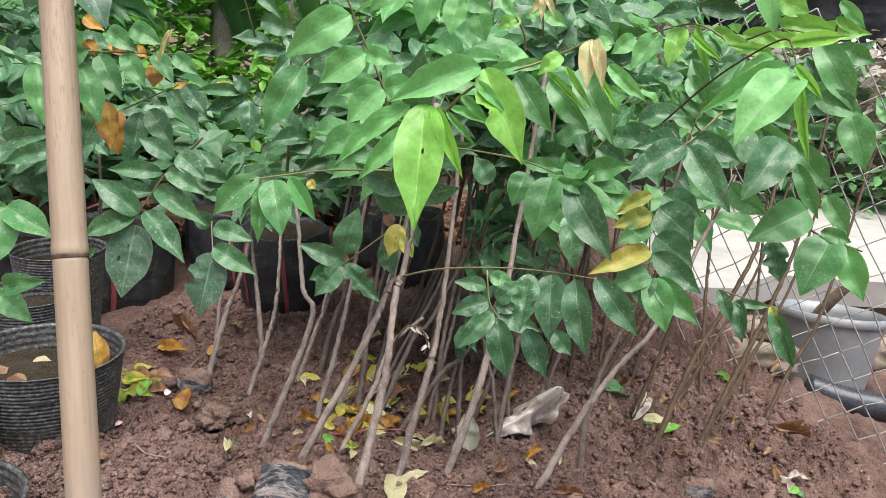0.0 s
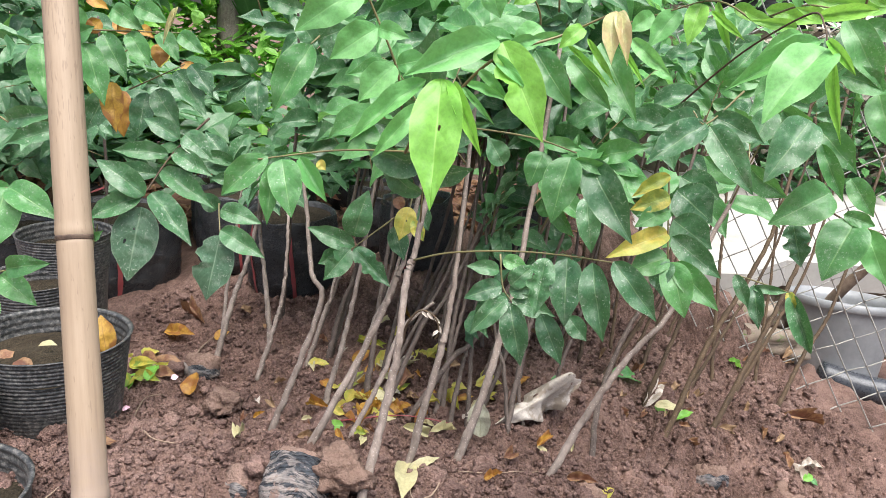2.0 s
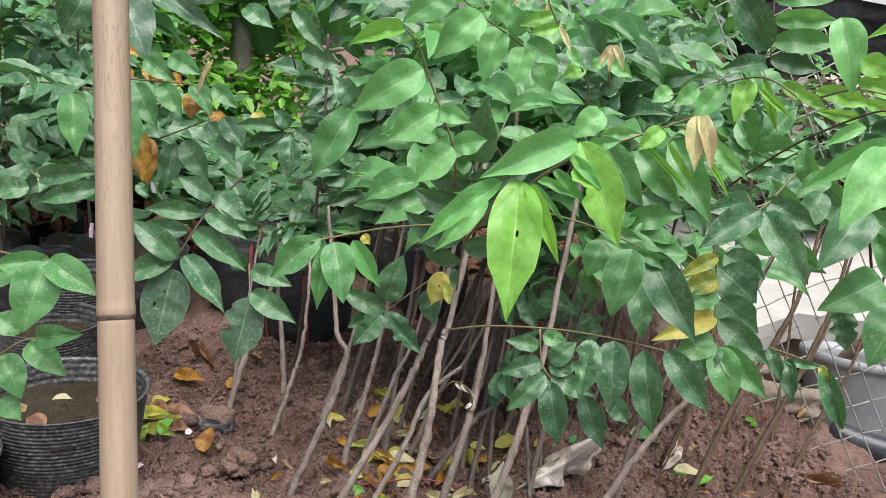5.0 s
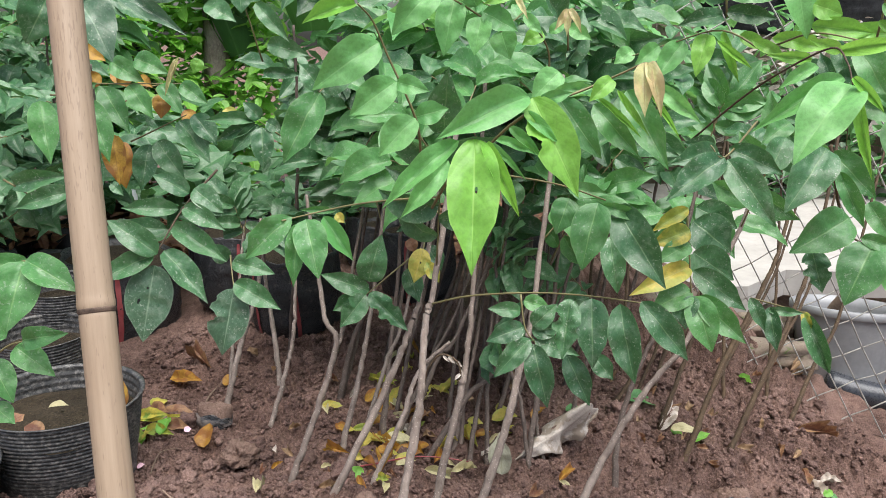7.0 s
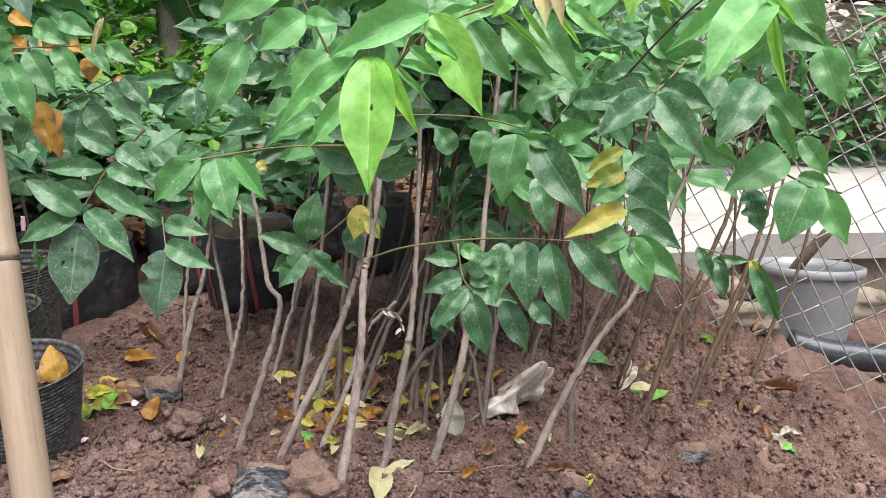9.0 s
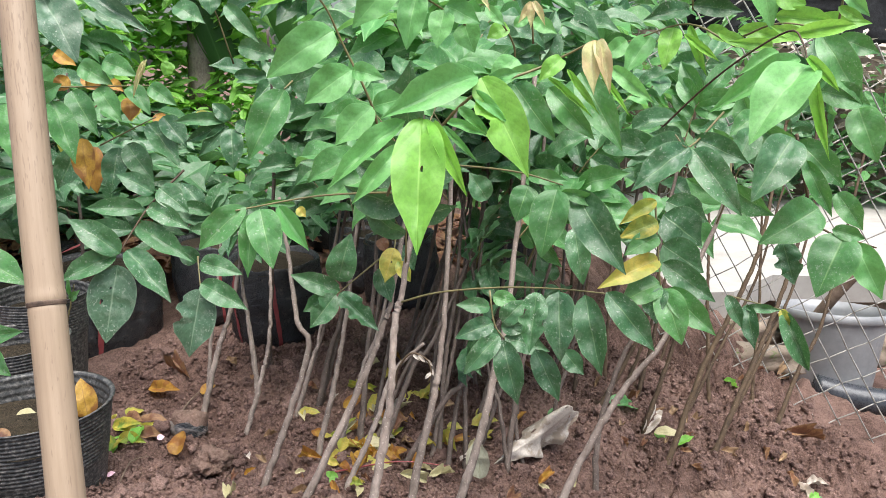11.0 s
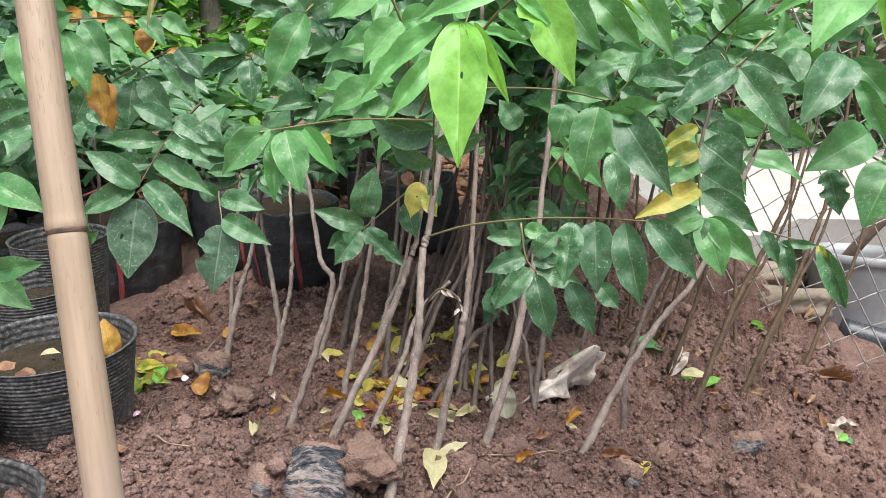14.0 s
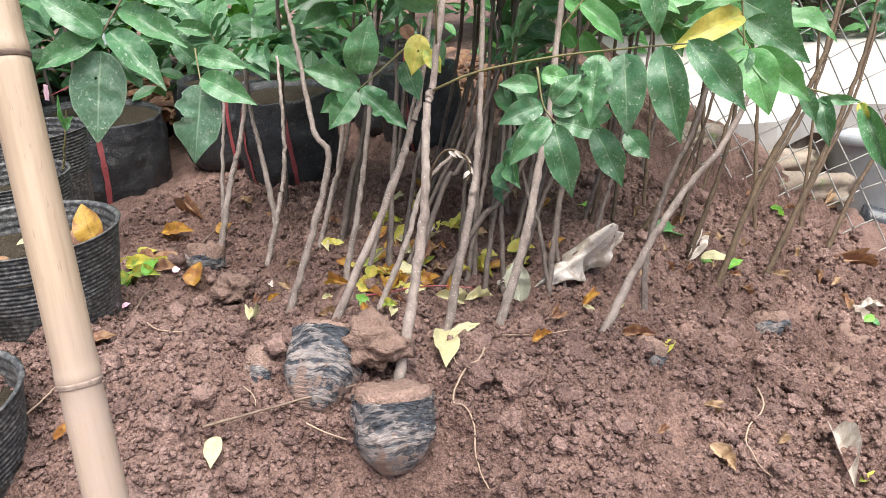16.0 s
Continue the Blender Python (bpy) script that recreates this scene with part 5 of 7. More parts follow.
def broad_frond(base, tip, width, label):
    """A wide folded frond with ridges along its length."""
    bm = bmesh.new()
    uv = bm.loops.layers.uv.new("leaf")
    a, b = Vector(base), Vector(tip)
    way = (b - a)
    side = way.cross(Vector((0, -1, 0.1))).normalized()
    rows, cols, g, where = 12, 16, [], {}
    for j in range(rows + 1):
        t = j / rows
        half = width * 0.5 * math.sin(math.pi * min(1, 0.12 + 0.8 * t)) ** 0.7
        row = []
        for i in range(cols + 1):
            c = 2 * i / cols - 1
            v = bm.verts.new(a + way * t + side * c * half + Vector((0, -1, 0)) * (0.03 * (i % 2) - 0.1 * c * c - 0.15 * t * t))
            where[v] = (0.5 + c * 0.5, t)
            row.append(v)
        g.append(row)
    for r0, r1 in zip(g, g[1:]):
        for i in range(cols):
            f = bm.faces.new((r0[i], r0[i + 1], r1[i + 1], r1[i]))
            for lp in f.loops:
                lp[uv].uv = where[lp.vert]
    single("broad_frond", bm, PALM, base, label, "palm leaf")


broad_frond((-0.62, 3.15, 0.7), (-0.7, 3.0, 1.7), 0.34, "broad ridged dark green frond rising from the bushes")
broad_frond((-0.95, 3.25, 0.6), (-1.25, 3.1, 1.6), 0.24, "broad ridged dark green frond rising from the bushes")


def yard_net():
    single("shade_net", shade_net(), NET, (3.9, 4.3, 0.7), "crumpled black shade net hung along the far side of the yard", "shade net")
    bm = bmesh.new()
    bmesh.ops.create_cube(bm, size=1.0)
    for v in bm.verts:
        v.co = Vector((2.0 + v.co.x * 0.9, 4.75 + v.co.y * 0.03, 0.75 + v.co.z * 1.9))
    bmesh.ops.bevel(bm, geom=bm.edges, offset=0.008, segments=2)
    single("white_board", bm, WHITE, (2.0, 4.75, -0.2), "plain white board standing in the yard", "board", smooth=False)


yard_net()


# ---- small fallen things ----
LITTER_KIND = {"tan": ("fallen_leaf", "curled tan dry leaf lying on the soil", "leaf"), "petal": ("fallen_petal", "small pale pink petal lying on the soil", "petal"), "mid": ("fallen_leaf", "fresh green leaf lying on the soil", "leaf"), "lime": ("fallen_leaf", "bright green fallen leaf lying on the soil", "leaf"), "pale": ("fallen_leaf", "pale cream dry leaf lying on the soil", "leaf"), "ash": ("fallen_leaf", "curled grey dry leaf lying on the soil", "leaf"), "brown": ("fallen_leaf", "shrivelled brown leaf lying on the soil", "leaf"), "orange": ("fallen_leaf", "orange-brown fallen leaf lying on the soil", "leaf"), "yellow": ("fallen_leaf", "bright yellow fallen leaf lying on the soil", "leaf"), "turning": ("fallen_leaf", "yellow-green fallen leaf lying on the soil", "leaf"), "wrap": ("fallen_leaf", "folded grey-green leaf standing against a stem", "leaf")}
LEAF["petal"] = PINK
rng_litter = random.Random(4)


def litter(a, b, width, tint, curl, up=0.0):
    """A fallen leaf from a to b on the soil; curl 1: shrivelled, 2: large and rolled."""
    name, label, category = LITTER_KIND[tint]
    me = CURLED[rng_litter.choice((0, 2, 2))] if curl == 1 else CURLED[1] if curl == 2 else BLADES[7] if curl == 3 else BLADES[rng_litter.choice((0, 2, 2, 6))]
    ob = new(name, me)
    za, zb = (soil_z(*q) + 0.007 + 0.004 * rng_litter.random() for q in (a, b))
    if curl == 2:
        za, zb = za + 0.01, zb + 0.02
    f = Vector((rng_litter.uniform(-0.3, 0.3), rng_litter.uniform(-1.0, -0.3), 0.9))
    set_leaf(ob, (*a, za + 0.003), (*b, zb + 0.004 + up), width, f, tint)
    return tagged(ob, label, category, "fallen leaves" if category == "leaf" else "")


def ground_line(name, way, r, material, label, category):
    pts = spline([Vector((x, y, 0)) for x, y in way], 10)
    for i, p in enumerate(pts):
        p.x += 0.003 * noise.noise(Vector((i * 0.4, p.y * 9, 1)))
        p.z = max(soil_z(p.x, p.y), ground_z(p.x, p.y)) + r
    smooth = [sum(pts[max(0, i - 2):i + 3], Vector()) / len(pts[max(0, i - 2):i + 3]) + Vector((0, 0, 0.005)) for i in range(len(pts))]
    bm = bmesh.new()
    tube(bm, smooth, lambda t: r * (1.1 - 0.5 * t), 5)
    single(name, bm, material, smooth[0], label, category)




# ---- litter on the soil ----
litter((-0.187, 1.128), (-0.219, 1.120), 0.019, "lime", 0)
litter((-0.163, 1.168), (-0.157, 1.104), 0.027, "orange", 1)
litter((-0.146, 1.089), (-0.145, 1.039), 0.013, "pale", 0)
litter((-0.071, 1.045), (-0.068, 0.930), 0.037, "pale", 0)
litter((-0.066, 1.011), (-0.019, 1.088), 0.017, "pale", 0)
litter((-0.328, 0.803), (-0.322, 0.759), 0.020, "pale", 0)
litter((-0.203, 1.261), (-0.199, 1.318), 0.023, "yellow", 0)
litter((-0.220, 1.239), (-0.183, 1.243), 0.017, "yellow", 1)
litter((-0.204, 1.370), (-0.194, 1.419), 0.019, "turning", 0)
litter((-0.166, 1.274), (-0.109, 1.302), 0.025, "pale", 0)
litter((-0.144, 1.244), (-0.097, 1.252), 0.027, "orange", 0)
litter((-0.166, 1.318), (-0.135, 1.345), 0.021, "yellow", 0)
litter((-0.118, 1.362), (-0.088, 1.418), 0.024, "brown", 1)
litter((-0.086, 1.549), (-0.037, 1.501), 0.015, "yellow", 0)
litter((-0.224, 1.459), (-0.190, 1.505), 0.026, "orange", 0)
litter((-0.086, 1.141), (-0.045, 1.165), 0.016, "pale", 1)
litter((-0.040, 1.198), (0.008, 1.234), 0.017, "pale", 1)
litter((-0.286, 1.396), (-0.261, 1.394), 0.014, "yellow", 0)
litter((-0.222, 1.202), (-0.196, 1.205), 0.014, "yellow", 0)
litter((-0.252, 1.065), (-0.212, 1.078), 0.013, "tan", 1)
litter((-0.337, 1.010), (-0.336, 1.058), 0.016, "pale", 1)
litter((-0.681, 1.394), (-0.607, 1.388), 0.025, "turning", 0)
litter((-0.615, 1.219), (-0.624, 1.321), 0.032, "turning", 0)
litter((-0.574, 1.241), (-0.576, 1.296), 0.025, "lime", 0)
litter((-0.762, 1.526), (-0.683, 1.478), 0.015, "yellow", 0)
litter((-0.641, 1.416), (-0.571, 1.413), 0.037, "brown", 0)
litter((-0.483, 1.207), (-0.488, 1.261), 0.034, "orange", 0)
litter((-0.724, 1.685), (-0.620, 1.603), 0.034, "orange", 0)
litter((-0.563, 1.571), (-0.531, 1.584), 0.034, "orange", 0)
litter((-0.714, 1.789), (-0.628, 1.691), 0.028, "brown", 1)
litter((-0.524, 0.941), (-0.500, 0.967), 0.021, "brown", 0)
litter((-0.499, 0.783), (-0.475, 0.791), 0.011, "orange", 0)
litter((-0.996, 2.993), (-0.895, 2.876), 0.035, "orange", 0)
litter((0.043, 1.402), (0.101, 1.452), 0.028, "yellow", 0)
litter((0.063, 1.398), (0.109, 1.397), 0.022, "yellow", 0)
litter((0.058, 1.423), (0.079, 1.479), 0.031, "yellow", 0)
litter((0.130, 1.450), (0.164, 1.480), 0.020, "orange", 0)
litter((-0.007, 1.401), (0.026, 1.399), 0.019, "yellow", 0)
litter((-0.012, 1.347), (0.014, 1.371), 0.016, "orange", 0)
litter((0.055, 1.056), (0.087, 1.076), 0.015, "orange", 1)
litter((0.090, 1.117), (0.109, 1.160), 0.023, "brown", 1)
litter((0.159, 1.230), (0.183, 1.225), 0.010, "pale", 0)
litter((0.261, 1.088), (0.282, 1.133), 0.020, "yellow", 0)
litter((0.201, 1.123), (0.253, 1.115), 0.018, "brown", 1)
litter((0.458, 1.541), (0.525, 1.527), 0.025, "pale", 0)
litter((0.460, 1.547), (0.492, 1.546), 0.022, "lime", 0)
litter((0.496, 1.502), (0.542, 1.525), 0.018, "lime", 0)
litter((0.365, 1.600), (0.457, 1.639), 0.041, "mid", 0)
litter((0.439, 1.564), (0.484, 1.640), 0.025, "ash", 1)
litter((0.741, 1.882), (0.804, 1.943), 0.019, "lime", 0)
litter((0.243, 1.767), (0.251, 1.731), 0.021, "lime", 0)
litter((0.818, 1.545), (0.86, 1.53), 0.024, "ash", 1)
litter((0.807, 1.501), (0.79, 1.54), 0.024, "ash", 1)
litter((0.805, 1.5), (0.832, 1.515), 0.018, "lime", 0)
litter((0.828, 1.514), (0.843, 1.505), 0.013, "mid", 0)
litter((0.255, 0.866), (0.284, 0.848), 0.022, "tan", 1)
litter((0.356, 0.900), (0.378, 0.929), 0.011, "tan", 1)
litter((0.867, 1.780), (1.005, 1.828), 0.032, "brown", 1)
litter((0.471, 0.897), (0.533, 0.923), 0.013, "turning", 0)
litter((0.189, 0.863), (0.206, 0.882), 0.009, "brown", 1)
litter((0.265, 0.929), (0.285, 0.951), 0.012, "tan", 1)
litter((0.004, 1.360), (0.040, 1.369), 0.016, "orange", 0)
litter((-0.167, 1.243), (-0.135, 1.227), 0.017, "yellow", 0)
litter((-0.189, 1.400), (-0.170, 1.437), 0.017, "orange", 0)
litter((-0.137, 1.180), (-0.103, 1.198), 0.014, "pale", 0)
litter((-0.108, 1.267), (-0.083, 1.301), 0.018, "orange", 0)
litter((-0.096, 1.348), (-0.068, 1.334), 0.016, "tan", 1)
litter((-0.248, 1.316), (-0.228, 1.333), 0.013, "yellow", 0)
litter((-0.028, 1.352), (-0.001, 1.359), 0.013, "yellow", 0)
litter((-0.108, 1.489), (-0.083, 1.521), 0.018, "yellow", 0)
litter((0.215, 1.523), (0.249, 1.552), 0.018, "mid", 0)
litter((0.490, 1.010), (0.445, 0.864), 0.036, "ash", 3)
litter((-0.181, 1.106), (-0.172, 1.122), 0.006, "brown", 1)
litter((0.560, 1.639), (0.554, 1.607), 0.013, "tan", 1)
litter((0.127, 1.674), (0.135, 1.627), 0.011, "brown", 1)
litter((0.370, 1.510), (0.386, 1.540), 0.014, "tan", 1)
litter((-0.152, 1.100), (-0.141, 1.110), 0.008, "yellow", 1)
litter((-0.450, 1.595), (-0.449, 1.620), 0.013, "brown", 1)
litter((0.255, 1.702), (0.263, 1.725), 0.013, "tan", 1)
litter((-0.265, 1.153), (-0.248, 1.164), 0.009, "pale", 1)
litter((-0.062, 1.174), (-0.051, 1.193), 0.007, "yellow", 1)
litter((-0.122, 1.491), (-0.094, 1.493), 0.013, "ash", 1)
litter((-0.296, 1.390), (-0.286, 1.360), 0.014, "pale", 1)
litter((0.715, 1.668), (0.734, 1.697), 0.011, "tan", 1)
litter((-0.167, 1.423), (-0.158, 1.454), 0.015, "brown", 1)
litter((0.363, 1.744), (0.391, 1.794), 0.009, "tan", 1)
litter((-0.151, 1.764), (-0.118, 1.736), 0.010, "orange", 1)
litter((0.815, 1.968), (0.854, 1.978), 0.011, "brown", 1)
litter((-0.152, 1.699), (-0.144, 1.674), 0.014, "tan", 1)
litter((-0.252, 1.132), (-0.240, 1.108), 0.010, "brown", 1)
litter((-0.541, 1.704), (-0.516, 1.704), 0.016, "tan", 1)
litter((-0.107, 1.485), (-0.079, 1.488), 0.008, "pale", 1)
litter((-0.347, 1.072), (-0.351, 1.100), 0.009, "brown", 1)
litter((-0.084, 1.456), (-0.072, 1.433), 0.009, "orange", 1)
litter((0.537, 1.674), (0.558, 1.697), 0.015, "tan", 1)
litter((0.019, 1.288), (0.045, 1.292), 0.009, "ash", 1)
litter((0.082, 1.753), (0.088, 1.728), 0.011, "tan", 1)
litter((0.369, 1.481), (0.383, 1.478), 0.011, "brown", 1)
litter((0.774, 1.598), (0.803, 1.632), 0.014, "tan", 1)
litter((-0.211, 1.358), (-0.187, 1.381), 0.007, "pale", 1)
litter((-0.141, 1.673), (-0.135, 1.705), 0.012, "yellow", 1)
litter((-0.139, 1.371), (-0.108, 1.354), 0.014, "ash", 1)
litter((0.111, 1.350), (0.136, 1.392), 0.009, "tan", 1)
litter((-0.256, 1.449), (-0.246, 1.497), 0.010, "ash", 1)
litter((-0.023, 1.483), (0.011, 1.494), 0.013, "tan", 1)
litter((0.537, 1.562), (0.563, 1.568), 0.012, "brown", 1)
litter((0.147, 1.729), (0.169, 1.733), 0.017, "orange", 1)
litter((0.467, 1.491), (0.484, 1.529), 0.010, "tan", 1)
litter((-0.146, 1.116), (-0.129, 1.094), 0.007, "brown", 1)
litter((0.459, 1.436), (0.476, 1.459), 0.012, "tan", 1)
litter((-0.057, 1.243), (-0.032, 1.234), 0.011, "pale", 1)
litter((0.770, 1.545), (0.772, 1.512), 0.014, "brown", 1)
litter((-0.191, 1.667), (-0.169, 1.693), 0.011, "pale", 1)
litter((-0.353, 1.303), (-0.332, 1.327), 0.009, "tan", 1)
litter((0.691, 1.921), (0.712, 1.948), 0.021, "brown", 1)
litter((0.502, 1.488), (0.525, 1.481), 0.010, "brown", 1)
litter((0.973, 2.067), (1.009, 2.119), 0.018, "tan", 1)
litter((-0.321, 1.575), (-0.295, 1.564), 0.015, "brown", 1)
litter((0.181, 1.751), (0.214, 1.730), 0.011, "tan", 1)
litter((-0.361, 1.212), (-0.350, 1.193), 0.011, "ash", 1)
litter((0.603, 1.522), (0.639, 1.547), 0.016, "tan", 1)
litter((0.878, 2.005), (0.911, 2.014), 0.012, "brown", 1)
litter((-0.344, 1.132), (-0.327, 1.145), 0.008, "orange", 1)
litter((0.159, 1.230), (0.189, 1.265), 0.014, "orange", 1)
litter((0.593, 1.537), (0.604, 1.509), 0.010, "tan", 1)
litter((0.502, 1.417), (0.528, 1.440), 0.012, "brown", 1)
litter((-0.151, 1.573), (-0.133, 1.610), 0.015, "yellow", 1)
litter((0.093, 1.559), (0.102, 1.580), 0.012, "tan", 1)
litter((-0.073, 1.297), (-0.061, 1.265), 0.012, "brown", 1)
litter((0.573, 1.642), (0.611, 1.689), 0.017, "tan", 1)
litter((0.222, 1.223), (0.228, 1.240), 0.006, "pale", 1)
litter((0.428, 1.666), (0.432, 1.615), 0.011, "brown", 1)
litter((0.098, 1.663), (0.117, 1.653), 0.012, "tan", 1)
litter((0.457, 1.606), (0.497, 1.644), 0.015, "brown", 1)
litter((0.302, 1.415), (0.310, 1.433), 0.011, "tan", 1)
litter((-0.054, 1.358), (-0.036, 1.376), 0.013, "orange", 1)
litter((0.418, 1.501), (0.434, 1.526), 0.010, "brown", 1)
litter((0.034, 1.336), (0.056, 1.360), 0.009, "pale", 1)
litter((0.963, 2.051), (1.015, 2.097), 0.015, "tan", 1)
litter((-0.033, 1.398), (-0.017, 1.361), 0.008, "brown", 1)
litter((-0.334, 1.213), (-0.313, 1.181), 0.011, "tan", 1)
litter((0.730, 1.586), (0.716, 1.540), 0.012, "brown", 1)
litter((-0.183, 1.297), (-0.170, 1.266), 0.013, "orange", 1)
litter((-0.190, 1.281), (-0.162, 1.263), 0.012, "yellow", 0)
litter((-0.119, 1.447), (-0.086, 1.405), 0.023, "orange", 1)
litter((-0.160, 1.401), (-0.132, 1.405), 0.013, "pale", 1)
litter((-0.172, 1.453), (-0.152, 1.518), 0.018, "yellow", 0)
litter((-0.268, 1.233), (-0.221, 1.196), 0.019, "orange", 1)
litter((-0.177, 1.287), (-0.135, 1.259), 0.015, "orange", 1)
litter((-0.067, 1.278), (-0.028, 1.317), 0.014, "yellow", 1)
litter((-0.024, 1.370), (0.012, 1.318), 0.021, "yellow", 1)
litter((-0.128, 1.337), (-0.093, 1.402), 0.018, "turning", 0)
litter((-0.064, 1.513), (-0.019, 1.541), 0.019, "yellow", 1)
litter((-0.165, 1.459), (-0.138, 1.429), 0.016, "pale", 1)
litter((-0.233, 1.330), (-0.192, 1.344), 0.015, "turning", 0)
litter((-0.147, 1.300), (-0.118, 1.316), 0.020, "orange", 0)
litter((-0.210, 1.220), (-0.189, 1.240), 0.020, "orange", 0)
litter((-0.191, 1.276), (-0.165, 1.307), 0.020, "yellow", 0)
litter((-0.209, 1.570), (-0.162, 1.572), 0.019, "turning", 1)
litter((-0.146, 1.269), (-0.122, 1.267), 0.012, "yellow", 0)
litter((-0.163, 1.101), (-0.142, 1.092), 0.016, "turning", 1)
litter((-0.141, 1.200), (-0.103, 1.227), 0.020, "yellow", 0)
litter((-0.140, 1.405), (-0.116, 1.446), 0.023, "orange", 1)
litter((-0.071, 1.229), (-0.052, 1.282), 0.016, "orange", 1)
litter((-0.172, 1.257), (-0.127, 1.266), 0.018, "orange", 1)
litter((-0.195, 1.202), (-0.170, 1.162), 0.016, "orange", 0)
litter((-0.219, 1.550), (-0.162, 1.515), 0.014, "turning", 1)
litter((-0.156, 1.294), (-0.135, 1.334), 0.021, "turning", 0)
litter((-0.195, 1.105), (-0.173, 1.065), 0.011, "orange", 0)
litter((-0.121, 1.288), (-0.091, 1.250), 0.019, "orange", 1)
litter((-0.176, 1.242), (-0.148, 1.232), 0.016, "orange", 0)
litter((-0.263, 1.334), (-0.244, 1.302), 0.020, "orange", 0)
litter((-0.168, 1.334), (-0.121, 1.326), 0.017, "pale", 0)
litter((-0.152, 1.305), (-0.118, 1.287), 0.017, "pale", 0)
litter((-0.303, 1.389), (-0.272, 1.417), 0.017, "yellow", 0)
litter((-0.201, 1.367), (-0.173, 1.382), 0.021, "orange", 0)
litter((-0.616, 1.276), (-0.549, 1.241), 0.025, "turning", 0)
litter((-0.670, 1.431), (-0.668, 1.509), 0.028, "yellow", 0)
litter((-0.610, 1.317), (-0.574, 1.279), 0.017, "turning", 0)
litter((-0.671, 1.430), (-0.618, 1.388), 0.028, "brown", 0)
litter((-0.591, 1.288), (-0.525, 1.265), 0.025, "brown", 0)
litter((-0.606, 1.214), (-0.615, 1.265), 0.024, "lime", 0)
litter((-0.689, 1.411), (-0.608, 1.364), 0.025, "turning", 0)
litter((-0.607, 1.307), (-0.552, 1.312), 0.016, "turning", 0)
litter((-0.622, 1.262), (-0.620, 1.347), 0.019, "lime", 0)
ground_line("root", ((-0.014, 1.011), (-0.028, 0.952), (-0.061, 0.871), (-0.038, 0.844), (-0.033, 0.808), (-0.019, 0.786)), 0.0013, ROOT, "thin pale root trailing over the soil", "root")
ground_line("root", ((-0.061, 1.035), (-0.055, 0.944), (-0.026, 0.894)), 0.0009, ROOT, "fine pale root on the soil", "root")
ground_line("root", ((-0.232, 0.828), (-0.209, 0.823), (-0.180, 0.820)), 0.0012, ROOT, "thin pale root trailing over the soil", "root")
ground_line("root", ((0.392, 1.056), (0.372, 0.985), (0.312, 0.898), (0.311, 0.857), (0.349, 0.832)), 0.0014, ROOT, "thin pale root trailing over the soil", "root")
ground_line("root", ((-0.486, 1.026), (-0.457, 1.000), (-0.419, 0.991), (-0.386, 0.978)), 0.0012, ROOT, "thin pale root trailing over the soil", "root")
ground_line("root", ((-0.308, 0.860), (-0.292, 0.847), (-0.287, 0.835)), 0.0009, ROOT, "fine pale root on the soil", "root")
ground_line("twig", ((-0.347, 0.801), (-0.289, 0.828), (-0.222, 0.856), (-0.170, 0.878)), 0.0018, WOOD, "thin brown twig lying on the soil", "twig")
ground_line("twig", ((-0.545, 1.339), (-0.568, 1.502), (-0.563, 1.611)), 0.0022, WOOD, "thin brown twig leaning on the soil", "twig")
ground_line("twig", ((-0.531, 1.087), (-0.556, 1.191), (-0.529, 1.215)), 0.0012, WOOD, "thin brown twig lying on the soil", "twig")
ground_line("twig", ((0.004, 1.055), (0.100, 1.092), (0.168, 1.133)), 0.0008, ROOT, "fine pale root on the soil", "root")
ground_line("red_string", ((-0.203, 1.155), (-0.152, 1.191), (-0.112, 1.218), (-0.061, 1.231), (-0.003, 1.229)), 0.0016, RED, "red plastic string lying across the soil", "string")
ground_line("twig", ((-0.549, 0.819), (-0.534, 0.838), (-0.524, 0.854)), 0.0012, ROOT, "pale string running from the pole to the pot", "string")
litter((-0.576, 1.141), (-0.564, 1.147), 0.012, "petal", 0)
litter((-0.536, 1.257), (-0.524, 1.263), 0.012, "petal", 0)
litter((-0.738, 1.527), (-0.726, 1.533), 0.012, "petal", 0)
o = litter((0.089, 1.305), (0.253, 1.392), 0.05, "ash", 2)
set_leaf(o, (0.078, 1.268, -0.083), (0.256, 1.385, -0.034), 0.072, (-0.15, -0.75, 0.6), "ash")
o["label"] = "large crumpled grey-beige dry leaf with eaten holes"

# leaves lying in the large pot
for dx, dy, a, tint, n in ((0.085, 0.03, 1.9, "orange", 0.075), (-0.03, 0.02, 0.3, "pale", 0.05), (0.0, -0.05, 2.6, "brown", 0.05), (-0.07, -0.02, 1.2, "brown", 0.05), (0.03, 0.05, 0.1, "brown", 0.06)):
    o = litter((0, 0), (0.01, 0), n * 0.5, tint, 0)
    p = Vector((-0.685 + dx, 1.12 + dy, 0.072))
    set_leaf(o, p, p + Vector((math.cos(a) * n * 0.8, math.sin(a) * n * 0.4, n * (0.75 if dx > 0.08 else 0.12))), n * 0.55, (0.1, -0.5, 0.8), tint)
    o["label"] = LITTER_KIND[tint][1].replace("lying on the soil", "lying in the black pot")
o = litter((0.055, 1.215), (0.05, 1.23), 0.045, "wrap", 0)
set_leaf(o, (0.052, 1.213, ground_z(0.052, 1.213)), (0.047, 1.235, ground_z(0.05, 1.23) + 0.075), 0.046, (-0.4, -0.8, 0.2), "wrap")


# ---- leaves in front, each where it hangs ----
rib = stalk(STEMS["H"], ((-0.068, 0.734, 0.523), (-0.048, 0.662, 0.573), (-0.034, 0.625, 0.604)), 0.0013)
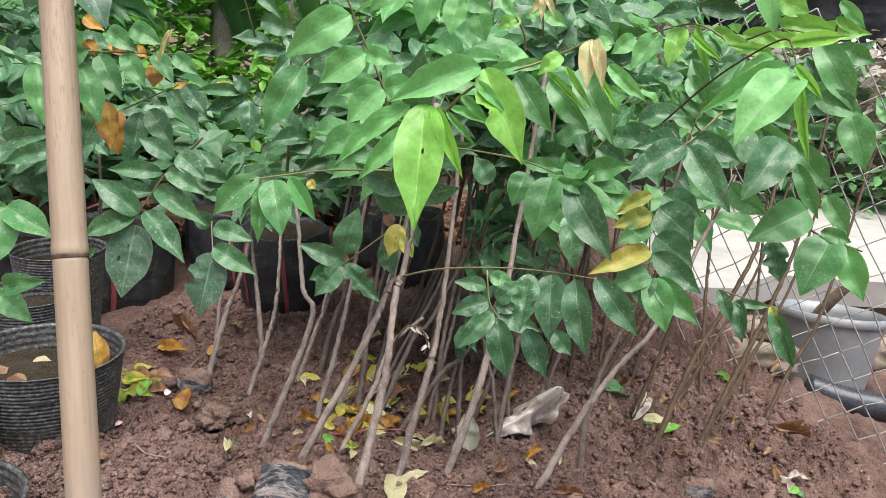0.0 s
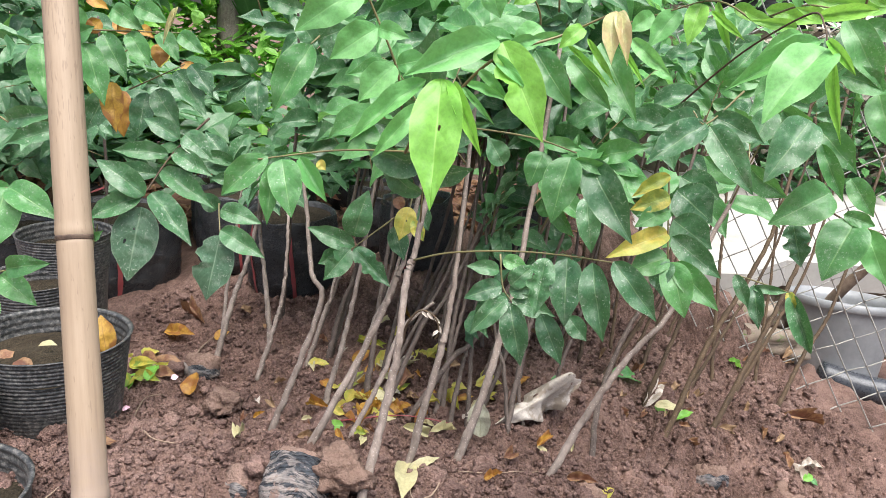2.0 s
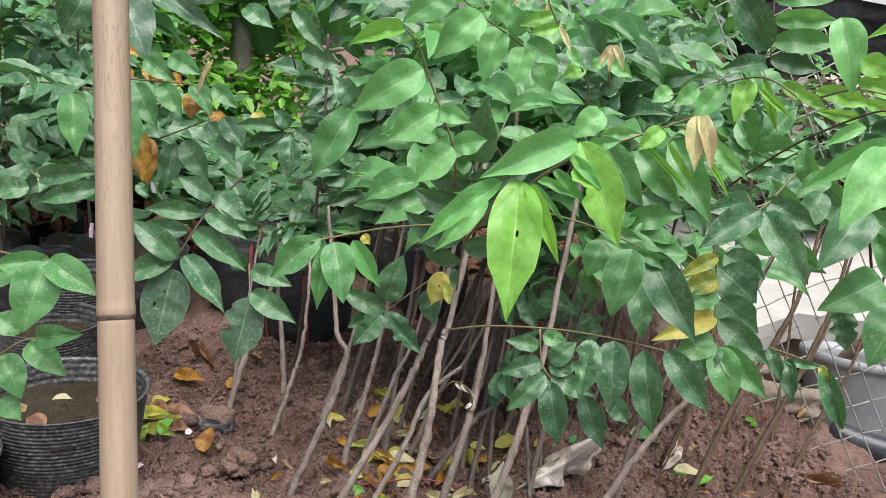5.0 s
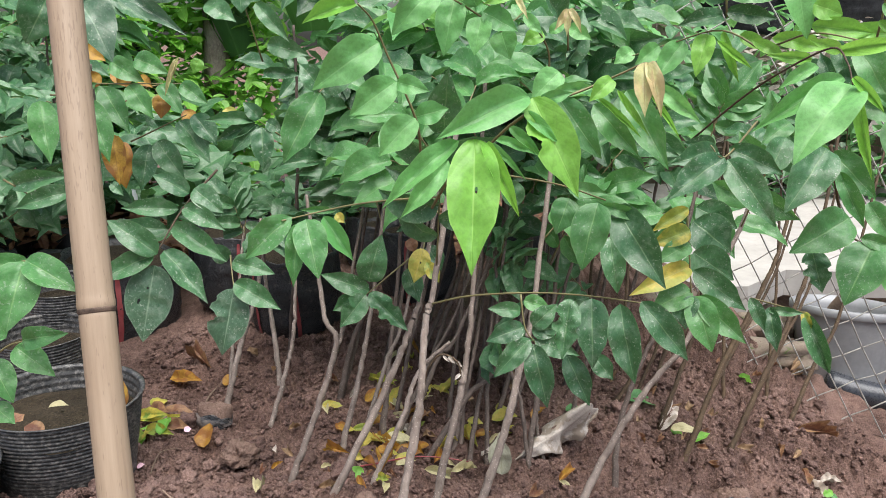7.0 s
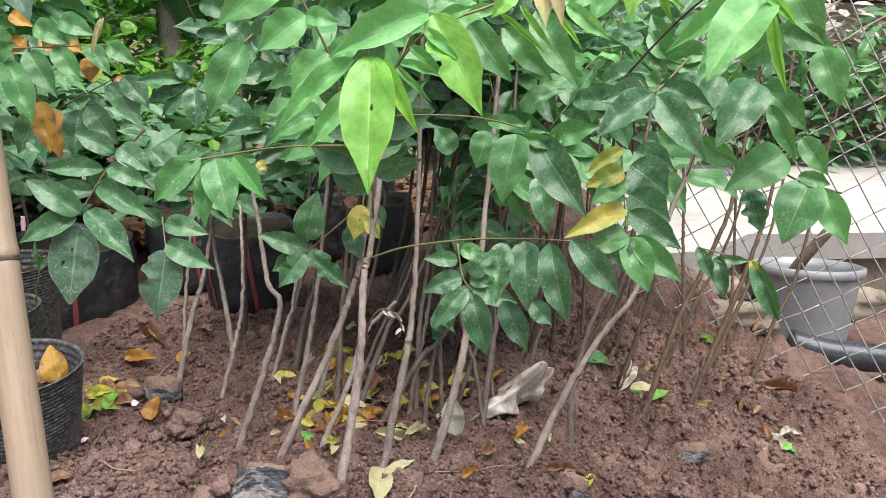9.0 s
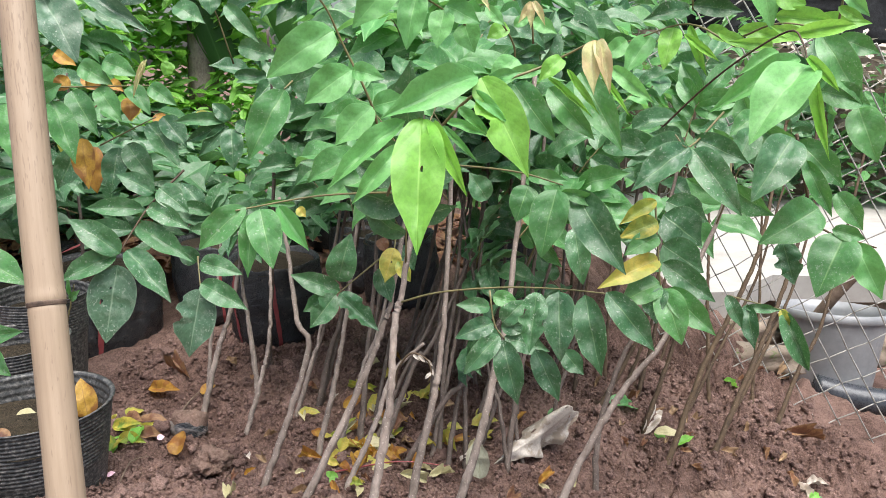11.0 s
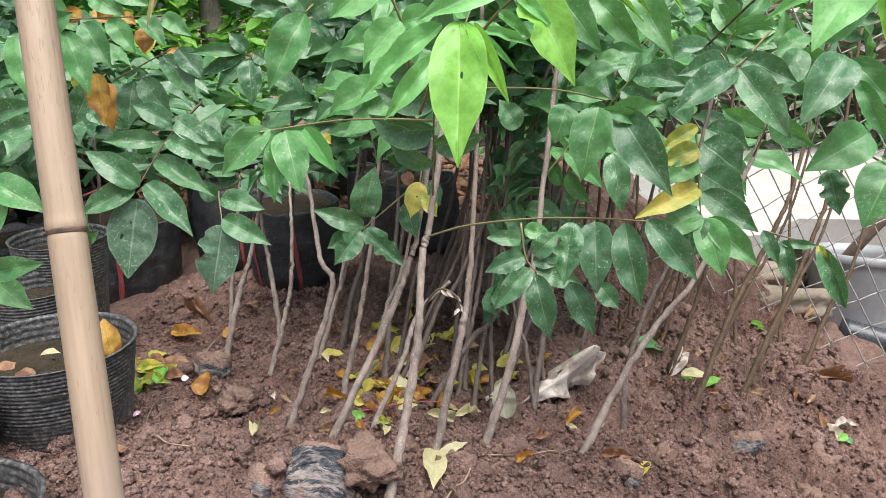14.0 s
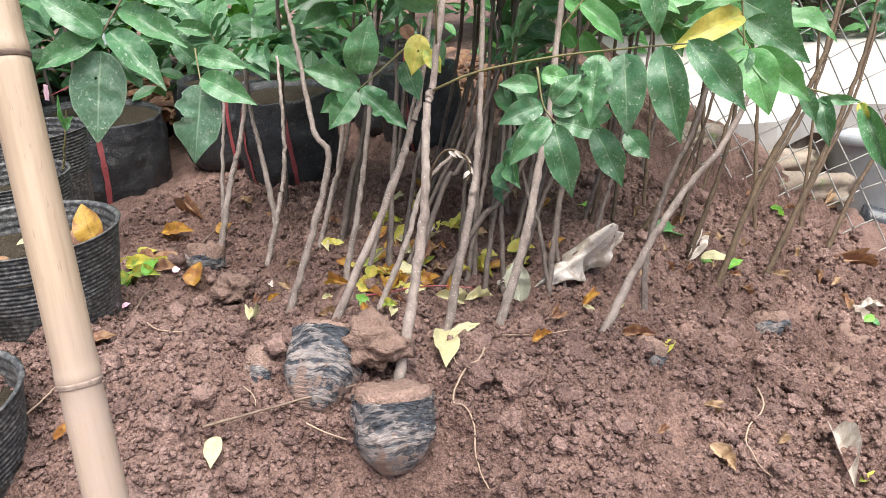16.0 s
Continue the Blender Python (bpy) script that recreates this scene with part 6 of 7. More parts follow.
leaflet(rib, (-0.032, 0.622, 0.604), (-0.034, 0.568, 0.509), 0.040, "lime", (-0.07, -0.98, 0.40), 8)
leaflet(rib, (-0.045, 0.626, 0.602), (-0.104, 0.604, 0.551), 0.018, "soft", (-0.14, -0.98, 0.44), 0)
leaflet(rib, (-0.053, 0.702, 0.574), (-0.095, 0.680, 0.525), 0.019, "soft", (0.21, -0.98, 0.33), 0)
leaflet(rib, (-0.024, 0.628, 0.599), (0.003, 0.600, 0.547), 0.012, "lime", (-0.02, -0.98, 0.21), 4)
rib = stalk(STEMS["H"], ((-0.037, 0.719, 0.549), (-0.018, 0.686, 0.590), (0.013, 0.652, 0.623), (0.063, 0.677, 0.641), (0.087, 0.669, 0.653), (0.105, 0.661, 0.663)), 0.0013)
leaflet(rib, (0.012, 0.656, 0.635), (-0.063, 0.616, 0.604), 0.027, "soft", (-0.04, -0.99, 0.33), 3)
leaflet(rib, (0.015, 0.657, 0.634), (0.053, 0.630, 0.557), 0.036, "lime", (-0.05, -0.98, 0.31), 10)
leaflet(rib, (0.008, 0.650, 0.623), (0.036, 0.641, 0.599), 0.010, "soft", (0.01, -0.99, 0.25), 6)
leaflet(rib, (-0.003, 0.655, 0.610), (0.023, 0.643, 0.589), 0.009, "soft", (0.00, -0.99, 0.25), 6)
leaflet(rib, (-0.013, 0.691, 0.596), (0.026, 0.679, 0.583), 0.009, "soft", (0.07, -0.99, 0.42), 0)
leaflet(rib, (-0.016, 0.681, 0.593), (0.014, 0.664, 0.564), 0.006, "soft", (-0.17, -0.98, 0.36), 6)
leaflet(rib, (0.021, 0.656, 0.631), (0.047, 0.651, 0.639), 0.011, "soft", (-0.14, -0.99, 0.18), 1)
leaflet(rib, (0.048, 0.725, 0.627), (0.084, 0.701, 0.578), 0.028, "mid", (-0.27, -0.98, 0.20), 6)
leaflet(rib, (0.081, 0.739, 0.623), (0.123, 0.723, 0.577), 0.025, "mid", (-0.30, -0.97, 0.29), 0)
leaflet(rib, (0.106, 0.719, 0.637), (0.139, 0.681, 0.572), 0.028, "mid", (-0.32, -0.96, 0.27), 0)
leaflet(rib, (0.071, 0.676, 0.634), (0.108, 0.663, 0.602), 0.006, "lime", (-0.16, -0.97, 0.29), 3)
leaflet(rib, (0.085, 0.663, 0.641), (0.111, 0.649, 0.605), 0.006, "lime", (-0.24, -0.97, 0.28), 2)
leaflet(rib, (0.132, 0.713, 0.642), (0.166, 0.689, 0.612), 0.014, "soft", (-0.32, -0.95, 0.10), 0)
leaflet(rib, (0.110, 0.653, 0.639), (0.131, 0.630, 0.605), 0.005, "lime", (-0.14, -0.96, 0.08), 3)
leaflet(rib, (0.082, 0.671, 0.649), (0.062, 0.661, 0.631), 0.015, "lime", (-0.16, -0.98, 0.23), 1)
leaflet(rib, (0.105, 0.661, 0.663), (0.102, 0.633, 0.622), 0.015, "bronze", (-0.32, -0.97, 0.06), 3)
leaflet(rib, (0.108, 0.661, 0.663), (0.115, 0.634, 0.622), 0.012, "bronze", (-0.09, -0.96, 0.13), 1)
leaflet(rib, (0.042, 0.722, 0.635), (0.078, 0.719, 0.640), 0.012, "soft", (-0.03, -0.98, 0.14), 0)
leaflet(rib, (0.061, 0.836, 0.648), (0.032, 0.822, 0.619), 0.028, "soft", (-0.14, -0.99, 0.21), 6)
rib = stalk(STEMS["H"], ((-0.083, 0.842, 0.552), (-0.088, 0.811, 0.600), (-0.116, 0.803, 0.663), (-0.129, 0.789, 0.695), (-0.141, 0.771, 0.710)), 0.0013)
leaflet(rib, (-0.144, 0.776, 0.710), (-0.191, 0.756, 0.691), 0.017, "lime", (0.02, -0.99, 0.28), 4)
leaflet(rib, (-0.125, 0.809, 0.675), (-0.189, 0.786, 0.629), 0.039, "soft", (0.19, -0.99, 0.26), 6)
leaflet(rib, (-0.107, 0.803, 0.637), (-0.153, 0.784, 0.604), 0.033, "soft", (0.02, -0.99, 0.15), 3)
leaflet(rib, (-0.106, 0.796, 0.637), (-0.073, 0.784, 0.629), 0.019, "soft", (0.23, -1.00, 0.14), 6)
leaflet(rib, (-0.088, 0.809, 0.600), (-0.124, 0.789, 0.563), 0.032, "soft", (-0.06, -0.99, 0.32), 3)
leaflet(rib, (-0.089, 0.829, 0.599), (-0.054, 0.825, 0.609), 0.025, "soft", (0.18, -1.00, 0.28), 3)
rib = stalk(STEMS["H"], ((0.018, 1.022, 0.685), (-0.027, 1.006, 0.713), (-0.073, 0.981, 0.738), (-0.122, 0.946, 0.771)), 0.0013)
leaflet(rib, (-0.121, 0.944, 0.774), (-0.090, 0.932, 0.751), 0.021, "soft", (0.09, -0.99, 0.21), 0)
leaflet(rib, (-0.107, 0.950, 0.759), (-0.161, 0.932, 0.719), 0.036, "soft", (0.08, -0.99, 0.11), 6)
leaflet(rib, (-0.072, 0.979, 0.740), (-0.124, 0.955, 0.682), 0.040, "soft", (-0.02, -1.00, 0.07), 6)
leaflet(rib, (-0.049, 1.010, 0.727), (-0.062, 0.987, 0.658), 0.036, "soft", (-0.04, -1.00, 0.23), 6)
leaflet(rib, (-0.022, 1.002, 0.718), (-0.041, 1.001, 0.756), 0.027, "soft", (0.06, -1.00, 0.02), 6)
leaflet(rib, (-0.015, 1.002, 0.706), (-0.024, 0.981, 0.660), 0.031, "soft", (-0.13, -1.00, 0.03), 6)
leaflet(rib, (0.010, 1.022, 0.691), (0.023, 1.006, 0.655), 0.034, "soft", (-0.21, -1.00, 0.09), 6)
leaflet(rib, (-0.014, 1.004, 0.712), (0.029, 0.988, 0.689), 0.029, "soft", (-0.08, -1.00, 0.25), 0)
leaflet(rib, (-0.057, 1.026, 0.737), (-0.029, 1.023, 0.762), 0.026, "soft", (-0.11, -1.00, 0.10), 6)
rib = stalk(STEMS["H"], ((0.080, 1.063, 0.636), (0.072, 1.050, 0.674), (0.022, 1.001, 0.735), (-0.009, 0.970, 0.784)), 0.0013)
leaflet(rib, (-0.032, 0.969, 0.796), (-0.043, 0.954, 0.764), 0.016, "bronze", (-0.18, -0.99, 0.20), 1)
leaflet(rib, (-0.009, 0.974, 0.786), (-0.039, 0.954, 0.749), 0.015, "bronze", (-0.14, -1.00, -0.03), 6)
leaflet(rib, (0.007, 1.010, 0.759), (0.007, 0.998, 0.719), 0.007, "bronze", (-0.02, -1.00, 0.12), 2)
leaflet(rib, (0.015, 1.001, 0.747), (-0.026, 0.986, 0.729), 0.017, "lime", (-0.13, -1.00, 0.03), 2)
leaflet(rib, (0.023, 0.998, 0.733), (-0.015, 0.988, 0.720), 0.014, "lime", (-0.23, -1.00, 0.07), 0)
leaflet(rib, (0.023, 0.995, 0.734), (0.040, 0.978, 0.703), 0.008, "bronze", (0.05, -1.00, 0.27), 2)
leaflet(rib, (0.037, 0.997, 0.710), (0.059, 0.982, 0.686), 0.015, "soft", (-0.03, -0.99, -0.04), 2)
leaflet(rib, (-0.008, 1.041, 0.815), (0.023, 1.017, 0.759), 0.051, "soft", (-0.05, -0.99, -0.04), 6)
leaflet(rib, (0.068, 1.051, 0.688), (0.040, 1.044, 0.673), 0.022, "lime", (-0.26, -0.99, 0.18), 1)
leaflet(rib, (0.075, 1.048, 0.689), (0.097, 1.048, 0.700), 0.016, "soft", (-0.30, -0.99, 0.24), 3)
rib = stalk(STEMS["K"], ((0.101, 1.049, 0.667), (0.095, 1.028, 0.718)), 0.0013)
leaflet(rib, (0.096, 1.033, 0.718), (0.078, 1.020, 0.691), 0.010, "bronze", (0.00, -0.99, 0.15), 0)
leaflet(rib, (0.095, 1.028, 0.718), (0.094, 1.018, 0.684), 0.010, "bronze", (-0.15, -0.99, 0.03), 0)
leaflet(rib, (0.097, 1.029, 0.718), (0.112, 1.017, 0.688), 0.009, "bronze", (0.00, -0.99, 0.16), 1)
leaflet(rib, (0.102, 1.071, 0.697), (0.133, 1.057, 0.680), 0.021, "soft", (-0.15, -0.99, 0.25), 0)
rib = stalk(STEMS["Q"], ((0.374, 1.070, 0.665), (0.328, 1.127, 0.696), (0.264, 1.153, 0.677), (0.191, 1.168, 0.651)), 0.0013)
leaflet(rib, (0.215, 1.170, 0.667), (0.187, 1.162, 0.647), 0.026, "soft", (-0.21, -0.98, 0.28), 0)
leaflet(rib, (0.247, 1.149, 0.674), (0.212, 1.139, 0.647), 0.027, "soft", (-0.11, -0.97, 0.03), 0)
leaflet(rib, (0.283, 1.154, 0.680), (0.241, 1.131, 0.625), 0.034, "soft", (-0.31, -0.96, 0.26), 0)
leaflet(rib, (0.306, 1.123, 0.691), (0.289, 1.101, 0.633), 0.030, "lime", (-0.34, -0.95, 0.15), 6)
leaflet(rib, (0.330, 1.130, 0.695), (0.354, 1.111, 0.625), 0.014, "lime", (-0.50, -0.94, 0.03), 0)
leaflet(rib, (0.319, 1.118, 0.682), (0.366, 1.101, 0.645), 0.011, "lime", (-0.51, -0.94, 0.23), 3)
leaflet(rib, (0.353, 1.126, 0.691), (0.391, 1.117, 0.673), 0.020, "lime", (-0.43, -0.93, 0.09), 6)
leaflet(rib, (0.350, 1.072, 0.683), (0.394, 1.061, 0.662), 0.017, "lime", (-0.47, -0.92, 0.32), 2)
leaflet(rib, (0.292, 1.149, 0.677), (0.316, 1.138, 0.654), 0.012, "lime", (-0.23, -0.95, 0.12), 0)
rib = stalk(STEMS["U"], ((0.257, 0.997, 0.557), (0.286, 0.93, 0.613), (0.304, 0.87, 0.648), (0.325, 0.806, 0.676), (0.318, 0.757, 0.664), (0.312, 0.729, 0.645)), 0.0012, "", TWIG)
leaflet(rib, (0.314, 0.751, 0.650), (0.226, 0.730, 0.600), 0.020, "soft", (-0.43, -0.91, 0.27), 3)
leaflet(rib, (0.312, 0.729, 0.644), (0.251, 0.690, 0.577), 0.045, "soft", (-0.61, -0.89, 0.37), 6)
leaflet(rib, (0.309, 0.725, 0.651), (0.332, 0.707, 0.622), 0.009, "lime", (-0.39, -0.87, 0.14), 4)
leaflet(rib, (0.320, 0.733, 0.638), (0.328, 0.700, 0.562), 0.011, "lime", (-0.66, -0.87, 0.15), 0)
leaflet(rib, (0.331, 0.803, 0.673), (0.382, 0.790, 0.682), 0.015, "lime", (-0.37, -0.88, 0.05), 4)
leaflet(rib, (0.341, 0.860, 0.657), (0.297, 0.850, 0.632), 0.014, "soft", (-0.48, -0.91, 0.35), 3)
leaflet(rib, (0.347, 0.889, 0.663), (0.294, 0.883, 0.667), 0.014, "lime", (-0.42, -0.91, 0.03), 6)
leaflet(rib, (0.378, 0.891, 0.673), (0.338, 0.882, 0.684), 0.015, "lime", (-0.43, -0.90, 0.10), 0)
rib = stalk(STEMS["V"], ((0.430, 0.919, 0.677), (0.422, 0.899, 0.727), (0.403, 0.888, 0.777)), 0.0013)
leaflet(rib, (0.401, 0.891, 0.779), (0.323, 0.867, 0.744), 0.019, "lime", (-0.58, -0.89, 0.09), 3)
leaflet(rib, (0.400, 0.882, 0.778), (0.405, 0.866, 0.727), 0.026, "soft", (-0.38, -0.88, -0.09), 6)
leaflet(rib, (0.417, 0.893, 0.723), (0.446, 0.883, 0.694), 0.015, "soft", (-0.36, -0.87, 0.00), 0)
leaflet(rib, (0.415, 0.892, 0.705), (0.441, 0.878, 0.688), 0.012, "lime", (-0.67, -0.87, -0.01), 2)
rib = stalk(STEMS["V"], ((0.333, 1.130, 0.714), (0.321, 1.124, 0.783), (0.315, 1.122, 0.828)), 0.0013)
leaflet(rib, (0.321, 1.131, 0.799), (0.415, 1.108, 0.816), 0.033, "mid", (-0.33, -0.93, 0.14), 0)
leaflet(rib, (0.329, 1.130, 0.744), (0.414, 1.112, 0.749), 0.033, "mid", (-0.36, -0.93, 0.16), 0)
leaflet(rib, (0.325, 1.129, 0.733), (0.251, 1.123, 0.826), 0.046, "dark", (-0.14, -0.95, -0.10), 0)
leaflet(rib, (0.331, 1.130, 0.722), (0.398, 1.115, 0.712), 0.026, "dark", (-0.24, -0.93, 0.02), 0)
leaflet(rib, (0.328, 1.132, 0.714), (0.261, 1.119, 0.700), 0.026, "dark", (-0.23, -0.95, 0.28), 1)
leaflet(rib, (0.333, 1.151, 0.774), (0.420, 1.140, 0.780), 0.029, "soft", (-0.41, -0.93, 0.03), 0)
leaflet(rib, (0.386, 1.067, 0.779), (0.404, 1.032, 0.685), 0.042, "soft", (-0.23, -0.91, 0.07), 6)
leaflet(rib, (0.315, 1.122, 0.813), (0.268, 1.125, 0.856), 0.035, "mid", (-0.23, -0.94, 0.10), 6)
leaflet(rib, (0.320, 1.125, 0.813), (0.356, 1.121, 0.859), 0.035, "soft", (-0.46, -0.93, -0.02), 0)
rib = stalk(STEMS["V"], ((0.381, 1.072, 0.677), (0.411, 1.024, 0.693), (0.457, 0.971, 0.681)), 0.0013)
leaflet(rib, (0.404, 1.027, 0.728), (0.438, 1.018, 0.715), 0.030, "lime", (-0.44, -0.90, 0.18), 6)
leaflet(rib, (0.406, 1.032, 0.703), (0.478, 1.015, 0.694), 0.028, "lime", (-0.32, -0.89, 0.00), 3)
leaflet(rib, (0.378, 1.077, 0.686), (0.452, 1.067, 0.672), 0.025, "lime", (-0.41, -0.91, 0.30), 0)
leaflet(rib, (0.449, 1.029, 0.694), (0.522, 1.014, 0.693), 0.024, "lime", (-0.38, -0.88, 0.19), 0)
leaflet(rib, (0.439, 0.975, 0.680), (0.482, 0.937, 0.596), 0.037, "mid", (-0.46, -0.87, 0.35), 0)
leaflet(rib, (0.460, 0.975, 0.674), (0.508, 0.963, 0.656), 0.025, "mid", (-0.58, -0.87, 0.27), 0)
rib = stalk(STEMS["R"], ((0.342, 1.002, 0.583), (0.277, 0.924, 0.548), (0.259, 0.926, 0.562)), 0.0013)
leaflet(rib, (0.275, 0.920, 0.548), (0.204, 0.896, 0.499), 0.037, "dark", (-0.38, -0.93, 0.41), 0)
leaflet(rib, (0.279, 0.919, 0.546), (0.327, 0.875, 0.475), 0.037, "dark", (-0.38, -0.91, 0.36), 6)
leaflet(rib, (0.277, 0.945, 0.551), (0.213, 0.926, 0.538), 0.032, "dark", (-0.20, -0.94, 0.31), 0)
leaflet(rib, (0.289, 0.946, 0.556), (0.349, 0.923, 0.528), 0.030, "dark", (-0.25, -0.91, 0.25), 0)
leaflet(rib, (0.283, 0.978, 0.552), (0.240, 0.969, 0.559), 0.026, "dark", (-0.33, -0.94, 0.18), 0)
leaflet(rib, (0.406, 1.049, 0.577), (0.364, 1.033, 0.549), 0.029, "mid", (-0.33, -0.91, 0.41), 6)
leaflet(rib, (0.392, 1.026, 0.560), (0.363, 1.000, 0.509), 0.035, "dark", (-0.30, -0.91, 0.15), 3)
rib = stalk(STEMS["V"], ((0.413, 0.947, 0.561), (0.455, 0.981, 0.473), (0.501, 1.023, 0.425), (0.574, 1.018, 0.401)), 0.0018)
leaflet(rib, (0.409, 0.949, 0.557), (0.351, 0.910, 0.484), 0.050, "dark", (-0.29, -0.89, 0.22), 6)
leaflet(rib, (0.416, 0.950, 0.553), (0.468, 0.928, 0.499), 0.036, "mid", (-0.50, -0.87, 0.37), 0)
leaflet(rib, (0.420, 0.936, 0.531), (0.453, 0.916, 0.465), 0.022, "mid", (-0.36, -0.86, 0.25), 0)
leaflet(rib, (0.467, 0.977, 0.464), (0.384, 0.952, 0.422), 0.052, "mid", (-0.38, -0.87, 0.19), 6)
leaflet(rib, (0.529, 1.019, 0.418), (0.486, 0.989, 0.339), 0.061, "mid", (-0.49, -0.83, 0.31), 6)
leaflet(rib, (0.546, 1.020, 0.407), (0.572, 0.984, 0.338), 0.039, "soft", (-0.56, -0.81, 0.42), 0)
leaflet(rib, (0.444, 1.015, 0.410), (0.458, 0.996, 0.354), 0.036, "dark", (-0.39, -0.86, 0.27), 5)
leaflet(rib, (0.494, 0.988, 0.482), (0.520, 0.963, 0.438), 0.028, "mid", (-0.65, -0.84, 0.50), 1)
leaflet(rib, (0.487, 0.956, 0.594), (0.507, 0.932, 0.529), 0.040, "mid", (-0.53, -0.85, 0.31), 6)
leaflet(rib, (0.440, 0.959, 0.612), (0.493, 0.940, 0.596), 0.031, "mid", (-0.58, -0.87, 0.31), 1)
leaflet(rib, (0.514, 1.025, 0.425), (0.554, 1.014, 0.414), 0.021, "mid", (-0.64, -0.84, 0.37), 1)
rib = stalk(STEMS["W2"], ((0.470, 1.244, 0.258), (0.581, 1.268, 0.223)), 0.0013)
leaflet(rib, (0.466, 1.239, 0.260), (0.491, 1.222, 0.207), 0.024, "dark", (-0.30, -0.86, 0.55), 0)
leaflet(rib, (0.504, 1.243, 0.243), (0.514, 1.215, 0.171), 0.029, "dark", (-0.53, -0.85, 0.44), 0)
leaflet(rib, (0.583, 1.272, 0.218), (0.624, 1.239, 0.122), 0.032, "dark", (-0.59, -0.83, 0.51), 4)
leaflet(rib, (0.578, 1.273, 0.224), (0.591, 1.260, 0.188), 0.018, "turning", (-0.38, -0.84, 0.44), 1)
leaflet(rib, (0.500, 1.242, 0.237), (0.559, 1.234, 0.235), 0.016, "dark", (-0.48, -0.85, 0.35), 0)
rib = stalk(STEMS["Q"], ((0.257, 0.980, 0.473), (0.256, 0.950, 0.422), (0.258, 0.929, 0.369)), 0.0013)
leaflet(rib, (0.257, 0.975, 0.473), (0.209, 0.963, 0.444), 0.020, "turning", (-0.27, -0.93, 0.39), 0)
leaflet(rib, (0.255, 0.954, 0.450), (0.205, 0.945, 0.431), 0.027, "turning", (-0.37, -0.93, 0.23), 6)
leaflet(rib, (0.255, 0.947, 0.433), (0.211, 0.935, 0.411), 0.027, "mid", (-0.37, -0.92, 0.48), 6)
leaflet(rib, (0.258, 0.946, 0.404), (0.176, 0.917, 0.373), 0.028, "yellow", (-0.11, -0.91, 0.43), 6)
leaflet(rib, (0.259, 0.934, 0.375), (0.207, 0.924, 0.351), 0.036, "mid", (-0.29, -0.90, 0.64), 6)
leaflet(rib, (0.260, 0.925, 0.371), (0.243, 0.910, 0.337), 0.021, "dark", (-0.24, -0.89, 0.50), 6)
leaflet(rib, (0.260, 0.925, 0.371), (0.279, 0.895, 0.308), 0.039, "mid", (-0.30, -0.88, 0.55), 6)
leaflet(rib, (0.265, 0.928, 0.370), (0.319, 0.893, 0.321), 0.033, "mid", (-0.48, -0.88, 0.52), 0)
leaflet(rib, (0.264, 0.949, 0.398), (0.325, 0.920, 0.355), 0.034, "dark", (-0.33, -0.89, 0.33), 0)
leaflet(rib, (0.273, 0.985, 0.412), (0.322, 0.962, 0.381), 0.048, "dark", (-0.38, -0.90, 0.35), 0)
leaflet(rib, (0.287, 1.039, 0.441), (0.337, 1.021, 0.402), 0.059, "dark", (-0.37, -0.91, 0.49), 0)
leaflet(rib, (0.295, 1.056, 0.457), (0.348, 1.036, 0.432), 0.044, "dark", (-0.41, -0.92, 0.36), 0)
leaflet(rib, (0.272, 0.987, 0.349), (0.268, 0.969, 0.308), 0.041, "dark", (-0.16, -0.89, 0.54), 0)
rib = stalk(STEMS["H"], ((-0.042, 1.000, 0.516), (0.019, 0.860, 0.532), (0.062, 0.780, 0.538), (0.096, 0.725, 0.535)), 0.0011)
leaflet(rib, (0.071, 0.784, 0.524), (0.058, 0.772, 0.489), 0.028, "mid", (-0.10, -0.96, 0.23), 6)
leaflet(rib, (0.097, 0.764, 0.524), (0.081, 0.742, 0.460), 0.037, "mid", (-0.30, -0.95, 0.44), 6)
leaflet(rib, (0.070, 0.787, 0.533), (0.110, 0.776, 0.530), 0.016, "mid", (-0.29, -0.96, 0.45), 0)
leaflet(rib, (0.115, 0.766, 0.522), (0.159, 0.719, 0.450), 0.038, "dark", (-0.39, -0.93, 0.33), 0)
leaflet(rib, (0.101, 0.763, 0.522), (0.145, 0.754, 0.510), 0.013, "mid", (-0.24, -0.95, 0.22), 0)
leaflet(rib, (0.135, 0.870, 0.461), (0.145, 0.852, 0.398), 0.028, "dark", (-0.18, -0.93, 0.43), 6)
leaflet(rib, (0.162, 0.896, 0.462), (0.136, 0.884, 0.423), 0.024, "dark", (-0.28, -0.94, 0.35), 1)
leaflet(rib, (0.044, 1.031, 0.462), (0.019, 1.034, 0.499), 0.032, "dark", (0.05, -0.98, 0.38), 0)
rib = stalk(STEMS["H"], ((-0.074, 1.029, 0.316), (-0.021, 0.984, 0.345), (0.057, 0.938, 0.367), (0.120, 0.890, 0.381), (0.170, 0.832, 0.394)), 0.0013)
leaflet(rib, (0.098, 0.892, 0.376), (0.087, 0.860, 0.310), 0.034, "dark", (-0.21, -0.92, 0.62), 5)
leaflet(rib, (0.125, 0.895, 0.376), (0.124, 0.856, 0.301), 0.039, "dark", (-0.21, -0.91, 0.61), 6)
leaflet(rib, (0.144, 0.831, 0.393), (0.162, 0.804, 0.307), 0.035, "dark", (-0.40, -0.89, 0.38), 0)
leaflet(rib, (0.167, 0.829, 0.397), (0.219, 0.806, 0.336), 0.032, "dark", (-0.28, -0.89, 0.57), 0)
leaflet(rib, (0.100, 0.904, 0.297), (0.129, 0.881, 0.238), 0.031, "dark", (-0.12, -0.89, 0.51), 0)
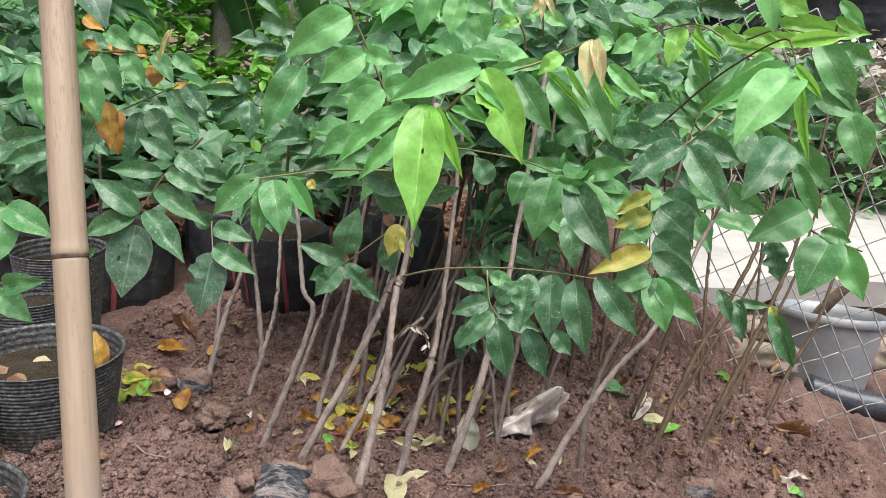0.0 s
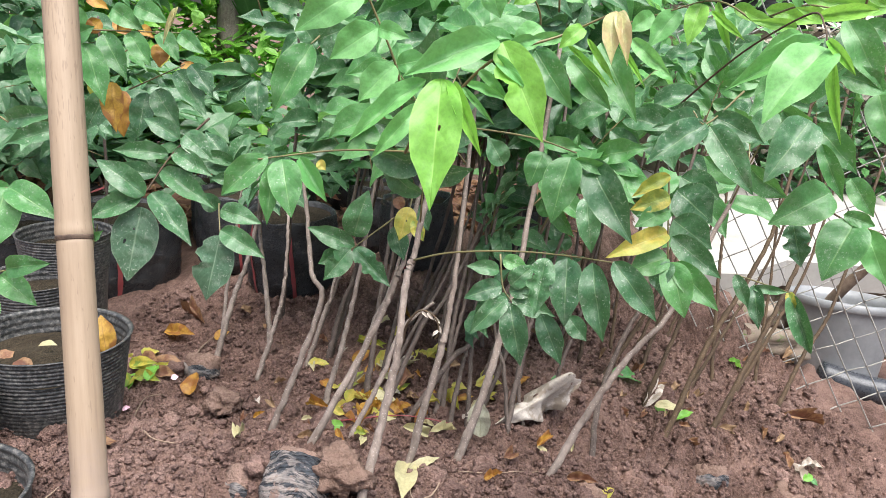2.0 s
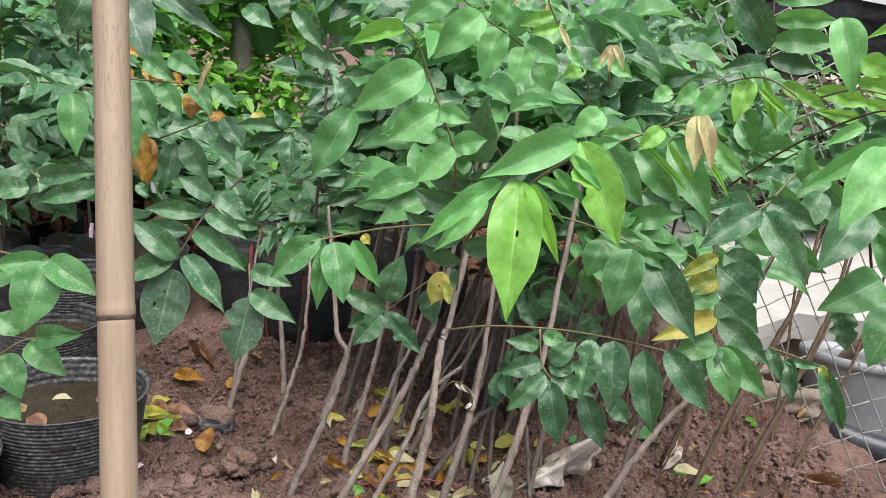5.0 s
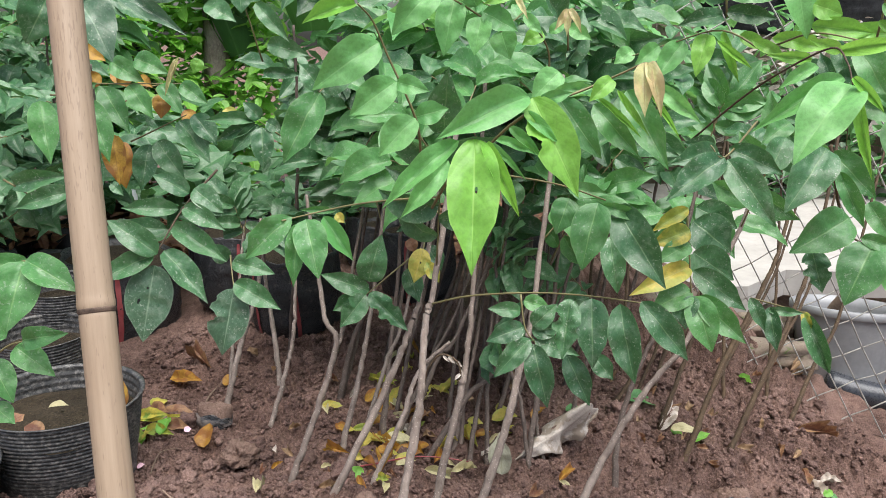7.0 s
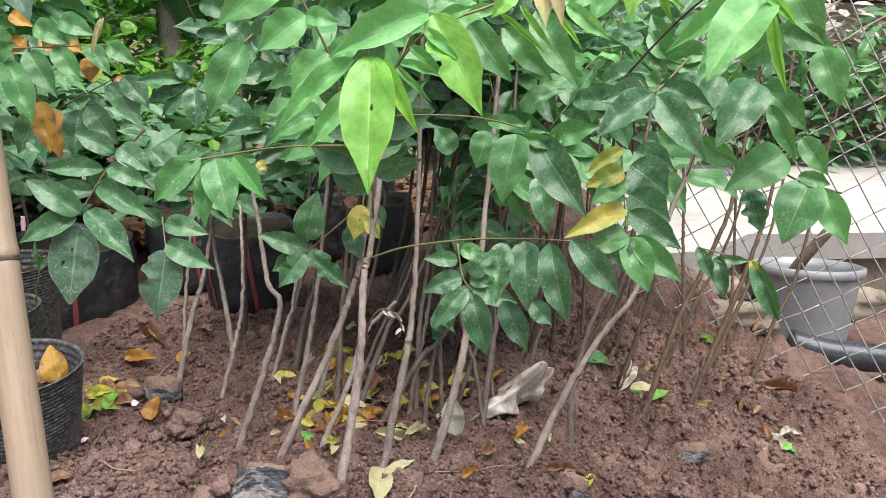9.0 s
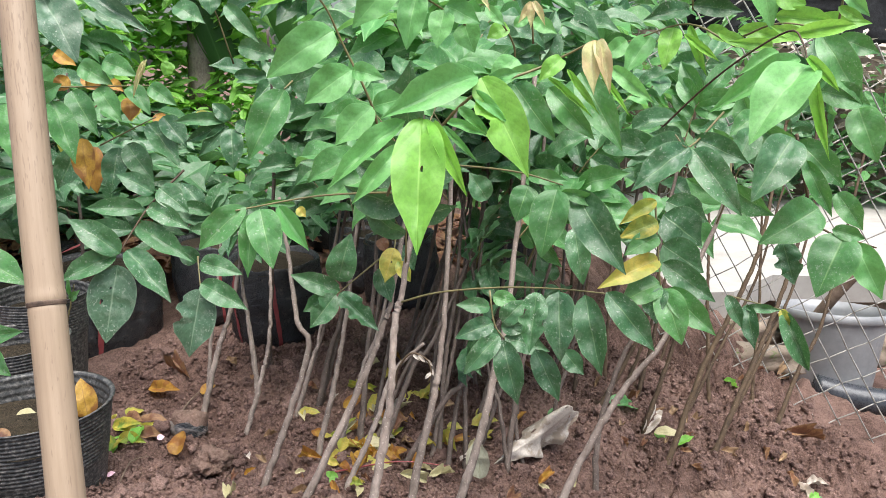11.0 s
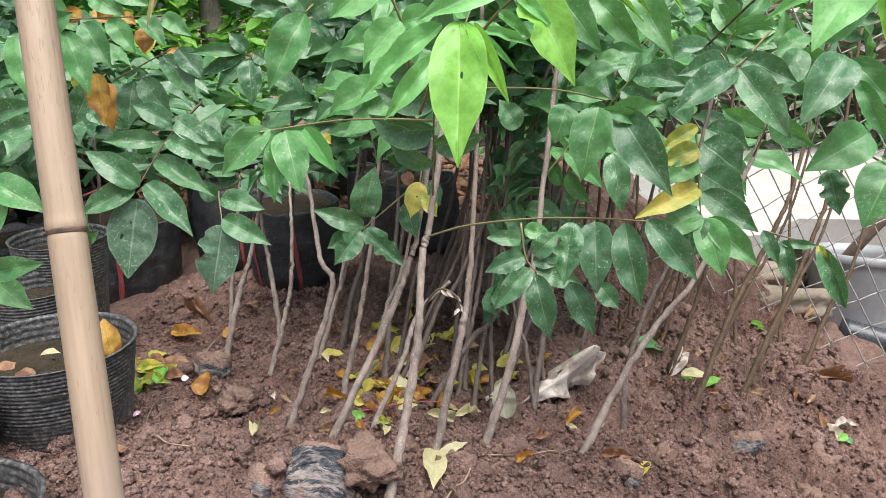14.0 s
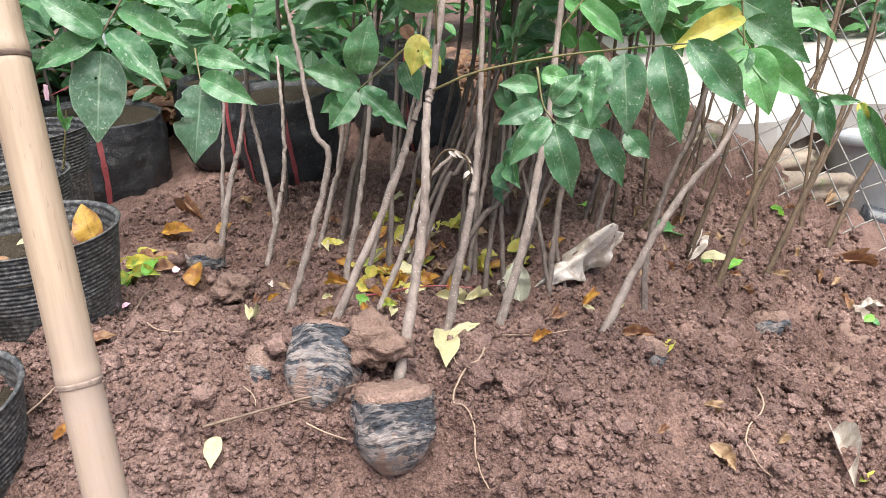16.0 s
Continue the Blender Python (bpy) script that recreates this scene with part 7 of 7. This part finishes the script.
leaflet(rib, (0.140, 0.932, 0.284), (0.165, 0.917, 0.257), 0.026, "dark", (-0.24, -0.89, 0.44), 0)
rib = stalk(STEMS["L"], ((0.047, 0.985, 0.348), (0.053, 0.967, 0.308), (0.066, 0.954, 0.291)), 0.0013)
leaflet(rib, (0.047, 0.974, 0.328), (0.002, 0.968, 0.333), 0.021, "dark", (-0.12, -0.93, 0.51), 6)
leaflet(rib, (0.052, 0.968, 0.308), (0.001, 0.958, 0.290), 0.028, "dark", (-0.26, -0.92, 0.42), 6)
leaflet(rib, (0.059, 0.958, 0.295), (0.012, 0.941, 0.246), 0.029, "dark", (-0.10, -0.91, 0.45), 6)
leaflet(rib, (0.063, 0.950, 0.291), (0.083, 0.925, 0.211), 0.037, "dark", (-0.16, -0.89, 0.46), 0)
leaflet(rib, (0.051, 0.978, 0.342), (0.085, 0.974, 0.334), 0.022, "mid", (-0.24, -0.93, 0.48), 6)
leaflet(rib, (0.063, 0.962, 0.311), (0.094, 0.965, 0.342), 0.028, "dark", (-0.15, -0.93, 0.47), 6)
leaflet(rib, (0.066, 0.957, 0.293), (0.125, 0.946, 0.277), 0.028, "dark", (-0.31, -0.91, 0.54), 0)
leaflet(rib, (0.062, 0.963, 0.303), (0.102, 0.959, 0.313), 0.027, "dark", (-0.24, -0.92, 0.46), 0)
rib = stalk(STEMS["H"], ((-0.067, 1.000, 0.477), (-0.106, 0.920, 0.491), (-0.157, 0.830, 0.503), (-0.215, 0.740, 0.506)), 0.0013)
leaflet(rib, (-0.207, 0.748, 0.508), (-0.251, 0.733, 0.468), 0.028, "mid", (0.08, -0.94, 0.48), 3)
leaflet(rib, (-0.193, 0.747, 0.506), (-0.177, 0.719, 0.454), 0.032, "mid", (0.17, -0.94, 0.57), 6)
leaflet(rib, (-0.201, 0.746, 0.502), (-0.203, 0.725, 0.443), 0.019, "mid", (0.12, -0.94, 0.53), 0)
leaflet(rib, (-0.176, 0.752, 0.508), (-0.145, 0.735, 0.468), 0.019, "soft", (0.00, -0.95, 0.47), 7)
leaflet(rib, (-0.184, 0.884, 0.480), (-0.174, 0.879, 0.470), 0.012, "yellow", (-0.03, -0.96, 0.22), 0)
leaflet(rib, (-0.184, 0.873, 0.486), (-0.223, 0.866, 0.488), 0.009, "mid", (0.17, -0.96, 0.26), 0)
rib = stalk(STEMS["B"], ((-0.395, 1.114, 0.488), (-0.422, 1.044, 0.448), (-0.439, 0.973, 0.399)), 0.0016)
leaflet(rib, (-0.415, 1.048, 0.466), (-0.463, 1.046, 0.492), 0.028, "dark", (0.50, -0.92, 0.42), 6)
leaflet(rib, (-0.429, 1.042, 0.445), (-0.504, 1.029, 0.448), 0.026, "dark", (0.32, -0.90, 0.41), 0)
leaflet(rib, (-0.423, 1.043, 0.448), (-0.360, 1.023, 0.420), 0.027, "dark", (0.36, -0.92, 0.34), 0)
leaflet(rib, (-0.410, 1.055, 0.472), (-0.367, 1.043, 0.440), 0.033, "dark", (0.28, -0.93, 0.35), 6)
leaflet(rib, (-0.440, 1.040, 0.422), (-0.358, 1.015, 0.377), 0.032, "dark", (0.42, -0.91, 0.37), 0)
leaflet(rib, (-0.464, 1.081, 0.406), (-0.537, 1.063, 0.408), 0.029, "dark", (0.35, -0.89, 0.53), 0)
leaflet(rib, (-0.436, 0.972, 0.400), (-0.498, 0.972, 0.445), 0.034, "dark", (0.50, -0.89, 0.37), 6)
leaflet(rib, (-0.441, 0.973, 0.399), (-0.507, 0.949, 0.369), 0.031, "dark", (0.34, -0.87, 0.54), 0)
leaflet(rib, (-0.428, 0.974, 0.404), (-0.364, 0.942, 0.343), 0.034, "dark", (0.48, -0.89, 0.51), 0)
leaflet(rib, (-0.443, 0.976, 0.383), (-0.457, 0.948, 0.285), 0.061, "grey", (0.26, -0.87, 0.56), 9)
rib = stalk(STEMS["B"], ((-0.374, 1.084, 0.366), (-0.371, 1.074, 0.356), (-0.359, 1.041, 0.330)), 0.0012)
leaflet(rib, (-0.371, 1.081, 0.357), (-0.307, 1.073, 0.342), 0.031, "dark", (0.32, -0.92, 0.50), 6)
leaflet(rib, (-0.358, 1.041, 0.338), (-0.288, 1.021, 0.306), 0.033, "dark", (0.36, -0.91, 0.32), 0)
leaflet(rib, (-0.359, 1.043, 0.329), (-0.375, 1.017, 0.236), 0.057, "grey", (0.27, -0.89, 0.63), 10)
leaflet(rib, (-0.395, 1.137, 0.342), (-0.419, 1.134, 0.369), 0.028, "dark", (0.12, -0.92, 0.31), 6)
rib = stalk(STEMS["E"], ((-0.104, 1.139, 0.356), (-0.141, 1.124, 0.328), (-0.175, 1.098, 0.304)), 0.0013)
leaflet(rib, (-0.171, 1.104, 0.307), (-0.244, 1.103, 0.333), 0.031, "dark", (0.16, -0.94, 0.33), 6)
leaflet(rib, (-0.172, 1.097, 0.325), (-0.151, 1.099, 0.398), 0.044, "dark", (0.01, -0.95, 0.27), 6)
leaflet(rib, (-0.176, 1.094, 0.305), (-0.213, 1.073, 0.259), 0.036, "dark", (0.16, -0.93, 0.33), 10)
leaflet(rib, (-0.170, 1.095, 0.307), (-0.110, 1.067, 0.258), 0.033, "dark", (-0.02, -0.93, 0.52), 5)
leaflet(rib, (-0.185, 1.115, 0.294), (-0.227, 1.102, 0.275), 0.028, "dark", (0.17, -0.93, 0.59), 3)
rib = stalk(STEMS["E"], ((-0.088, 1.155, 0.384), (-0.092, 1.129, 0.355)), 0.0013)
leaflet(rib, (-0.091, 1.135, 0.367), (-0.104, 1.117, 0.317), 0.033, "yellow", (0.08, -0.95, 0.28), 8)
leaflet(rib, (-0.114, 1.157, 0.376), (-0.104, 1.150, 0.356), 0.019, "brown", (0.18, -0.96, 0.28), 1)
leaflet(rib, (-0.085, 1.123, 0.349), (-0.065, 1.112, 0.320), 0.021, "turning", (-0.08, -0.95, 0.57), 3)
leaflet(rib, (-0.116, 1.150, 0.330), (-0.096, 1.132, 0.280), 0.033, "dark", (0.11, -0.95, 0.54), 2)
leaflet(rib, (-0.086, 1.201, 0.353), (-0.062, 1.188, 0.316), 0.033, "dark", (-0.12, -0.96, 0.55), 3)
rib = stalk(STEMS["H"], ((-0.084, 1.024, 0.186), (-0.079, 1.020, 0.218), (-0.061, 1.015, 0.244), (-0.039, 1.005, 0.241), (-0.031, 1.001, 0.221), (-0.036, 0.998, 0.208)), 0.0016)
leaflet(rib, (-0.049, 1.005, 0.246), (-0.039, 1.001, 0.237), 0.005, "ash", (-0.15, -0.91, 0.39), 1)
leaflet(rib, (-0.039, 1.007, 0.239), (-0.029, 1.004, 0.230), 0.005, "ash", (-0.07, -0.91, 0.56), 0)
leaflet(rib, (-0.032, 1.007, 0.226), (-0.027, 1.002, 0.215), 0.005, "ash", (-0.07, -0.90, 0.67), 0)
leaflet(rib, (-0.031, 1.002, 0.221), (-0.040, 0.999, 0.212), 0.005, "ash", (-0.07, -0.90, 0.75), 1)
leaflet(rib, (-0.057, 1.012, 0.244), (-0.047, 1.008, 0.236), 0.004, "ash", (-0.09, -0.91, 0.50), 6)
rib = stalk(STEMS["A"], ((-0.681, 1.236, 0.750), (-0.593, 1.183, 0.737), (-0.532, 1.143, 0.742)), 0.0022)
leaflet(rib, (-0.611, 1.188, 0.736), (-0.548, 1.147, 0.639), 0.067, "grey", (0.56, -0.91, 0.31), 6)
leaflet(rib, (-0.532, 1.144, 0.740), (-0.420, 1.104, 0.678), 0.028, "grey", (0.38, -0.93, 0.09), 0)
leaflet(rib, (-0.579, 1.188, 0.738), (-0.631, 1.179, 0.772), 0.038, "dark", (0.60, -0.90, 0.08), 6)
leaflet(rib, (-0.535, 1.149, 0.742), (-0.483, 1.146, 0.765), 0.029, "dark", (0.41, -0.92, -0.08), 0)
leaflet(rib, (-0.669, 1.231, 0.742), (-0.706, 1.208, 0.663), 0.063, "dark", (0.56, -0.88, 0.06), 6)
rib = stalk(STEMS["A"], ((-0.693, 1.307, 0.597), (-0.584, 1.278, 0.600), (-0.483, 1.258, 0.603)), 0.0013)
leaflet(rib, (-0.626, 1.277, 0.593), (-0.577, 1.249, 0.522), 0.040, "mid", (0.24, -0.91, 0.32), 0)
leaflet(rib, (-0.582, 1.275, 0.598), (-0.539, 1.256, 0.545), 0.034, "mid", (0.33, -0.92, 0.31), 0)
leaflet(rib, (-0.613, 1.288, 0.635), (-0.556, 1.275, 0.603), 0.035, "mid", (0.25, -0.92, 0.12), 6)
leaflet(rib, (-0.572, 1.285, 0.641), (-0.515, 1.276, 0.617), 0.035, "mid", (0.24, -0.93, 0.28), 6)
leaflet(rib, (-0.524, 1.260, 0.601), (-0.485, 1.239, 0.557), 0.030, "mid", (0.52, -0.93, 0.35), 6)
leaflet(rib, (-0.490, 1.257, 0.602), (-0.444, 1.246, 0.572), 0.028, "mid", (0.26, -0.94, 0.20), 6)
leaflet(rib, (-0.674, 1.307, 0.594), (-0.705, 1.308, 0.636), 0.038, "mid", (0.40, -0.89, 0.31), 1)
leaflet(rib, (-0.496, 1.260, 0.642), (-0.511, 1.240, 0.581), 0.007, "bronze", (0.30, -0.94, 0.31), 6)
leaflet(rib, (-0.492, 1.263, 0.644), (-0.501, 1.249, 0.608), 0.005, "bronze", (0.17, -0.94, 0.06), 3)
rib = stalk(STEMS["A"], ((-0.675, 1.203, 0.586), (-0.596, 1.153, 0.588)), 0.0013)
leaflet(rib, (-0.592, 1.148, 0.584), (-0.557, 1.124, 0.495), 0.039, "mid", (0.59, -0.90, 0.09), 0)
leaflet(rib, (-0.695, 1.207, 0.576), (-0.670, 1.169, 0.483), 0.043, "mid", (0.43, -0.87, 0.42), 0)
leaflet(rib, (-0.616, 1.152, 0.590), (-0.575, 1.149, 0.609), 0.030, "mid", (0.44, -0.90, 0.12), 1)
rib = stalk(STEMS["A2"], ((-0.594, 1.289, 0.503), (-0.488, 1.269, 0.552)), 0.0013)
leaflet(rib, (-0.625, 1.291, 0.514), (-0.610, 1.265, 0.432), 0.038, "orange", (0.25, -0.90, 0.31), 0)
leaflet(rib, (-0.561, 1.284, 0.500), (-0.572, 1.260, 0.425), 0.040, "dark", (0.29, -0.91, 0.41), 0)
leaflet(rib, (-0.549, 1.289, 0.505), (-0.500, 1.269, 0.443), 0.041, "dark", (0.19, -0.92, 0.27), 0)
leaflet(rib, (-0.501, 1.268, 0.542), (-0.445, 1.241, 0.475), 0.040, "dark", (0.47, -0.94, 0.39), 0)
leaflet(rib, (-0.476, 1.266, 0.553), (-0.435, 1.251, 0.504), 0.037, "dark", (0.41, -0.94, 0.36), 3)
leaflet(rib, (-0.633, 1.291, 0.497), (-0.665, 1.269, 0.431), 0.043, "dark", (0.30, -0.89, 0.13), 0)
leaflet(rib, (-0.643, 1.305, 0.615), (-0.663, 1.295, 0.591), 0.026, "orange", (0.57, -0.90, 0.34), 2)
leaflet(rib, (-0.593, 1.312, 0.616), (-0.614, 1.303, 0.597), 0.026, "orange", (0.53, -0.92, 0.37), 3)
leaflet(rib, (-0.526, 1.274, 0.583), (-0.528, 1.261, 0.546), 0.029, "orange", (0.24, -0.93, 0.12), 6)
rib = stalk(STEMS["B"], ((-0.333, 1.263, 0.521), (-0.365, 1.248, 0.547)), 0.0013)
leaflet(rib, (-0.367, 1.244, 0.549), (-0.447, 1.226, 0.548), 0.022, "dark", (0.14, -0.95, 0.35), 0)
leaflet(rib, (-0.369, 1.246, 0.544), (-0.432, 1.233, 0.514), 0.022, "dark", (0.19, -0.95, 0.19), 0)
leaflet(rib, (-0.364, 1.247, 0.540), (-0.409, 1.227, 0.493), 0.025, "dark", (0.14, -0.95, 0.11), 0)
leaflet(rib, (-0.359, 1.245, 0.536), (-0.354, 1.226, 0.471), 0.036, "dark", (0.23, -0.96, 0.32), 6)
leaflet(rib, (-0.351, 1.245, 0.545), (-0.324, 1.239, 0.531), 0.022, "dark", (0.27, -0.97, 0.12), 0)
leaflet(rib, (-0.360, 1.244, 0.550), (-0.386, 1.242, 0.576), 0.025, "dark", (0.35, -0.96, 0.16), 6)
rib = stalk(STEMS["C"], ((-0.223, 1.079, 0.617), (-0.230, 1.056, 0.607)), 0.0013)
leaflet(rib, (-0.229, 1.055, 0.606), (-0.276, 1.028, 0.514), 0.048, "mid", (0.03, -0.97, 0.26), 0)
leaflet(rib, (-0.243, 1.161, 0.608), (-0.191, 1.155, 0.631), 0.038, "dark", (0.13, -0.99, 0.13), 1)
leaflet(rib, (-0.245, 1.154, 0.604), (-0.275, 1.154, 0.641), 0.033, "dark", (0.30, -0.98, 0.13), 1)
rib = stalk(STEMS["A2"], ((-0.382, 1.367, 0.636), (-0.411, 1.339, 0.749), (-0.450, 1.313, 0.773)), 0.0013)
leaflet(rib, (-0.490, 1.309, 0.774), (-0.544, 1.295, 0.727), 0.047, "grey", (0.28, -0.94, 0.13), 6)
leaflet(rib, (-0.440, 1.310, 0.754), (-0.509, 1.306, 0.756), 0.019, "dark", (0.29, -0.95, 0.06), 0)
leaflet(rib, (-0.411, 1.345, 0.754), (-0.405, 1.331, 0.715), 0.036, "dark", (0.43, -0.96, 0.19), 6)
leaflet(rib, (-0.382, 1.338, 0.732), (-0.324, 1.320, 0.670), 0.028, "dark", (0.28, -0.97, -0.00), 0)
leaflet(rib, (-0.457, 1.308, 0.728), (-0.403, 1.291, 0.700), 0.035, "dark", (0.45, -0.96, 0.29), 0)
leaflet(rib, (-0.382, 1.366, 0.617), (-0.308, 1.357, 0.614), 0.020, "dark", (0.39, -0.97, 0.18), 0)
leaflet(rib, (-0.373, 1.371, 0.666), (-0.298, 1.357, 0.647), 0.036, "dark", (0.09, -0.98, 0.16), 0)
leaflet(rib, (-0.448, 1.308, 0.773), (-0.492, 1.303, 0.807), 0.037, "dark", (0.20, -0.95, 0.24), 6)
leaflet(rib, (-0.431, 1.341, 0.767), (-0.383, 1.344, 0.797), 0.034, "dark", (0.22, -0.96, -0.04), 6)
leaflet(rib, (-0.495, 1.310, 0.781), (-0.532, 1.312, 0.815), 0.037, "dark", (0.46, -0.94, 0.19), 0)
leaflet(rib, (-0.492, 1.368, 0.638), (-0.503, 1.361, 0.615), 0.023, "lime", (0.22, -0.95, 0.28), 6)
rib = stalk(STEMS["A2"], ((-0.677, 1.387, 0.535), (-0.597, 1.398, 0.588), (-0.535, 1.396, 0.580)), 0.0013)
leaflet(rib, (-0.716, 1.414, 0.654), (-0.674, 1.403, 0.631), 0.028, "orange", (0.41, -0.90, 0.18), 0)
leaflet(rib, (-0.663, 1.402, 0.614), (-0.630, 1.391, 0.585), 0.028, "orange", (0.52, -0.91, 0.09), 0)
leaflet(rib, (-0.617, 1.402, 0.605), (-0.590, 1.393, 0.586), 0.020, "orange", (0.50, -0.92, 0.09), 0)
leaflet(rib, (-0.576, 1.401, 0.576), (-0.578, 1.385, 0.534), 0.032, "turning", (0.24, -0.93, 0.15), 0)
leaflet(rib, (-0.533, 1.386, 0.548), (-0.508, 1.377, 0.511), 0.028, "orange", (0.50, -0.94, 0.22), 0)
leaflet(rib, (-0.655, 1.383, 0.490), (-0.643, 1.361, 0.407), 0.043, "orange", (0.23, -0.90, 0.43), 6)
leaflet(rib, (-0.461, 1.395, 0.552), (-0.438, 1.383, 0.525), 0.026, "yellow", (0.35, -0.95, 0.25), 0)
leaflet(rib, (-0.688, 1.384, 0.504), (-0.706, 1.376, 0.473), 0.033, "turning", (0.45, -0.89, 0.25), 0)

STEMS["near"] = sapling(((-0.80, 0.92, -0.05), (-0.74, 0.90, 0.2), (-0.62, 0.80, 0.42)), 0.006, "young sapling in a black pot beside the pole", TWIG)
rib = stalk(STEMS["near"], ((-0.594, 0.823, 0.438), (-0.510, 0.765, 0.453), (-0.476, 0.746, 0.458)), 0.0013)
leaflet(rib, (-0.476, 0.742, 0.459), (-0.481, 0.704, 0.398), 0.043, "mid", (0.44, -0.81, 0.45), 6)
leaflet(rib, (-0.476, 0.745, 0.459), (-0.415, 0.726, 0.433), 0.031, "mid", (0.42, -0.83, 0.46), 3)
leaflet(rib, (-0.477, 0.752, 0.456), (-0.526, 0.727, 0.453), 0.021, "mid", (0.65, -0.81, 0.52), 0)
leaflet(rib, (-0.519, 0.761, 0.447), (-0.542, 0.739, 0.426), 0.025, "mid", (0.46, -0.80, 0.29), 3)
rib = stalk(STEMS["near"], ((-0.609, 0.832, 0.292), (-0.561, 0.822, 0.329), (-0.534, 0.815, 0.341)), 0.0013)
leaflet(rib, (-0.534, 0.813, 0.343), (-0.473, 0.800, 0.358), 0.026, "mid", (0.56, -0.81, 0.40), 6)
leaflet(rib, (-0.549, 0.822, 0.331), (-0.498, 0.806, 0.302), 0.030, "mid", (0.35, -0.79, 0.46), 6)
leaflet(rib, (-0.593, 0.839, 0.304), (-0.560, 0.819, 0.260), 0.034, "mid", (0.55, -0.77, 0.54), 6)
leaflet(rib, (-0.564, 0.831, 0.337), (-0.596, 0.833, 0.357), 0.027, "mid", (0.50, -0.78, 0.49), 3)
leaflet(rib, (-0.589, 0.824, 0.254), (-0.559, 0.815, 0.235), 0.025, "mid", (0.63, -0.75, 0.53), 0)
rib = stalk(STEMS["near"], ((-0.640, 0.995, 0.492), (-0.583, 0.968, 0.472)), 0.0013)
leaflet(rib, (-0.537, 0.971, 0.484), (-0.608, 0.954, 0.462), 0.026, "dark", (0.50, -0.85, 0.47), 0)
leaflet(rib, (-0.624, 0.992, 0.486), (-0.539, 0.978, 0.503), 0.026, "dark", (0.56, -0.86, 0.27), 1)
leaflet(rib, (-0.637, 0.987, 0.472), (-0.683, 0.976, 0.463), 0.029, "dark", (0.51, -0.82, 0.47), 6)
leaflet(rib, (-0.490, 0.980, 0.492), (-0.472, 0.971, 0.478), 0.013, "dark", (0.28, -0.89, 0.23), 1)


# ---- small things among the pots ----
STEMS["seedling"] = sapling(((-0.761, 1.420, 0.135), (-0.746, 1.415, 0.177), (-0.732, 1.410, 0.219)), 0.0022, "small green seedling sprouting in a black pot", RACHIS, 0.6, "")
rib = stalk(STEMS["seedling"], ((-0.746, 1.415, 0.177), (-0.732, 1.410, 0.219)), 0.0009)
leaflet(rib, (-0.744, 1.414, 0.185), (-0.717, 1.401, 0.211), 0.016, "mid", (0.2, -0.9, 0.4), 0)
leaflet(rib, (-0.741, 1.413, 0.194), (-0.736, 1.404, 0.249), 0.009, "mid", (0.1, -0.95, 0.2), 6)


def plastic_strip(name, way, width, material, label, category):
    """A thin bent strip of plastic along a line."""
    bm = bmesh.new()
    tube(bm, spline(way, 6), lambda t: width * (1.0 - 0.15 * math.sin(t * 9)), 8, True, 0.14)
    single(name, bm, material, way[0], label, category)


plastic_strip("plastic_tag", ((-1.018, 1.880, 0.175), (-1.015, 1.870, 0.158), (-1.012, 1.860, 0.142)), 0.006, PINK, "faded pink plastic plant tag stuck in a grow bag", "plant tag")
plastic_strip("plastic_tag", ((-0.910, 2.000, 0.272), (-0.903, 1.990, 0.260), (-0.896, 1.980, 0.247)), 0.007, WHITE, "white plastic plant tag hanging among the leaves", "plant tag")
plastic_strip("red_string", ((-1.030, 1.900, 0.142), (-0.999, 1.920, 0.155), (-0.980, 1.950, 0.162)), 0.005, RED, "red plastic tape lying across a grow bag", "string")
